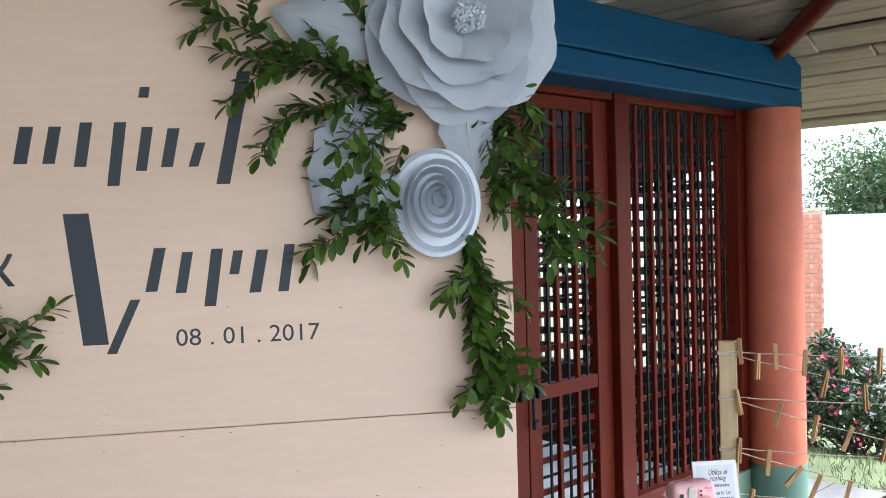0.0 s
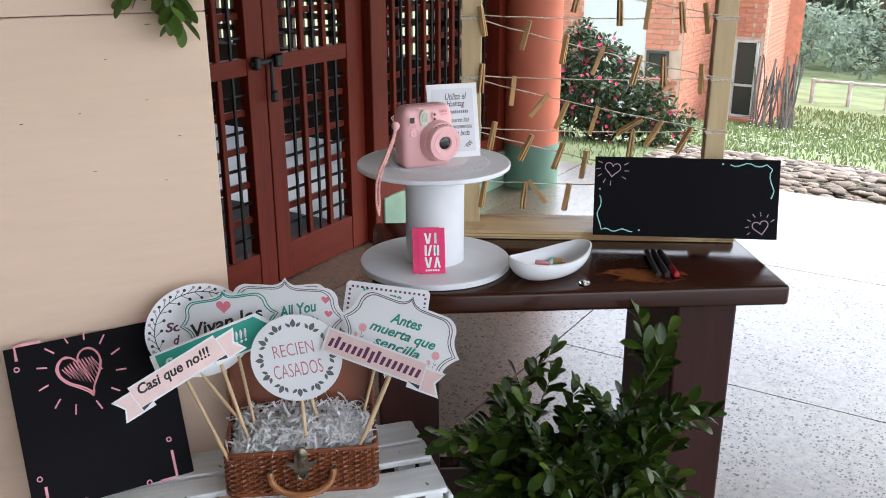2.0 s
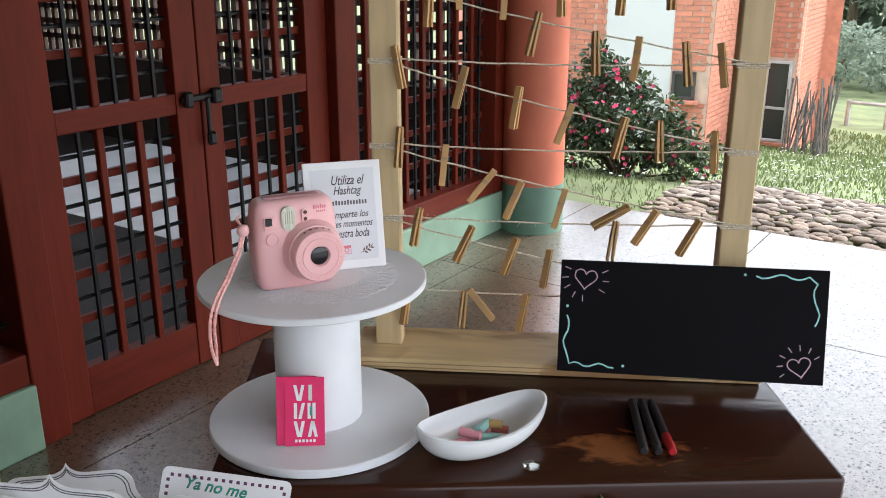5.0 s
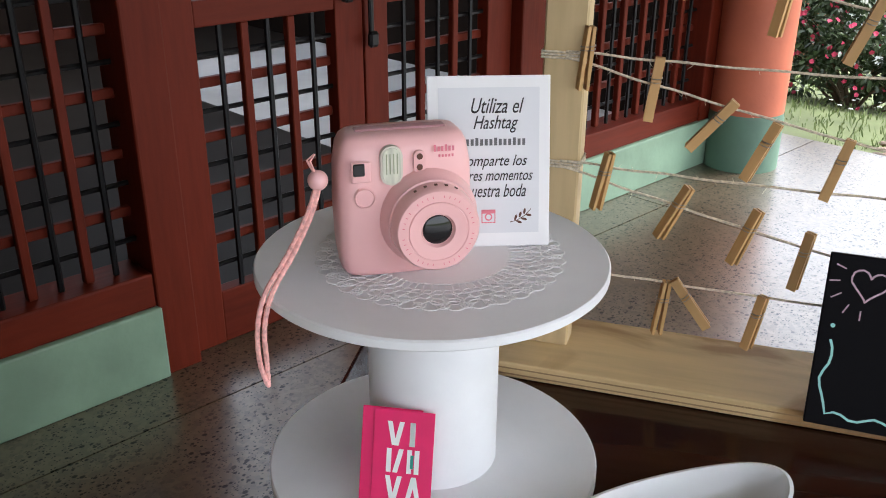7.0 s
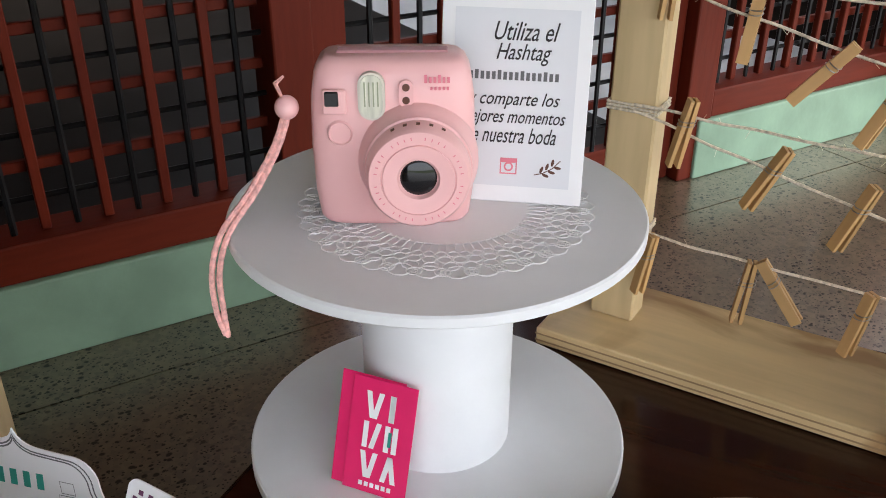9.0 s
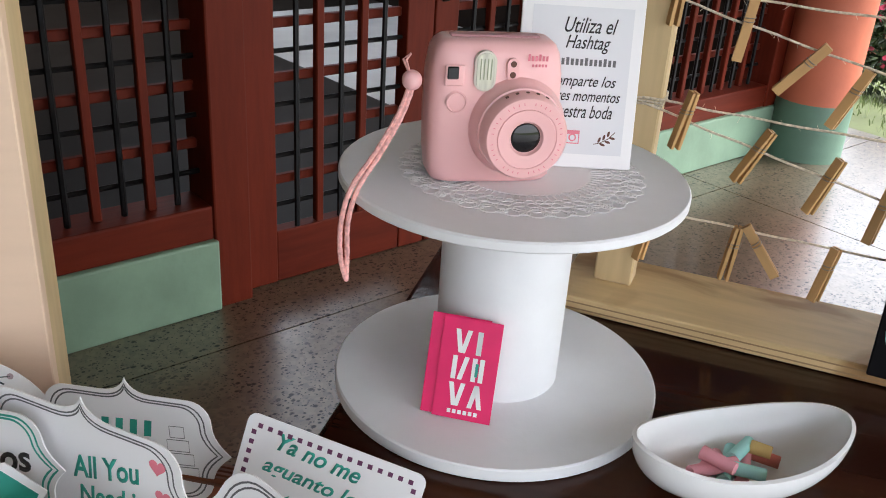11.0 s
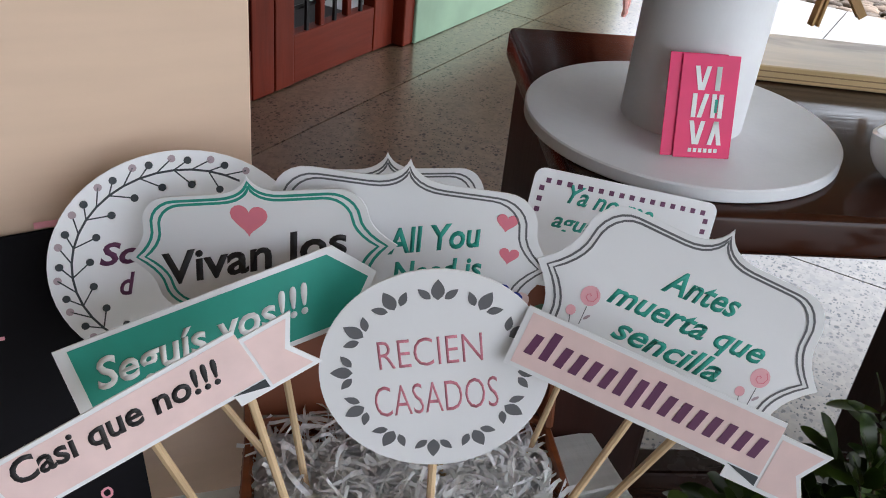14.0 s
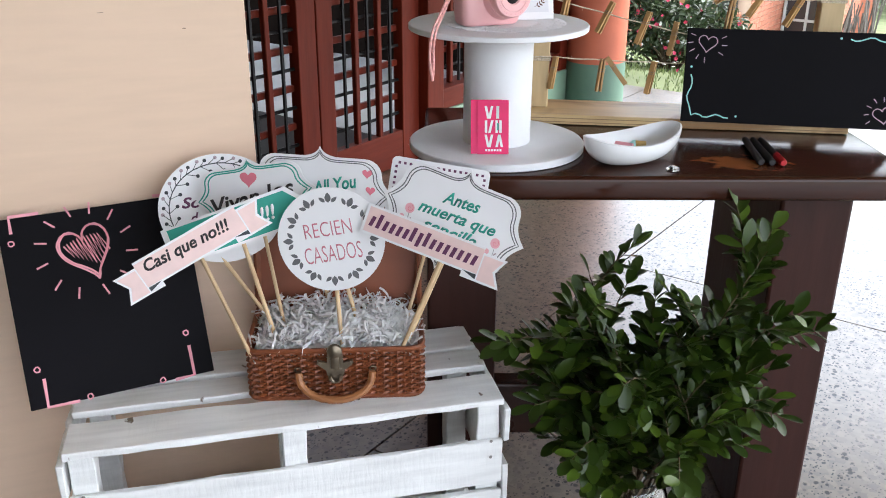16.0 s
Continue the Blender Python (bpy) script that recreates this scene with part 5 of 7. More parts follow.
for k, (x, y, c) in enumerate(((2.725, 1.330, "ink_black"), (2.733, 1.316, "ink_black"), (2.741, 1.302, "marker_red"))):
    if c not in INK:
        INK[c] = material(c, (0.45, 0.012, 0.02), 0.35)
    mk = thing("marker_pen", at(x, y, TZ + 0.0072, 29 + 2 * k), "black marker pen with a red cap on the table" if c == "marker_red" else "black marker pen lying on the table", "marker", "markers on the table")
    b = bmesh.new()
    tube(b, [(-0.032, 0, 0), (0.068, 0, 0)], [0.0062, 0.0058], 14)
    part("barrel", b, INK["ink_black"], mk, smooth=True)
    b = bmesh.new()
    tube(b, [(-0.072, 0, 0), (-0.070, 0, 0), (-0.030, 0, 0)], [0.0045, 0.0060, 0.0066], 14)
    part("cap", b, INK[c], mk, "red cap" if c == "marker_red" else "", smooth=True)
    b = bmesh.new()
    rbox(b, (-0.05, 0, 0.0068), (0.03, 0.003, 0.0015), 0.0004)
    part("clip", b, INK[c], mk)
bm = bmesh.new()
lathe(bm, [(0, 0), (0.011, 0), (0.012, 0.002), (0.006, 0.006), (0, 0.007)], 20)
M["glass"] = material("clear_glass", (0.95, 0.97, 0.96), 0.03, vary=0, rough_vary=0)
shader_of(M["glass"])[1].inputs["Transmission Weight"].default_value = 1.0
solo("glass_pebble", bm, M["glass"], "small clear glass pebble on the dark tabletop", "pebble", m=at(2.555, 1.407, TZ + 0.0008), smooth=True)

# ---- white crate ----
CZ = 0.436
crate_m = at(1.712, 1.935, 0, -41)          # 0 at one front corner; the front runs along +x
crate = thing("wooden_crate", crate_m, "white painted slatted fruit crate standing upside down", "crate")
CL, CD = 0.652, 0.262
rng = random.Random(31)


def slat(c, s, name="slat"):
    b = bmesh.new()
    t = bmesh.new()
    bmesh.ops.create_cube(t, size=1.0, matrix=Matrix.Diagonal((*s, 1)))
    longest = max(range(3), key=lambda i: s[i])
    bmesh.ops.subdivide_edges(t, edges=[e for e in t.edges if abs((e.verts[0].co - e.verts[1].co)[longest]) > s[longest] * 0.9], cuts=14)
    for v in t.verts:
        v.co += Vector([rng.uniform(-0.0012, 0.0012) if i != longest else 0 for i in range(3)])
    bmesh.ops.bevel(t, geom=[e for e in t.edges if e.calc_face_angle(0) > 1.0], offset=0.0018, segments=1, affect="EDGES")
    join(b, t, Matrix.Translation(c))
    return part(name, b, M["crate"], crate)


for y, w in ((0.040, 0.080), (0.136, 0.056), (0.215, 0.080)):
    slat((CL / 2, y, CZ - 0.006), (CL, w, 0.012))
for z, h in ((0.318, 0.082), (0.222, 0.082), (0.125, 0.082), (0.04, 0.07)):
    slat((CL / 2, 0.006, z), (CL, 0.010, h))
    if z < 0.2:
        slat((CL / 2, CD - 0.006, z), (CL, 0.010, h))
for x in (0.022, CL - 0.022, CL / 2):
    for y in (0.030, CD - 0.030):
        slat((x, y, (CZ - 0.012) / 2), (0.036, 0.036, CZ - 0.0125), "post")
for x in (0.006, CL - 0.006):
    for z, h in ((0.385, 0.06), (0.27, 0.08), (0.15, 0.08), (0.05, 0.07)):
        slat((x + (-0.012 if x < 0.1 else 0.012), CD / 2, z), (0.010, CD - 0.002, h))
for x in (0.02, CL - 0.02):
    for z in (0.36, 0.33):
        bm = bmesh.new()
        lathe(bm, [(0.0028, 0), (0.0024, 0.0008), (0, 0.001)], 8, Matrix.Translation((x, -0.0002, z)) @ TURN_F)
        part("nail", bm, M["steel"], crate, "rusty nail head")

# ---- small chalkboard leaning on the panel ----
sb_m = at(1.8654, 2.0063, CZ + 0.002, -28) @ pose(0, 0, 0, -24, 0, 0) @ at(0, 0, 0.225)
sb = thing("chalkboard", sb_m, "black chalkboard with a pink chalk heart, leaning on the plywood panel", "chalkboard", "chalkboards")
bm = bmesh.new()
rbox(bm, (0.008, 0.003, -0.0785), (0.277, 0.006, 0.293), 0.001)
part("panel", bm, M["chalk_board"], sb)
hz = heart(0, 0, 0.092, 40)
chalk(sb, [turned(scaled(hz, 0.84, 1.02), 14, -0.012, 0.004), turned(scaled(hz, 0.80, 0.97), 16, -0.011, 0.005)], 0.003, INK["chalk_pink"], "chalk_heart", True, 2)
hatch = []
for k in range(11):
    x = -0.031 + 0.0062 * k
    hatch += [(x, 0.020 - 0.001 * abs(k - 5)), (x + 0.009, -0.032 + 0.0042 * abs(k - 6))]
chalk(sb, [turned([(px * 0.85, pz) for px, pz in hatch], 14, -0.014, 0.006)], 0.0028, INK["chalk_pink"], "chalk_hatching", False, 4)
chalk(sb, rays(-0.012, 0.002, 0.058, 0.076, (20, 48, 76, 104, 132, 160, 190, 222, 250, 285, 318, 350)), 0.0028, INK["chalk_pink"], "chalk_ray", False, 12)
corner = [[(-0.105, -0.18), (-0.105, -0.225), (-0.060, -0.225)], [(0.115, -0.175), (0.115, -0.225), (0.085, -0.225)], [(-0.112, 0.045), (-0.112, 0.07), (-0.07, 0.07)], [(0.10, 0.072), (0.122, 0.072)]]
chalk(sb, corner, 0.005, INK["chalk_pink"], "chalk_corner", False, 30)
chalk(sb, [oval(x, z, 0.004, 0.004, 10) for x, z in ((-0.112, -0.165), (-0.045, -0.222), (0.065, -0.222), (0.113, -0.155), (-0.115, 0.03))], 0.0022, INK["chalk_pink"], "chalk_dot", True, 40)

# ---- wicker case ----
case_m = at(2.052, 1.720, CZ + 0.001, -51)        # 0 under the middle of its front
case = thing("wicker_case", case_m, "open brown wicker picnic case with a brass latch, on the crate", "case")
WK = wood("brown_wicker", (0.075, 0.018, 0.006), (0.25, 0.068, 0.020), 0.46, "x", 40, 0.3, random_tone=0.22)
HW, DP, HT = 0.134, 0.165, 0.086


CR = 0.020      # radius of the rounded corners


def woven(b, path, z0, z1, rows_=16, step=0.0105):
    """A woven side along a path of points in x, y: upright stakes and strands that pass in front of and behind them by turns."""
    path = [Vector((x, y, 0)) for x, y in path]
    runs = [0.0]
    for p, q in zip(path, path[1:]):
        runs.append(runs[-1] + (q - p).length)

    def along(d):
        d = min(max(d, 0.0), runs[-1])
        i = next((k for k in range(len(path) - 2) if d <= runs[k + 1]), len(path) - 2)
        p, q = path[i], path[i + 1]
        e = (q - p).normalized()
        return p + e * (d - runs[i]), Vector((e.y, -e.x, 0))

    n = max(2, round(runs[-1] / step))
    stakes, strands = [], []
    for i in range(n + 1):
        p, out = along(runs[-1] * i / n)
        s_ = bmesh.new()
        tube(s_, [p + Vector((0, 0, z0)), p + Vector((0, 0, z1))], 0.0019, 5)
        stakes.append(s_)
    tube(b, [along(runs[-1] * i / 12)[0] + Vector((0, 0, z0)) for i in range(13)], 0.0022, 6)
    for r in range(rows_):
        z = z0 + (z1 - z0) * (r + 0.5) / rows_
        q = []
        for i in range(n * 3 + 1):
            p, out = along(runs[-1] * i / (n * 3))
            q.append(p + out * (0.0030 * math.cos(math.pi * (i / 3 + r))) + Vector((0, 0, z)))
        s_ = bmesh.new()
        tube(s_, q, (z1 - z0) / rows_ * 0.52, 5)
        strands.append(s_)
    return strands, stakes


def corner(cx, cy, a0, n=5):
    return [(cx + CR * math.cos(radians(a0 + 90 * k / n)), cy + CR * math.sin(radians(a0 + 90 * k / n))) for k in range(n + 1)]


BL, BR_, TR_, TL_ = corner(-HW + CR, CR, 180), corner(HW - CR, CR, 270), corner(HW - CR, DP - CR, 0), corner(-HW + CR, DP - CR, 90)
for nm, path in (("front_side", BL[3:] + BR_[:3]), ("end_side", BR_[2:] + TR_[:4]), ("back_side", TR_[3:] + TL_[:3]), ("end_side", TL_[2:] + BL[:4])):
    b = bmesh.new()
    strands, stakes = woven(b, path, 0.002, HT - 0.004)
    side = part(nm, b, WK, case, smooth=True)
    for s_ in strands:
        part("strand", s_, WK, side, smooth=True)
    for s_ in stakes:
        part("stake", s_, WK, side, smooth=True)
b = bmesh.new()
for z in (0.003, HT - 0.002):
    tube(b, [(x, y, z) for x, y in BL + BR_ + TR_ + TL_ + BL[:1]], 0.0044, 6)
rbox(b, (0, DP / 2, 0.006), (2 * HW - 0.02, DP - 0.02, 0.004))
part("rim", b, WK, case, smooth=True)
LINING = material("tan_case_lining", (0.20, 0.052, 0.018), 0.5, vary=0.25, scale=6)
lid = Matrix.Translation((0, DP, HT)) @ Matrix.Rotation(radians(-14), 4, "X")
b = bmesh.new()
rbox(b, (0, 0.006, 0.082), (2 * HW - 0.004, 0.004, 0.160), 0.002, 1, lid)
part("lid", b, LINING, case, "lid lined in smooth tan board")
b = bmesh.new()
for x0, z0, x1, z1 in ((-HW, 0.0, -HW, 0.165), (HW, 0.0, HW, 0.165), (-HW, 0.165, HW, 0.165)):
    for k in range(4):
        tube(b, [lid @ Vector((x0, 0.004 - 0.008 * k, z0)), lid @ Vector((x1, 0.004 - 0.008 * k, z1))], 0.0045, 6)
part("lid_edge", b, WK, case, smooth=True)
BRASS = material("aged_brass", (0.20, 0.165, 0.12), 0.34, 0.9, 0.3, 60)
b = bmesh.new()
slab(b, [(-0.008, HT + 0.002), (0.008, HT + 0.002), (0.009, HT - 0.010), (0.019, HT - 0.006), (0.020, HT - 0.011), (0.010, HT - 0.019), (0.007, HT - 0.032),
         (0, HT - 0.036), (-0.007, HT - 0.032), (-0.010, HT - 0.019), (-0.020, HT - 0.011), (-0.019, HT - 0.006), (-0.009, HT - 0.010)], 0.003, Matrix.Translation((0, -0.0075, 0)))
rbox(b, (0, -0.0100, HT - 0.004), (0.010, 0.004, 0.024), 0.0018, 2)
lathe(b, [(0, 0), (0.0085, 0), (0.0080, 0.004), (0.0045, 0.0065), (0, 0.007)], 18, Matrix.Translation((0, -0.007, HT + 0.005)) @ TURN_F)
for x in (-0.0165, 0.0165):
    lathe(b, [(0, 0.001), (0.0022, 0.001), (0.0016, 0.0022), (0, 0.0026)], 10, Matrix.Translation((x, -0.0075, HT - 0.0088)) @ TURN_F)
tube(b, [(0.0055 * math.cos(a), -0.0115, HT - 0.024 + 0.008 * math.sin(a)) for a in (math.pi + math.pi * k / 10 for k in range(11))], 0.0017, 6)
bmesh.ops.transform(b, matrix=Matrix.Translation((0, -0.002, HT - 0.004)) @ Matrix.Diagonal((1.4, 1.2, 1.4, 1)) @ Matrix.Translation((0, 0, -HT)), verts=b.verts)
part("latch", b, BRASS, case, "aged brass latch", smooth=True)
b = bmesh.new()
q = [(0.056 * math.cos(a), -0.010 - 0.016 * abs(math.sin(a)), 0.052 + 0.040 * abs(math.sin(a)) ** 0.8 * math.copysign(1, math.sin(a))) for a in (math.pi + math.pi * k / 24 for k in range(25))]
tube(b, q, [0.0056 + 0.0006 * (k % 2) for k in range(25)], 8)
part("handle", b, wood("wicker_handle", (0.16, 0.055, 0.017), (0.38, 0.155, 0.055), 0.45, "x", 60, random_tone=0), case, "wound cane handle", smooth=True)
for x in (-0.057, 0.057):
    b = bmesh.new()
    tube(b, [(x + 0.005 * math.cos(a), -0.008 - 0.003 * math.sin(a), 0.056 + 0.005 * math.sin(a)) for a in (2 * math.pi * k / 10 for k in range(11))], 0.0014, 5)
    part("handle_ring", b, BRASS, case)
# shredded paper filling
b = bmesh.new()
rng = random.Random(77)
for k in range(760):
    x, y = rng.uniform(-HW + 0.012, HW - 0.012), rng.uniform(0.012, DP - 0.012)
    z = HT - 0.014 + 0.030 * math.sin(math.pi * (x + HW) / (2 * HW)) ** 0.5 * rng.uniform(0.3, 1.15)
    d = Vector((rng.uniform(-1, 1), rng.uniform(-1, 1), rng.uniform(-0.5, 0.9))).normalized()
    o = d.orthogonal().normalized()
    w = rng.uniform(0.0014, 0.0026)
    ph, cr, ln = rng.uniform(0, 6), rng.uniform(0.004, 0.012), rng.uniform(0.02, 0.06)
    n = d.cross(o)
    prev = None
    for i in range(9):
        s = i / 8
        c = Vector((x, y, z)) + d * ((s - 0.5) * ln) + o * (cr * math.sin(ph + s * 5)) + n * (cr * math.cos(ph + s * 4) * 0.7)
        tw = n * math.cos(s * 3 + ph) + o * math.sin(s * 3 + ph)
        cur = (b.verts.new(c + tw * w), b.verts.new(c - tw * w))
        if prev:
            b.faces.new((prev[0], prev[1], cur[1], cur[0]))
        prev = cur
g_ = [[b.verts.new((-HW + 0.006 + (2 * HW - 0.012) * i / 20, 0.006 + (DP - 0.012) * j / 14, HT - 0.020 + 0.018 * (math.sin(math.pi * i / 20) * math.sin(math.pi * j / 14)) ** 0.4 + rng.uniform(-0.005, 0.005))) for j in range(15)] for i in range(21)]
for p_, q_ in zip(g_, g_[1:]):
    for j in range(14):
        b.faces.new((p_[j], q_[j], q_[j + 1], p_[j + 1]))
M["shred"] = material("white_paper_shred", (0.90, 0.90, 0.91), 0.35, vary=0.03)
nt, b_ = shader_of(M["shred"])
tl = nt.nodes.new("ShaderNodeBsdfTranslucent")
tl.inputs[0].default_value = (0.9, 0.9, 0.9, 1)
mx = nt.nodes.new("ShaderNodeMixShader")
mx.inputs[0].default_value = 0.4
nt.links.new(b_.outputs[0], mx.inputs[1])
nt.links.new(tl.outputs[0], mx.inputs[2])
nt.links.new(mx.outputs[0], nt.nodes["Material Output"].inputs[0])
solo("shredded_paper", b, M["shred"], "curly white shredded paper filling the wicker case", "paper shreds", kind="stuff", m=case_m)

# ---- photo-booth signs on sticks ----
STICK = wood("birch_stick", (0.52, 0.34, 0.18), (0.68, 0.50, 0.30), 0.6, "z", 20, 0.1, random_tone=0.1)


def prop(p, outline, label, foot, grip, yaw=-46, tilt=14, roll=0.0, size=1.0, mat=None):
    """A card sign on a wooden stick whose foot stands in the case."""
    m = at(*p, yaw) @ pose(0, 0, 0, -tilt, 0, 0) @ pose(0, 0, 0, 0, roll, 0) @ Matrix.Scale(size, 4)
    t = thing("photo_prop_sign", m, label, "sign", "photo-booth signs in the case")
    b = bmesh.new()
    slab(b, outline, 0.0012)
    part("card", b, mat or M["paper"], t)
    f = m.inverted() @ (case_m @ Vector((*foot, 0.018)))
    g = Vector((grip[0], 0.0045, grip[1]))
    b = bmesh.new()
    tube(b, [f, g], 0.0032, 8)
    part("stick", b, STICK, t, smooth=True)
    return t


def banner(L, Ht, cx, cz, turn, tails=2):
    """A ribbon with notched tails; with one tail its other end is cut square."""
    h, c, i, d, e = Ht / 2, L / 2 - 0.036, L / 2 - 0.058, 0.008, L / 2
    if tails == 1:
        return turned([(-c - 0.004, h), (-c - 0.004, -h), (i, -h), (i, -h - d), (e, -h - d), (e - 0.012, -d), (e, h - d), (c, h - d), (c, h)], turn, cx, cz)
    return turned([(-c, h), (-c, h - d), (-e, h - d), (-e + 0.012, -d), (-e, -h - d), (-i, -h - d), (-i, -h), (i, -h), (i, -h - d), (e, -h - d), (e - 0.012, -d), (e, h - d), (c, h - d), (c, h)], turn, cx, cz)


def banner_print(t, L, Ht, cx, cz, turn, tails=2):
    """The blush field of a ribbon, its two tails and their dark folds."""
    h, c, i, d, e = Ht / 2 - 0.0032, L / 2 - 0.036, L / 2 - 0.058, 0.008, L / 2
    flat(t, "blush_field", [turned([(-c, h), (-c, -h), (c, -h), (c, h)], turn, cx, cz)], INK["ink_blush"])
    for s in (-1, 1)[2 - tails:]:
        flat(t, "blush_tail", [turned([(s * (c + 0.002), h - d), (s * (e - 0.005), h - d), (s * (e - 0.0155), -d), (s * (e - 0.005), -h - d), (s * (c + 0.002), -h - d)], turn, cx, cz)], INK["ink_blush"], label="paler ribbon tail")
        flat(t, "fold", [turned([(s * i, -h - 0.001), (s * c, -h - 0.001), (s * c, -h - d)], turn, cx, cz)], INK["ink_slate"], -0.0005)


# large round sign with a berry wreath
t = prop((2.051, 1.964, 0.7075), oval(0.012, -0.008, 0.094, 0.083, 56), "round white sign with a sprig wreath round its edge", (-0.068, 0.105), (0.0, -0.07), -33, 15, 6, 1.046)
wr = [(0.012 + 0.078 * math.cos(radians(a)), -0.008 + 0.069 * math.sin(radians(a))) for a in range(60, 262, 9)]
lines(t, "wreath_stem", [wr], 0.0016, INK["ink_slate"])
tw, be = [], []
for k in range(1, len(wr) - 1):
    a = radians(60 + 9 * k)
    for r_, da in ((0.088, -0.15),) if k % 2 else ((0.066, -0.17), (0.086, -0.12)):
        e = (0.012 + r_ * math.cos(a + da), -0.008 + r_ * 0.88 * math.sin(a + da))
        tw.append([wr[k], e])
        be.append(oval(e[0], e[1], 0.0028, 0.0028, 10))
lines(t, "wreath_twig", tw, 0.0010, INK["ink_slate"], each=True)
flat(t, "berry", [q for k, q in enumerate(be) if k % 3], INK["ink_slate"], each=True)
INK["ink_dove"] = material("ink_dove", (0.40, 0.31, 0.34), 0.65)
flat(t, "berry", be[::3], INK["ink_dove"], each=True, label="mauve printed berry")
put_text(t, "So", -0.0475, -0.008, INK["ink_plum"], turn=3, width=0.028, height=0.017, shear=0.25, bold=0.03)
put_text(t, "d", -0.034, -0.0305, INK["ink_plum"], turn=3, width=0.011, height=0.017, shear=0.25, bold=0.02)

# plaque behind
t = prop((2.1685, 1.8765, 0.7773), turned(plaque(0.17, 0.115), -3, 0.018, -0.058), "white bracket-shaped sign with a grey double border, behind others", (-0.006, 0.140), (0.0, -0.09), -50, 5, -4.7, 1.135)
ol = turned(plaque(0.17, 0.115), -3, 0.018, -0.058)
lines(t, "border", [scaled(ol, 0.92), scaled(ol, 0.87)], 0.0013, INK["ink_grey"], closed=True)
bars(t, [(-0.04 + 0.012 * k, -0.05, 0.014, 0.006, 0.002) for k in range(7)], INK["ink_teal"])
lines(t, "cake_drawing", [[(0.045 + dx, -0.085 + 0.012 * k), (0.075 - dx, -0.085 + 0.012 * k), (0.075 - dx, -0.075 + 0.012 * k), (0.045 + dx, -0.075 + 0.012 * k)] for k, dx in enumerate((0, 0.003, 0.006, 0.009))], 0.0007, INK["ink_grey"], closed=True)

# plaque with hearts
ol = turned(plaque(0.222, 0.137), -2, 0.004, -0.027)
t = prop((2.125, 1.809, 0.7664), ol, "white bracket-shaped sign with teal lettering and pink hearts", (0.045, 0.095), (0.02, -0.09), -62, 4.4, -0.5, 1.055)
lines(t, "border", [scaled(ol, 0.92), scaled(ol, 0.87)], 0.0014, INK["ink_grey"], closed=True)
put_text(t, "All You", -0.005, -0.0315, INK["ink_teal"], turn=12, width=0.067, height=0.020, shear=0.28, bold=0.026)
put_text(t, "Need is", 0.0004, -0.0543, INK["ink_teal"], turn=11, width=0.064, height=0.0175, shear=0.28, bold=0.026)
put_text(t, "Love", 0.015, -0.0765, INK["ink_teal"], turn=10, width=0.052, height=0.018, shear=0.28, bold=0.026)
flat(t, "printed_heart", [turned(heart(0, 0, 0.015), -4, 0.075, 0.003), turned(heart(0, 0, 0.014), -4, 0.079, -0.022)], INK["ink_rose"], each=True)
flat(t, "printed_bloom", [oval(0.078, -0.050, 0.0052, 0.0052, 12), oval(0.087, -0.056, 0.0060, 0.0060, 12)], INK["ink_blue"], -0.0005)
flat(t, "printed_flower", [oval(0.092 + 0.010 * math.cos(a), -0.066 + 0.010 * math.sin(a), 0.006, 0.006, 12) for a in (0, 1.6, 3.1, 4.7)], INK["ink_blush"])
flat(t, "printed_foliage", [turned(oval(0, 0, 0.008, 0.003, 12), a, 0.092 + 0.016 * math.cos(radians(a)), -0.066 + 0.016 * math.sin(radians(a))) for a in (20, 140, 250, 320)], INK["ink_green"], -0.0007)

# rounded rectangle with a dotted border
rr_ = []
for cx, cz, a0 in ((0.076, 0.042, 0), (-0.076, 0.042, 90), (-0.076, -0.042, 180), (0.076, -0.042, 270)):
    rr_ += [(cx + 0.009 * math.cos(radians(a0 + 15 * k)), cz + 0.009 * math.sin(radians(a0 + 15 * k))) for k in range(7)]
t = prop((2.296, 1.6967, 0.7539), turned(rr_, -9, -0.006, -0.043), "white rectangular sign with a dotted border and teal lettering", (0.098, 0.12), (-0.01, -0.085), -52, 18, 0.9, 0.941)
dots = [(x, z) for x in [-0.072 + 0.0096 * k for k in range(16)] for z in (0.041, -0.041)] + [(x, z) for x in (-0.0765, 0.0765) for z in [-0.032 + 0.0094 * k for k in range(8)]]
flat(t, "dotted_border", [turned([(x - 0.0022, z - 0.0022), (x + 0.0022, z - 0.0022), (x + 0.0022, z + 0.0022), (x - 0.0022, z + 0.0022)], -9, -0.006, -0.043) for x, z in dots], INK["ink_plum"])
put_text(t, "Ya no me", -0.0545, -0.0100, INK["ink_teal"], turn=-12, width=0.081, height=0.0165, shear=0.28, bold=0.022)
put_text(t, "aguanto los", -0.066, -0.0355, INK["ink_teal"], turn=-11, width=0.101, height=0.0185, shear=0.28, bold=0.02)
put_text(t, "tac", -0.045, -0.064, INK["ink_teal"], turn=-9, width=0.034, height=0.015, shear=0.25, bold=0.01)
flat(t, "printed_shoe", [turned([(-0.012, -0.006), (-0.004, 0.010), (0.012, 0.002), (0.002, -0.014)], -9, 0.05, -0.055)], INK["ink_blue"])

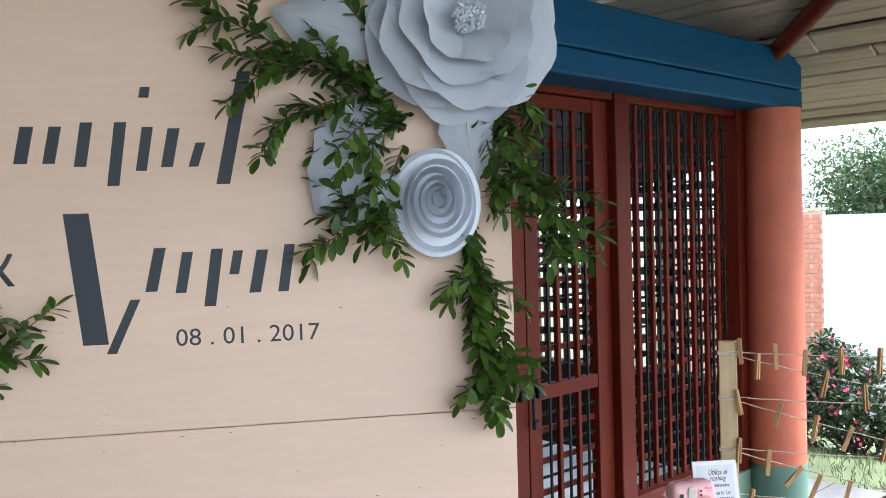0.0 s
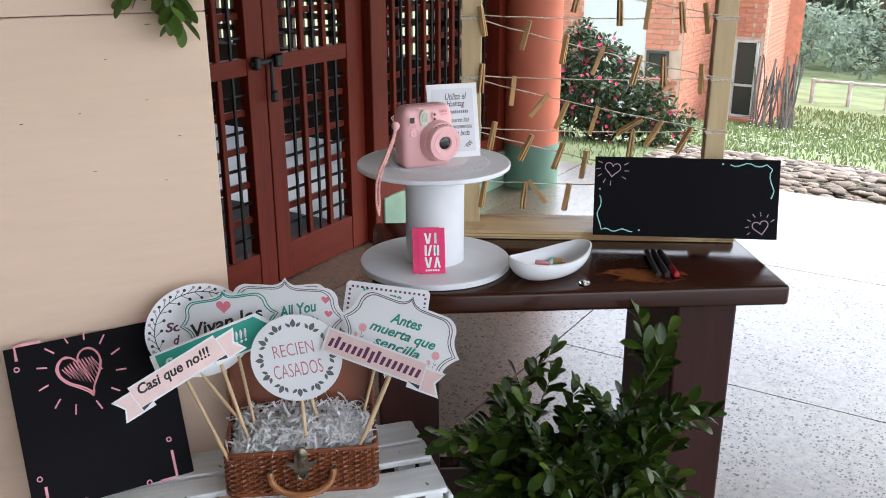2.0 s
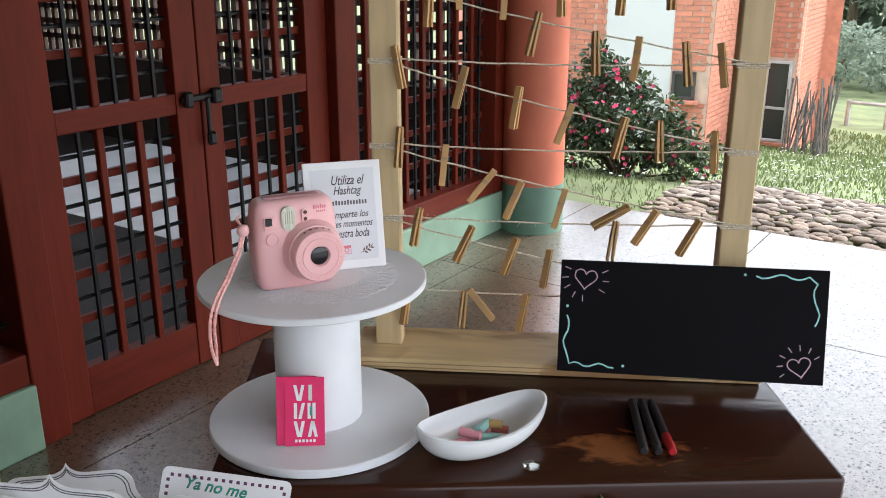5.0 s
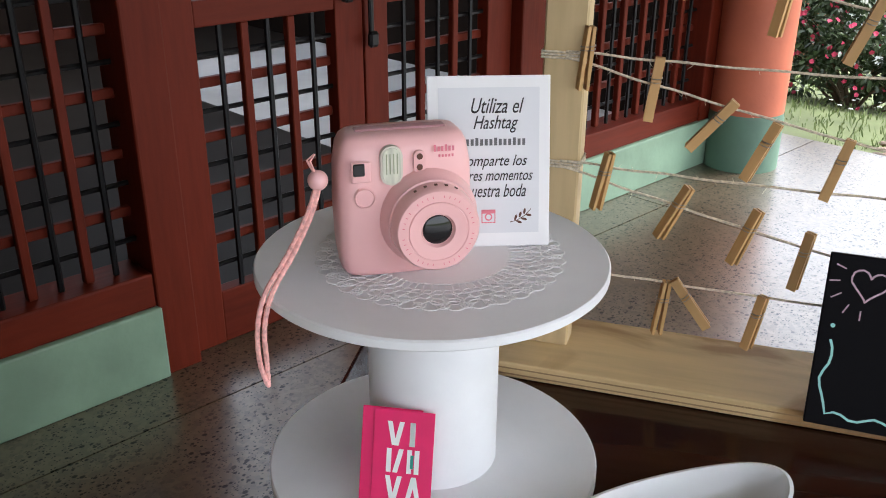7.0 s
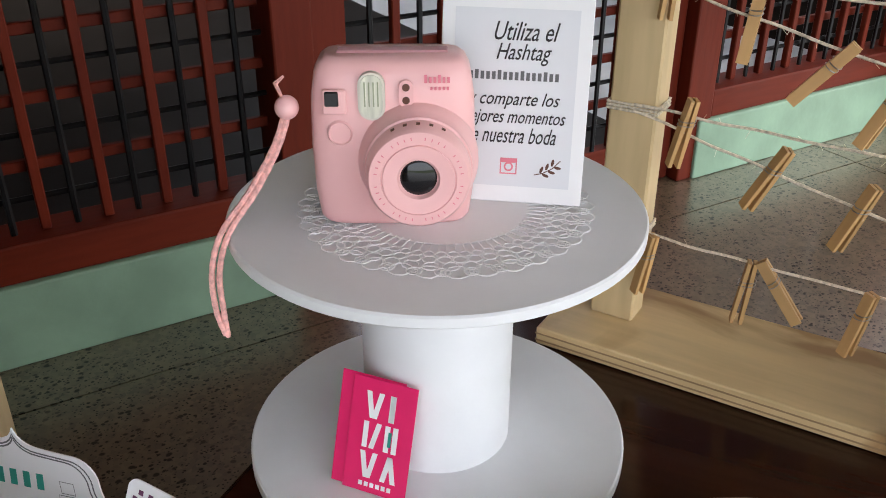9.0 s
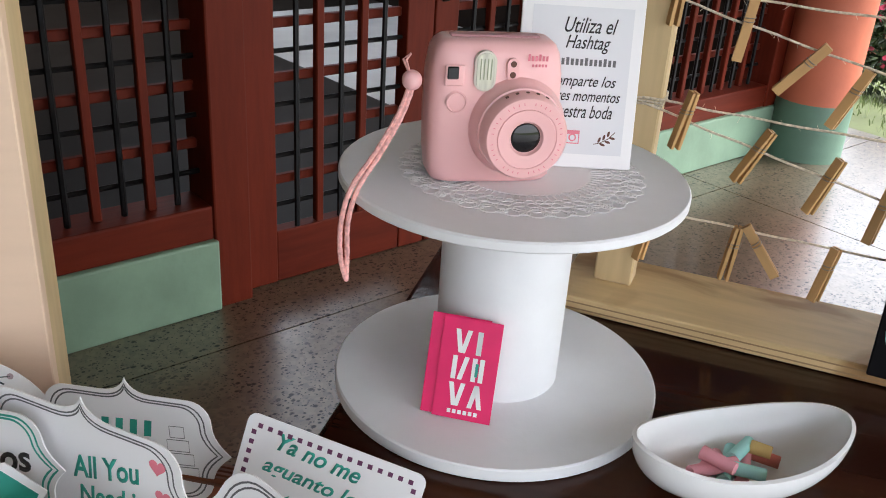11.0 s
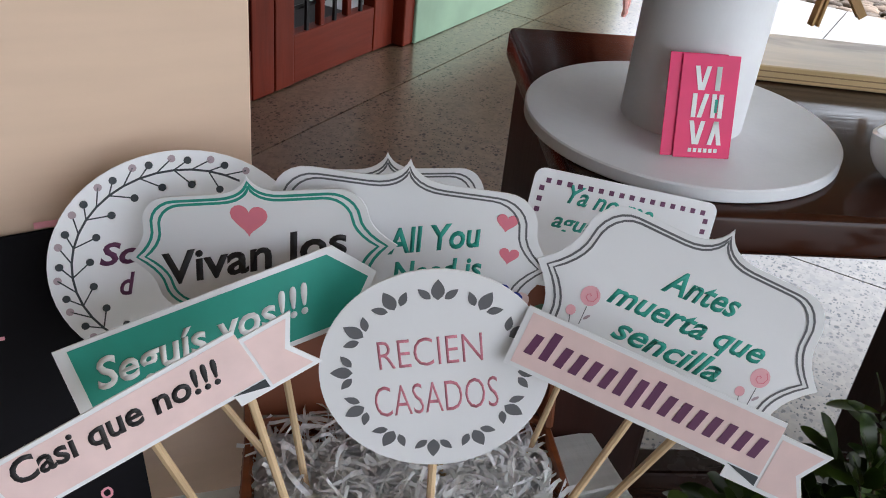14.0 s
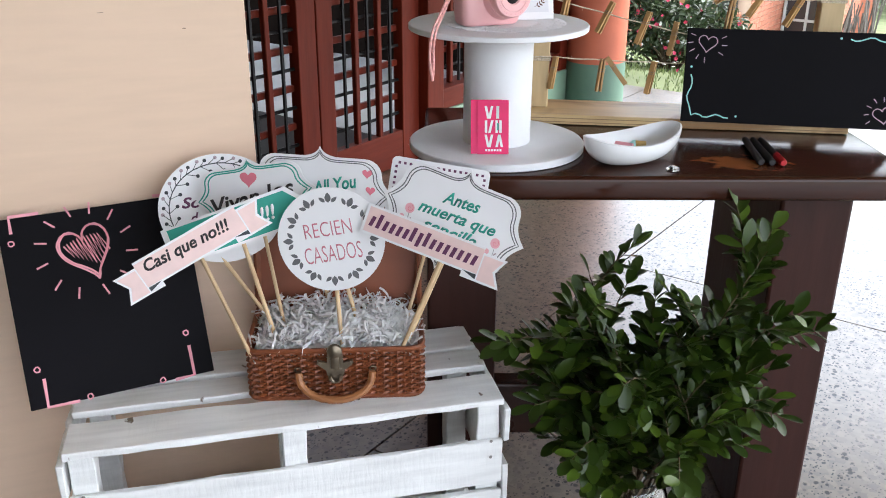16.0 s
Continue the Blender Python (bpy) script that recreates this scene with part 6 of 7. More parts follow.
# plaque with a heart
ol = turned(plaque(0.200, 0.118), 5, -0.004, -0.022)
t = prop((2.0670, 1.8838, 0.7558), ol, "white bracket-shaped sign with a teal double border and a heart", (-0.074, 0.075), (0.0, -0.07), -62.7, 4.1, -5.4, 1.0)
lines(t, "border", [scaled(ol, 0.925), scaled(ol, 0.86)], 0.0021, INK["ink_teal"], closed=True)
flat(t, "printed_heart", [turned(heart(0, 0, 0.027), -4, -0.010, 0.004)], INK["ink_rose"])
put_text(t, "Vivan los", -0.072, -0.0525, INK["ink_black"], turn=12.5, width=0.138, height=0.026, shear=0.28, bold=0.024)

# bracket plaque on the other side
ol = turned(plaque(0.220, 0.156), -16, -0.044, -0.018)
t = prop((2.2325, 1.5718, 0.7265), ol, "white bracket-shaped sign with teal lettering and two small roses", (0.088, 0.036), (-0.05, -0.07), -65, 15, 2.2, 1.045)
lines(t, "border", [scaled(ol, 0.93), scaled(ol, 0.885)], 0.0016, INK["ink_grey"], closed=True)
put_text(t, "Antes", -0.0625, 0.0055, INK["ink_teal"], turn=-12, width=0.056, height=0.0185, shear=0.3, bold=0.024)
put_text(t, "muerta que", -0.0985, -0.0145, INK["ink_teal"], turn=-13.5, width=0.118, height=0.0205, shear=0.3, bold=0.024)
put_text(t, "sencilla", -0.0895, -0.0346, INK["ink_teal"], turn=-15, width=0.083, height=0.018, shear=0.3, bold=0.024)
INK["ink_pink"] = material("ink_pink", (0.80, 0.42, 0.46), 0.65, vary=0.06, scale=40)
for x, z in ((-0.1085, -0.0075), (0.0205, -0.0455)):
    flat(t, "printed_rose", [oval(x, z, 0.0070, 0.0076, 16)], INK["ink_pink"])
    lines(t, "rose_swirl", [[(x + 0.0009 * k ** 0.9 * math.cos(k * 0.9), z + 0.0009 * k ** 0.9 * math.sin(k * 0.9)) for k in range(9)]], 0.0007, INK["ink_rose"], -0.0006)
    flat(t, "printed_bud", [oval(x - 0.0115, z - 0.0125, 0.0036, 0.0040, 12)], INK["ink_pink"])
    lines(t, "rose_stem", [[(x - 0.001, z - 0.008), (x - 0.004, z - 0.022)], [(x - 0.0115, z - 0.016), (x - 0.011, z - 0.022)]], 0.0006, INK["ink_grey"])
    flat(t, "printed_leaf", [turned(oval(0, 0, 0.0030, 0.0011, 10), 40, x + 0.0005, z - 0.0160)], INK["ink_dove"])

# teal arrow
ar = turned([(-0.098, 0.028), (-0.098, -0.028), (0.084, -0.029), (0.108, 0.0), (0.084, 0.029)], 8, -0.006, 0.005)
t = prop((2.0093, 1.8603, 0.7021), ar, "white-edged teal arrow sign with white lettering", (-0.080, 0.050), (0.0, -0.02), -36.5, 15, -6.2, 1.053)
flat(t, "teal_field", [scaled(ar, 0.93, 0.86)], INK["ink_teal"])
put_text(t, "Seguís vos!!!", -0.0855, -0.020, INK["ink_white"], turn=7, width=0.142, height=0.028, shear=0.25, bold=0.024, y=-0.0006)

# blush ribbons
t = prop((1.8998, 1.8404, 0.7109), banner(0.238, 0.046, 0.001, 0.002, 18.5), "blush ribbon sign with dark script lettering", (-0.112, 0.018), (0.010, -0.012), -37.7, 3.7, -7.7, 0.948)
banner_print(t, 0.238, 0.046, 0.001, 0.002, 18.5)
put_text(t, "Casi que no!!!", -0.066, -0.026, INK["ink_black"], turn=15.5, width=0.136, height=0.025, shear=0.25, bold=0.026, y=-0.0006)
t = prop((2.1185, 1.5809, 0.6694), banner(0.250, 0.043, -0.016, 0.042, -21, 1), "blush ribbon sign with a line of dark script", (0.080, 0.020), (0.012, 0.020), -69, 19.6, -6.1, 1.01)
banner_print(t, 0.250, 0.043, -0.016, 0.042, -21, 1)
bars(t, [(-0.084 + 0.0106 * k, -0.009 - 0.004 * (k == 7), 0.015 + 0.006 * (k in (1, 6, 7, 8)), 0.0058, 0.003) for k in range(16)], INK["ink_plum"], y=-0.0006, turn=-21, x=-0.016, z=0.042)

# round sign in front
t = prop((2.0726, 1.7359, 0.6925), oval(0, 0, 0.0795, 0.0795, 64), "round white sign with pink capitals and a leaf border", (0.012, 0.03), (0.004, -0.06), -55.7, 6, -0.4)
pet = []
for k in range(12):
    a = 30 * k + 93
    for side_, da, ln, wd in ((0.0046, -50, 0.0115, 0.0031), (0, 0, 0.0155, 0.0050), (-0.0046, 50, 0.0115, 0.0031)):
        half = [(wd * math.sin(math.pi * j / 6) ** 0.8 * (1.15 - 0.5 * j / 6), ln * j / 6) for j in range(7)]
        d = turned(half + [(-x, z) for x, z in half[5:0:-1]], da, side_, 0.0008 if da else 0)
        pet.append(turned([(x, z + 0.0565) for x, z in d], a - 90))
flat(t, "printed_leaf", pet, INK["ink_grey"], each=True)
INK["ink_mauve"] = material("ink_mauve", (0.52, 0.17, 0.22), 0.6, vary=0.25, scale=500)
put_text(t, "RECIEN", -0.0382, 0.0, INK["ink_mauve"], turn=9, width=0.071, height=0.0226, bold=-0.008)
put_text(t, "CASADOS", -0.0382, -0.0395, INK["ink_mauve"], turn=9, width=0.086, height=0.0255, bold=-0.008)

# ---- glass jar with leafy branches ----
jar_m = at(2.440, 1.378, 0.0)
jar = thing("branch_vase", jar_m, "glass jar of leafy green branches on the floor by the table", "vase")
bm = bmesh.new()
lathe(bm, [(0, 0.002), (0.062, 0.002), (0.068, 0.01), (0.070, 0.15), (0.060, 0.185), (0.050, 0.20), (0.054, 0.215), (0.051, 0.216), (0.047, 0.20), (0.057, 0.183), (0.067, 0.15), (0.065, 0.012), (0.06, 0.008), (0, 0.008)], 48)
part("jar", bm, M["glass"], jar, "clear glass jar", smooth=True)
bm = bmesh.new()
lathe(bm, [(0, 0.009), (0.0635, 0.009), (0.0645, 0.02), (0.0662, 0.13), (0, 0.13)], 40)
M["water"] = material("greenish_water", (0.78, 0.86, 0.78), 0.03, vary=0, rough_vary=0)
shader_of(M["water"])[1].inputs["Transmission Weight"].default_value = 1.0
shader_of(M["water"])[1].inputs["IOR"].default_value = 1.33
part("water", bm, M["water"], jar)
rng = random.Random(15)
u_, v_ = Vector((0.643, -0.766, 0)), Vector((0.766, 0.643, 0))
for sx, sz, sv in ((-0.15, 0.50, 0.02), (-0.14, 0.56, -0.03), (-0.105, 0.60, 0.02), (-0.17, 0.44, -0.04), (-0.08, 0.52, -0.06), (0.0, 0.575, 0.0), (0.01, 0.46, 0.03),
                   (-0.03, 0.48, -0.08), (0.05, 0.43, 0.04), (0.07, 0.46, -0.08), (0.115, 0.47, -0.02), (0.165, 0.59, 0.0), (0.165, 0.65, -0.02), (0.185, 0.615, 0.02),
                   (0.19, 0.53, -0.03), (0.15, 0.47, -0.07), (0.09, 0.40, -0.10), (0.03, 0.36, -0.11), (-0.05, 0.38, -0.10), (-0.11, 0.38, -0.08), (0.20, 0.44, -0.02),
                   (-0.13, 0.34, -0.03), (-0.175, 0.50, 0.0), (-0.18, 0.40, 0.02), (-0.13, 0.575, -0.02), (-0.165, 0.33, -0.03), (0.00, 0.42, -0.04), (0.11, 0.36, -0.03), (-0.06, 0.44, 0.04)):
    e = u_ * sx + v_ * (sv - 0.02) + Vector((0, 0, sz))
    a = Vector((rng.uniform(-0.02, 0.02), rng.uniform(-0.02, 0.02), 0.06))
    mid = a.lerp(e, 0.5) + Vector((0, 0, 0.08)) - (u_ * sx) * 0.18
    pts = curve(a, mid, e, 10)
    s = bmesh.new()
    tube(s, pts[:5], 0.0028, 5)
    part("bare_stem", s, M["bark"], jar)
    sprig(jar, pts[4:], rng, 0.041, 0.0128, 0.44, M["leaf"], twigs=4)

# ---- outside: brick house, garden, trees ----
EYE0 = Vector((0.917, 0.771, 0))


def far_point(deg, d):
    return EYE0 + Vector((math.cos(radians(deg)) * d, math.sin(radians(deg)) * d, 0))


house = thing("brick_house", at(0, 0, 0), "flat-roofed orange brick house with a white rendered bay", "house")
A0, A1, A2, A3 = far_point(30.0, 14.3), far_point(23.15, 13.9), far_point(19.34, 13.7), far_point(17.18, 13.6)
B0, B1, B2 = far_point(15.44, 15.2), far_point(12.59, 15.0), far_point(11.4, 17.0)
BASE, ROOF = -2.3, 1.73


def wall_between(name, p, q, z0, z1, mat, thick=0.25):
    b = bmesh.new()
    d = (q - p)
    n = Vector((-d.y, d.x, 0)).normalized()
    if n.dot(p - EYE0) < 0:
        n = -n
    vs = [p, q, q + n * thick, p + n * thick]
    lo = [b.verts.new((v.x, v.y, z0)) for v in vs]
    hi = [b.verts.new((v.x, v.y, z1)) for v in vs]
    b.faces.new(lo)
    b.faces.new(hi)
    for k in range(4):
        b.faces.new((lo[k], lo[(k + 1) % 4], hi[(k + 1) % 4], hi[k]))
    bmesh.ops.recalc_face_normals(b, faces=b.faces)
    return part(name, b, mat, house)


wall_between("white_bay", A1, A2, BASE, ROOF - 0.06, M["plaster"], 0.5)
faces = [wall_between("wall", A0, A1, BASE, ROOF, M["mortar"]), wall_between("wall", A2, A3, BASE, ROOF, M["mortar"], 0.05), wall_between("wall", A3, B0, BASE, ROOF, M["mortar"], 0.05),
         wall_between("wall", B0, B1, BASE, ROOF + 0.02, M["mortar"]), wall_between("wall", B1, B2, BASE, ROOF - 0.25, M["mortar"], 0.05)]
b = bmesh.new()
for p, q in ((A0, A1), (A2, A3), (A3, B0), (B0, B1)):
    d = (q - p).normalized()
    m = Matrix.Translation((p + q) / 2 + Vector((0, 0, ROOF + 0.03))) @ Matrix.Rotation(math.atan2(d.y, d.x), 4, "Z")
    rbox(b, (0, 0.12, 0.0), ((q - p).length + 0.02, 0.30, 0.04), 0.005, 1, m)
part("coping", b, M["mortar"], house)
bm = bmesh.new()
poly = [A0, A1, A2, A3, B0, B1, B2, B2 + Vector((6, 2, 0)), A0 + Vector((5, 4, 0))]
bm.faces.new([bm.verts.new((p.x, p.y, ROOF - 0.12)) for p in poly])
part("roof", bm, M["mortar"], house)
for p, q in ((B2, B2 + Vector((6, 2, 0))), (A0, A0 + Vector((5, 4, 0)))):
    wall_between("wall", p, q, BASE, ROOF - 0.25, M["brick"])

# windows
M["pane"] = material("dark_window_glass", (0.03, 0.032, 0.034), 0.15, vary=0, rough_vary=0, spec=0.5)
M["frame_grey"] = material("grey_window_frame", (0.45, 0.46, 0.46), 0.5)
HOLES = []
M["frame_dark"] = material("dark_window_frame", (0.06, 0.055, 0.05), 0.5)


def house_window(p, q, s0, s1, z0, z1, mull=0):
    d = (q - p).normalized()
    a = p + d * s0
    n = Vector((-d.y, d.x, 0))
    if n.dot(p - EYE0) < 0:
        n = -n
    m = Matrix((( d.x, n.x, 0, a.x), (d.y, n.y, 0, a.y), (0, 0, 1, z0), (0, 0, 0, 1)))
    w, h = s1 - s0, z1 - z0
    win = new("window")
    win.parent = house
    win.matrix_world = m
    tagged(win, "dark window in a grey frame" if mull else "small dark window with a brick sill")
    b = bmesh.new()
    rbox(b, (w / 2, -0.004, h / 2), (w, 0.01, h))
    part("pane", b, M["pane"], win)
    b = bmesh.new()
    for c, s in (((w / 2, -0.02, 0.02), (w, 0.05, 0.04)), ((w / 2, -0.02, h - 0.02), (w, 0.05, 0.04)), ((0.02, -0.02, h / 2), (0.04, 0.05, h)), ((w - 0.02, -0.02, h / 2), (0.04, 0.05, h))):
        rbox(b, c, s, 0.004)
    if mull:
        rbox(b, (w / 2, -0.02, h * 0.42), (w, 0.04, 0.035))
        rbox(b, (w * 0.5, -0.02, h / 2), (0.035, 0.04, h))
    part("frame", b, M["frame_grey"] if mull else M["frame_dark"], win)
    b = bmesh.new()
    rbox(b, (w / 2, -0.05, -0.03), (w + 0.12, 0.14, 0.05), 0.006)
    part("sill", b, M["brick"], win)
    HOLES.append((p, d, s0, s1, z0, z1))


house_window(A2, A3, 0.03, 0.35, -0.58, -0.20)
L2 = (B1 - B0).length
house_window(B0, B1, 0.03, L2 - 0.05, -1.36, -0.16, 1)

# bricks, laid in courses; the ones on the two nearest faces are parts
brick_mesh = {}


def brick_data(w):
    if w not in brick_mesh:
        b = bmesh.new()
        rbox(b, (0, -0.004, 0), (w, 0.018, 0.060), 0.002)
        d = bpy.data.meshes.new("brick")
        b.to_mesh(d)
        b.free()
        d.materials.append(M["brick"])
        brick_mesh[w] = d
    return brick_mesh[w]


rest = bmesh.new()
count = 0
for wall, p, q in ((faces[1], A2, A3), (faces[2], A3, B0), (faces[0], A0, A1), (faces[3], B0, B1), (faces[4], B1, B2)):
    d = (q - p).normalized()
    L = (q - p).length
    ang = math.atan2(d.y, d.x)
    n = Vector((-d.y, d.x, 0))
    if n.dot(p - EYE0) < 0:
        n = -n
        flip = math.pi
    else:
        flip = 0.0
    z, course = -1.95, 0
    while z < ROOF - (0.27 if wall is faces[4] else 0.04):
        s = 0.0 if course % 2 else -0.12
        while s < L - 0.03:
            a0, a1 = max(s, 0), min(s + 0.23, L)
            if a1 - a0 > 0.05:
                w = 0.228 if a1 - a0 > 0.2 else 0.105
                c = p + d * ((a0 + a1) / 2)
                hid = any((hp - p).length < 1e-6 and a1 > h0 - 0.03 and a0 < h1 + 0.03 and hz0 - 0.07 < z < hz1 + 0.04 for hp, hd, h0, h1, hz0, hz1 in HOLES)
                if not hid:
                    m = Matrix.Translation((c.x, c.y, z)) @ Matrix.Rotation(ang + flip, 4, "Z")
                    if count < 300 and wall in (faces[1],):
                        o = new("brick", brick_data(w))
                        o.parent = wall
                        o.matrix_world = m
                        count += 1
                    else:
                        rbox(rest, (0, -0.004, 0), (min(w, a1 - a0), 0.018, 0.060), 0, 1, m)
            s += 0.24
        z += 0.072
        course += 1
br = part("brickwork", rest, M["brick"], house)
br["kind"] = "stuff"

# bundle of sticks by the house
M["grey_stick"] = material("weathered_stick", (0.13, 0.115, 0.10), 0.85, vary=0.3, scale=15, random_tone=0.3)
bundle = thing("stick_bundle", at(0, 0, 0), "bundle of grey sticks leaning on the brick house", "sticks")
rng = random.Random(3)
foot = far_point(11.75, 14.4)
for k in range(40):
    b = bmesh.new()
    o = Vector((rng.uniform(-0.2, 0.2), rng.uniform(-0.35, 0.3), 0))
    p = foot + o + Vector((0, 0, -1.55))
    e = foot + o * 0.7 + Vector((0.25, rng.uniform(-0.18, 0.22), rng.uniform(-0.85, -0.30)))
    tube(b, [p, p.lerp(e, 0.5) + Vector((rng.uniform(-0.03, 0.03), rng.uniform(-0.03, 0.03), 0)), e], rng.uniform(0.008, 0.016), 5)
    part("stick", b, M["grey_stick"], bundle)

# stone bed along the veranda
bed = thing("stone_bed", at(0, 0, 0), "bed of flat grey-brown river stones along the veranda edge", "stones", kind="structure")
M["stone"] = material("river_stone", (0.20, 0.15, 0.11), 0.75, vary=0.25, scale=9, bump=0.4, random_tone=0.6)
M["stone_rest"] = material("river_stone_rest", (0.22, 0.18, 0.15), 0.75, vary=0.4, scale=14, bump=0.4)
nt, b_ = shader_of(M["stone_rest"])
gi = nt.nodes.new("ShaderNodeNewGeometry")
nt.links.new(ramp(nt, gi.outputs["Random Per Island"], [(0.0, (0.07, 0.05, 0.04)), (0.5, (0.20, 0.15, 0.11)), (1.0, (0.36, 0.30, 0.24))]), b_.inputs["Base Color"])
shapes = []
for k in range(7):
    b = bmesh.new()
    bmesh.ops.create_icosphere(b, subdivisions=2, radius=1.0)
    for v in b.verts:
        v.co *= 1 + 0.22 * noise.noise(v.co * 1.4 + Vector((k * 7, 0, 0)))
        v.co.z = max(v.co.z, -0.6) * (0.8 if v.co.z > 0.3 else 1)
    d = bpy.data.meshes.new("stone")
    b.to_mesh(d)
    b.free()
    d.materials.append(M["stone"])
    d.polygons.foreach_set("use_smooth", [True] * len(d.polygons))
    shapes.append(d)
rng = random.Random(19)
near, rest = 0, bmesh.new()
for i in range(36):
    for j in range(58):
        x = EDGE + 0.06 + i * 0.052 + rng.uniform(-0.018, 0.018)
        y = 2.78 - j * 0.088 + rng.uniform(-0.028, 0.028) + (0.044 if i % 2 else 0)
        if y > 2.80 + 0.10 * (x - EDGE) or y < -2.4:
            continue
        s = rng.uniform(0.5, 1.05)
        z = (-0.085 if x < EDGE + 0.9 else height(x, y) + 0.012) + rng.uniform(-0.012, 0.014)
        m = at(x, y, z, rng.uniform(55, 125)) @ Matrix.Rotation(rng.uniform(-0.25, 0.25), 4, "X") @ Matrix.Diagonal((0.058 * s, 0.036 * s, 0.022 * s, 1))
        if 0.6 < y and near < 300:
            o = new("stone", rng.choice(shapes))
            o.parent = bed
            o.matrix_world = m
            near += 1
        else:
            t = bmesh.new()
            t.from_mesh(rng.choice(shapes[:3]))
            join(rest, t, m)
st = part("stones_beyond", rest, M["stone_rest"], bed, smooth=True)
st["kind"] = "stuff"

# grass
lv = Leaves()
rng = random.Random(6)
for k in range(26000):
    x = EDGE + 0.05 + 13 * rng.random() ** 1.7
    y = rng.uniform(-3.5, 4.6)
    if x < EDGE + 1.85 and y < 2.78 + 0.10 * (x - EDGE):
        continue
    if x < EDGE + 0.95 * (y - 2.78):
        continue
    h = rng.uniform(0.025, 0.070) * (1 + (x - EDGE) * 0.05)
    d = Vector((rng.uniform(-0.6, 0.6), rng.uniform(-0.6, 0.6), 1))
    lv.add(Vector((x, y, height(x, y) - 0.01)), d, Vector((rng.uniform(-1, 1), rng.uniform(-1, 1), 0.2)), h, 0.008 + 0.0016 * (x - EDGE), 0.1)
M["blade"] = leaf_material("grass_blade", (0.13, 0.175, 0.065), (0.24, 0.29, 0.12))
g = lv.mesh("grass", M["blade"])
tagged(g, "short green grass growing past the veranda edge", "grass", kind="stuff")
fl = Leaves()
for k in range(600):
    x, y = EDGE + 0.8 + 9 * rng.random(), rng.uniform(-3, 4)
    p = Vector((x, y, height(x, y) + 0.07))
    for a in (0, 2.1, 4.2):
        fl.add(p, Vector((math.cos(a), math.sin(a), 0.4)), Vector((0, 0, 1)), 0.015, 0.014)
M["daisy"] = material("white_flower", (0.8, 0.8, 0.76), 0.7)
tagged(fl.mesh("meadow_flowers", M["daisy"]), "tiny white flowers scattered in the grass", "flowers", kind="stuff")


def crown(lv, c, rx, rz, n, size, rng, gaps=0.25):
    """Leaf clumps spread through an uneven crown, thicker near its skin."""
    c = Vector(c)
    seeds = []
    for k in range(max(10, n // 45)):
        d = Vector((rng.gauss(0, 1), rng.gauss(0, 1), rng.gauss(0, 0.9))).normalized()
        rr_ = rng.uniform(0.45, 1.0)
        seeds.append((c + Vector((d.x * rx * rr_, d.y * rx * rr_, d.z * rz * rr_)), rng.uniform(0.14, 0.30) * rx))
    for k in range(n):
        p0, r0 = rng.choice(seeds)
        d = Vector((rng.gauss(0, 1), rng.gauss(0, 1), rng.gauss(0, 1))).normalized()
        p = p0 + d * (r0 * rng.uniform(0.5, 1.0))
        lv.add(p, d + Vector((rng.uniform(-0.6, 0.6), rng.uniform(-0.6, 0.6), rng.uniform(-0.6, 0.3))), Vector((rng.uniform(-1, 1), rng.uniform(-1, 1), 1)), size * rng.uniform(0.7, 1.3), size * 0.55, 0.15)
    return seeds


# flowering bush beside the column
bush = thing("flowering_bush", at(7.90, 3.50, -0.30) @ Matrix.Scale(1.05, 4), "dense dark green bush dotted with pink-red flowers", "bush")
rng = random.Random(40)
lv = Leaves()
seeds = crown(lv, (0, 0.10, 0.50), 0.44, 0.40, 3200, 0.052, rng)
seeds += crown(lv, (0.10, -0.36, 0.26), 0.30, 0.24, 1400, 0.050, rng)
seeds += crown(lv, (0.05, 0.42, 0.42), 0.36, 0.34, 1300, 0.050, rng)
seeds += crown(lv, (0.0, 0.10, 0.78), 0.24, 0.22, 500, 0.048, rng)
M["bush_leaf"] = leaf_material("bush_leaf", (0.028, 0.050, 0.022), (0.11, 0.15, 0.065))
lv.mesh("foliage", M["bush_leaf"], bush)
b = bmesh.new()
for p, r in seeds[::6]:
    tube(b, [(0, 0, 0), (p.x * 0.4, p.y * 0.4, p.z * 0.55), p], [0.012, 0.008, 0.003], 5)
part("stem", b, M["bark"], bush)
fl = Leaves()
for k in range(190):
    p0, r0 = rng.choice(seeds)
    d = Vector((rng.gauss(-0.9, 0.6), rng.gauss(-0.4, 0.6), rng.gauss(0.3, 0.6))).normalized()
    p = p0 + d * r0 * 1.05
    for a in range(5):
        o = d.orthogonal()
        o.rotate(Matrix.Rotation(a * 1.257, 3, d))
        fl.add(p, o + d * 0.5, d, 0.017, 0.016, 0.1)
bl = fl.mesh("blossom", M["petal"], bush, "pink-red flowers")
bl["kind"] = "stuff"


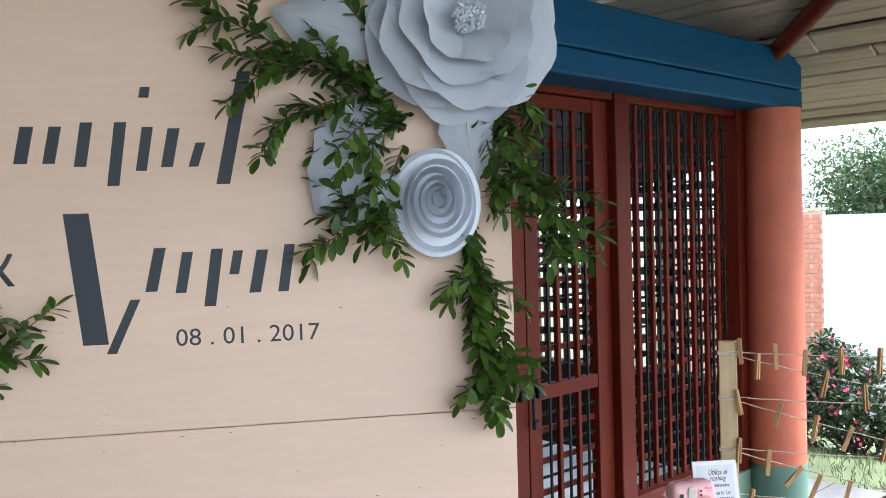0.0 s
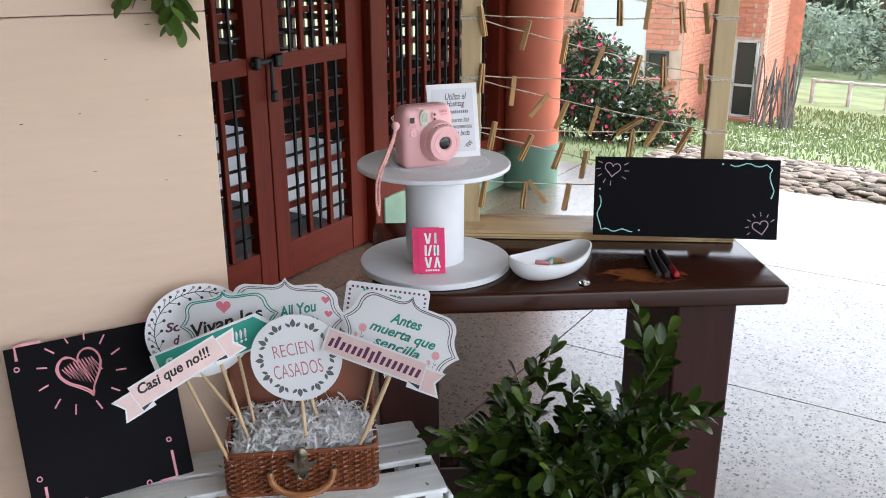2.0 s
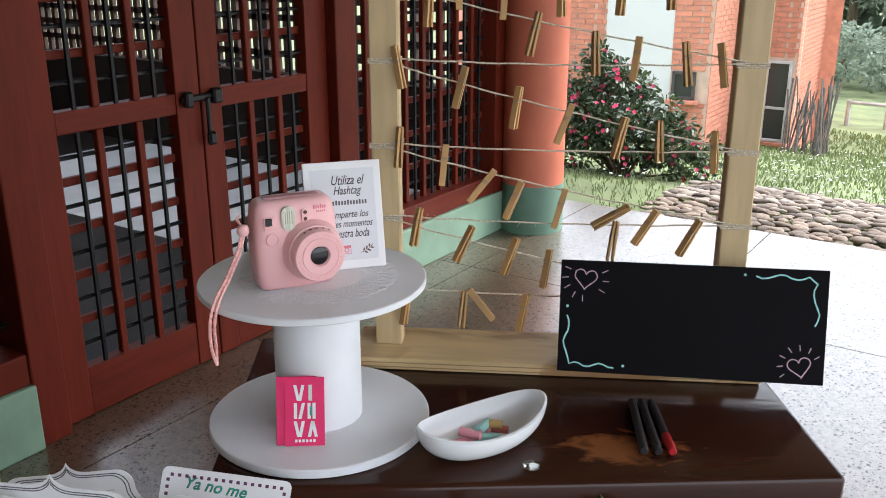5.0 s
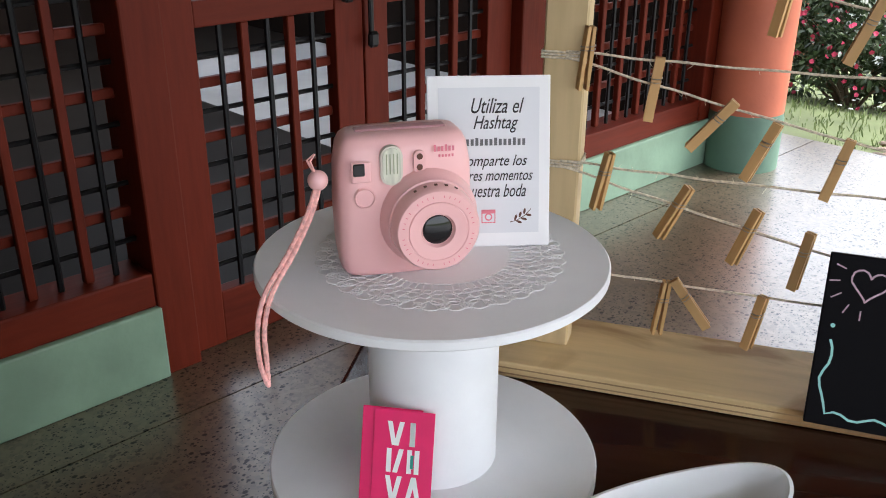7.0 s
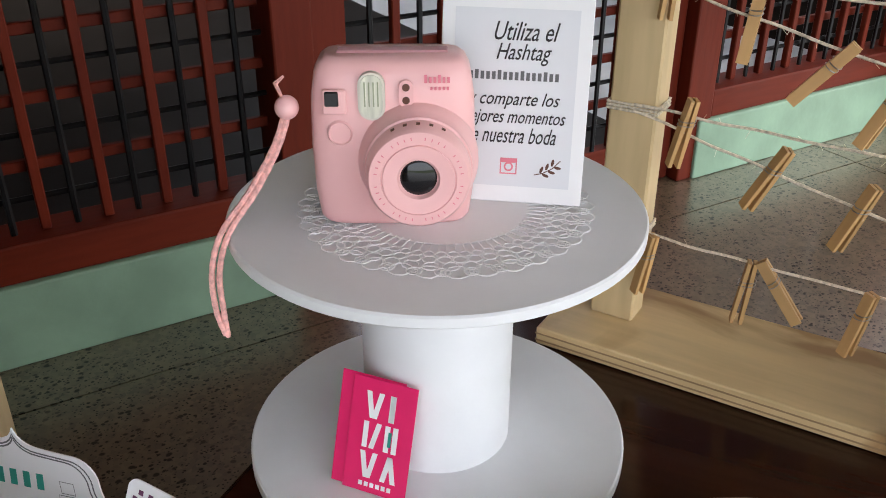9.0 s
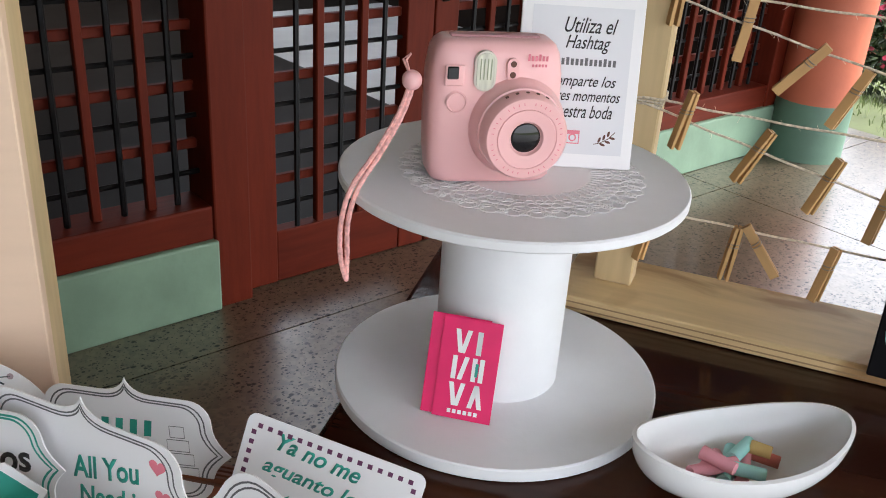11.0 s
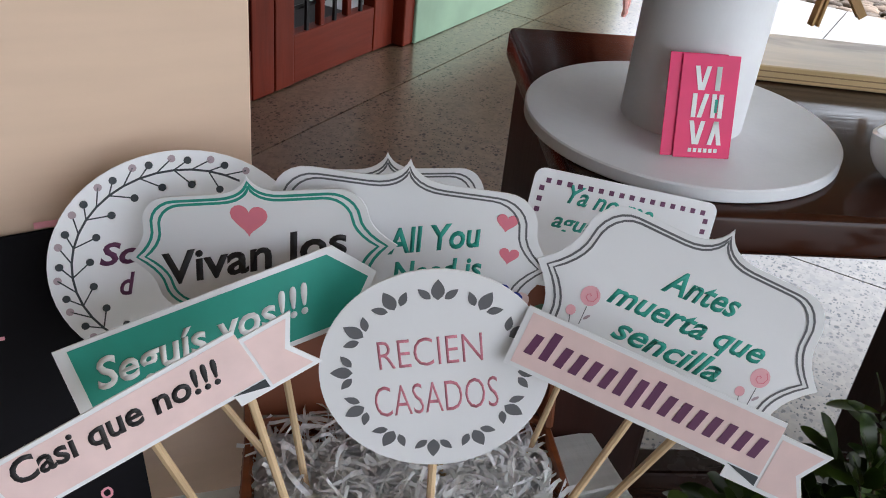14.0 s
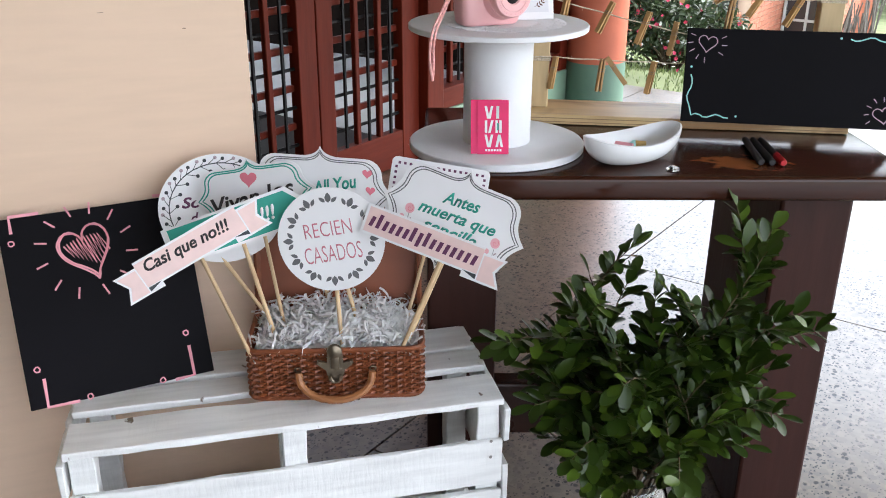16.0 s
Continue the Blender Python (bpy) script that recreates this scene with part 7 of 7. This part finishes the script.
def tree(x, y, z, h, r, n, size, label, seed, mat, trunk=0.16):
    t = thing("tree", at(x, y, z), label, "tree", "trees behind the house")
    rng = random.Random(seed)
    lv = Leaves()
    seeds = crown(lv, (0, 0, h * 0.66), r, h * 0.36, n, size, rng)
    lv.mesh("crown", mat, t)
    b = bmesh.new()
    tube(b, [(0, 0, -0.3), (0.05, 0.02, h * 0.3), (0, 0, h * 0.6)], [trunk, trunk * 0.8, trunk * 0.4], 9)
    for p, q in seeds[:14]:
        tube(b, [(0.02, 0, h * 0.32), (p.x * 0.45, p.y * 0.45, h * 0.42 + (p.z - h * 0.42) * 0.4), p], [trunk * 0.4, trunk * 0.25, trunk * 0.08], 6)
    part("trunk", b, M["bark"], t, smooth=True)
    return t


for k, (deg, d, h, r, n) in enumerate(((20.6, 26.5, 6.6, 1.75, 9000), (17.9, 26, 6.5, 1.55, 8000), (13.2, 34, 5.6, 1.5, 3000))):
    p = far_point(deg, d)
    tree(p.x, p.y, height(p.x, p.y) - 0.2, h, r, n, 0.13, "broad leafy green tree rising behind the brick house", 50 + k, M["leaf_tree"])
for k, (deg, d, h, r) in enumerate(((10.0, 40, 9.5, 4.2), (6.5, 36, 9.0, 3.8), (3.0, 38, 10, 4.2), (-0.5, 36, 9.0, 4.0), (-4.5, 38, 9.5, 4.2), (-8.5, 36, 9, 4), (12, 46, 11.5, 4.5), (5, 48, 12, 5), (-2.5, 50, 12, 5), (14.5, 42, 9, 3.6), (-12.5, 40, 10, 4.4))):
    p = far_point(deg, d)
    tree(p.x, p.y, height(p.x, p.y) - 0.3, h, r, 4200, 0.25, "green tree past the meadow, haze put into its leaf colour", 80 + k, M["leaf_hazed"], 0.22)
rng = random.Random(91)
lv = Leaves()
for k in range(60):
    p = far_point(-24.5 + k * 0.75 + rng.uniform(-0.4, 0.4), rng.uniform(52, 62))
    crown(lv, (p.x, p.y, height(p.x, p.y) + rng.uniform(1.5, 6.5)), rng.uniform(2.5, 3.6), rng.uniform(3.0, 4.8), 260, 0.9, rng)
tagged(lv.mesh("far_woods", M["leaf_hazed"]), "green woods closing the view beyond the meadow, haze put into the leaf colour", "woods", kind="stuff")
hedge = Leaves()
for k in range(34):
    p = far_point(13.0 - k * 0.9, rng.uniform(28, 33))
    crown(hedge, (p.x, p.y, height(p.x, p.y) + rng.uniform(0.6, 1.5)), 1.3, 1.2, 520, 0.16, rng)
tagged(hedge.mesh("far_hedge", M["leaf_hazed"]), "low scrub along the far side of the meadow", "scrub", kind="stuff")

# white rail fence in the meadow
fence = thing("rail_fence", at(0, 0, 0), "low pale wooden rail fence in the meadow", "fence")
M["pale_rail"] = material("pale_weathered_rail", (0.42, 0.40, 0.37), 0.8, vary=0.3, scale=3)
for k in range(8):
    p = far_point(9.6 - 2.0 * k, 20)
    q = far_point(9.6 - 2.0 * (k + 1), 20)
    zp, zq = height(p.x, p.y), height(q.x, q.y)
    b = bmesh.new()
    tube(b, [(p.x, p.y, zp - 0.1), (p.x, p.y, zp + 0.5)], 0.045, 6)
    part("post", b, M["pale_rail"], fence)
    b = bmesh.new()
    tube(b, [(p.x, p.y, zp + 0.46), (q.x, q.y, zq + 0.46)], 0.04, 6)
    part("rail", b, M["pale_rail"], fence)
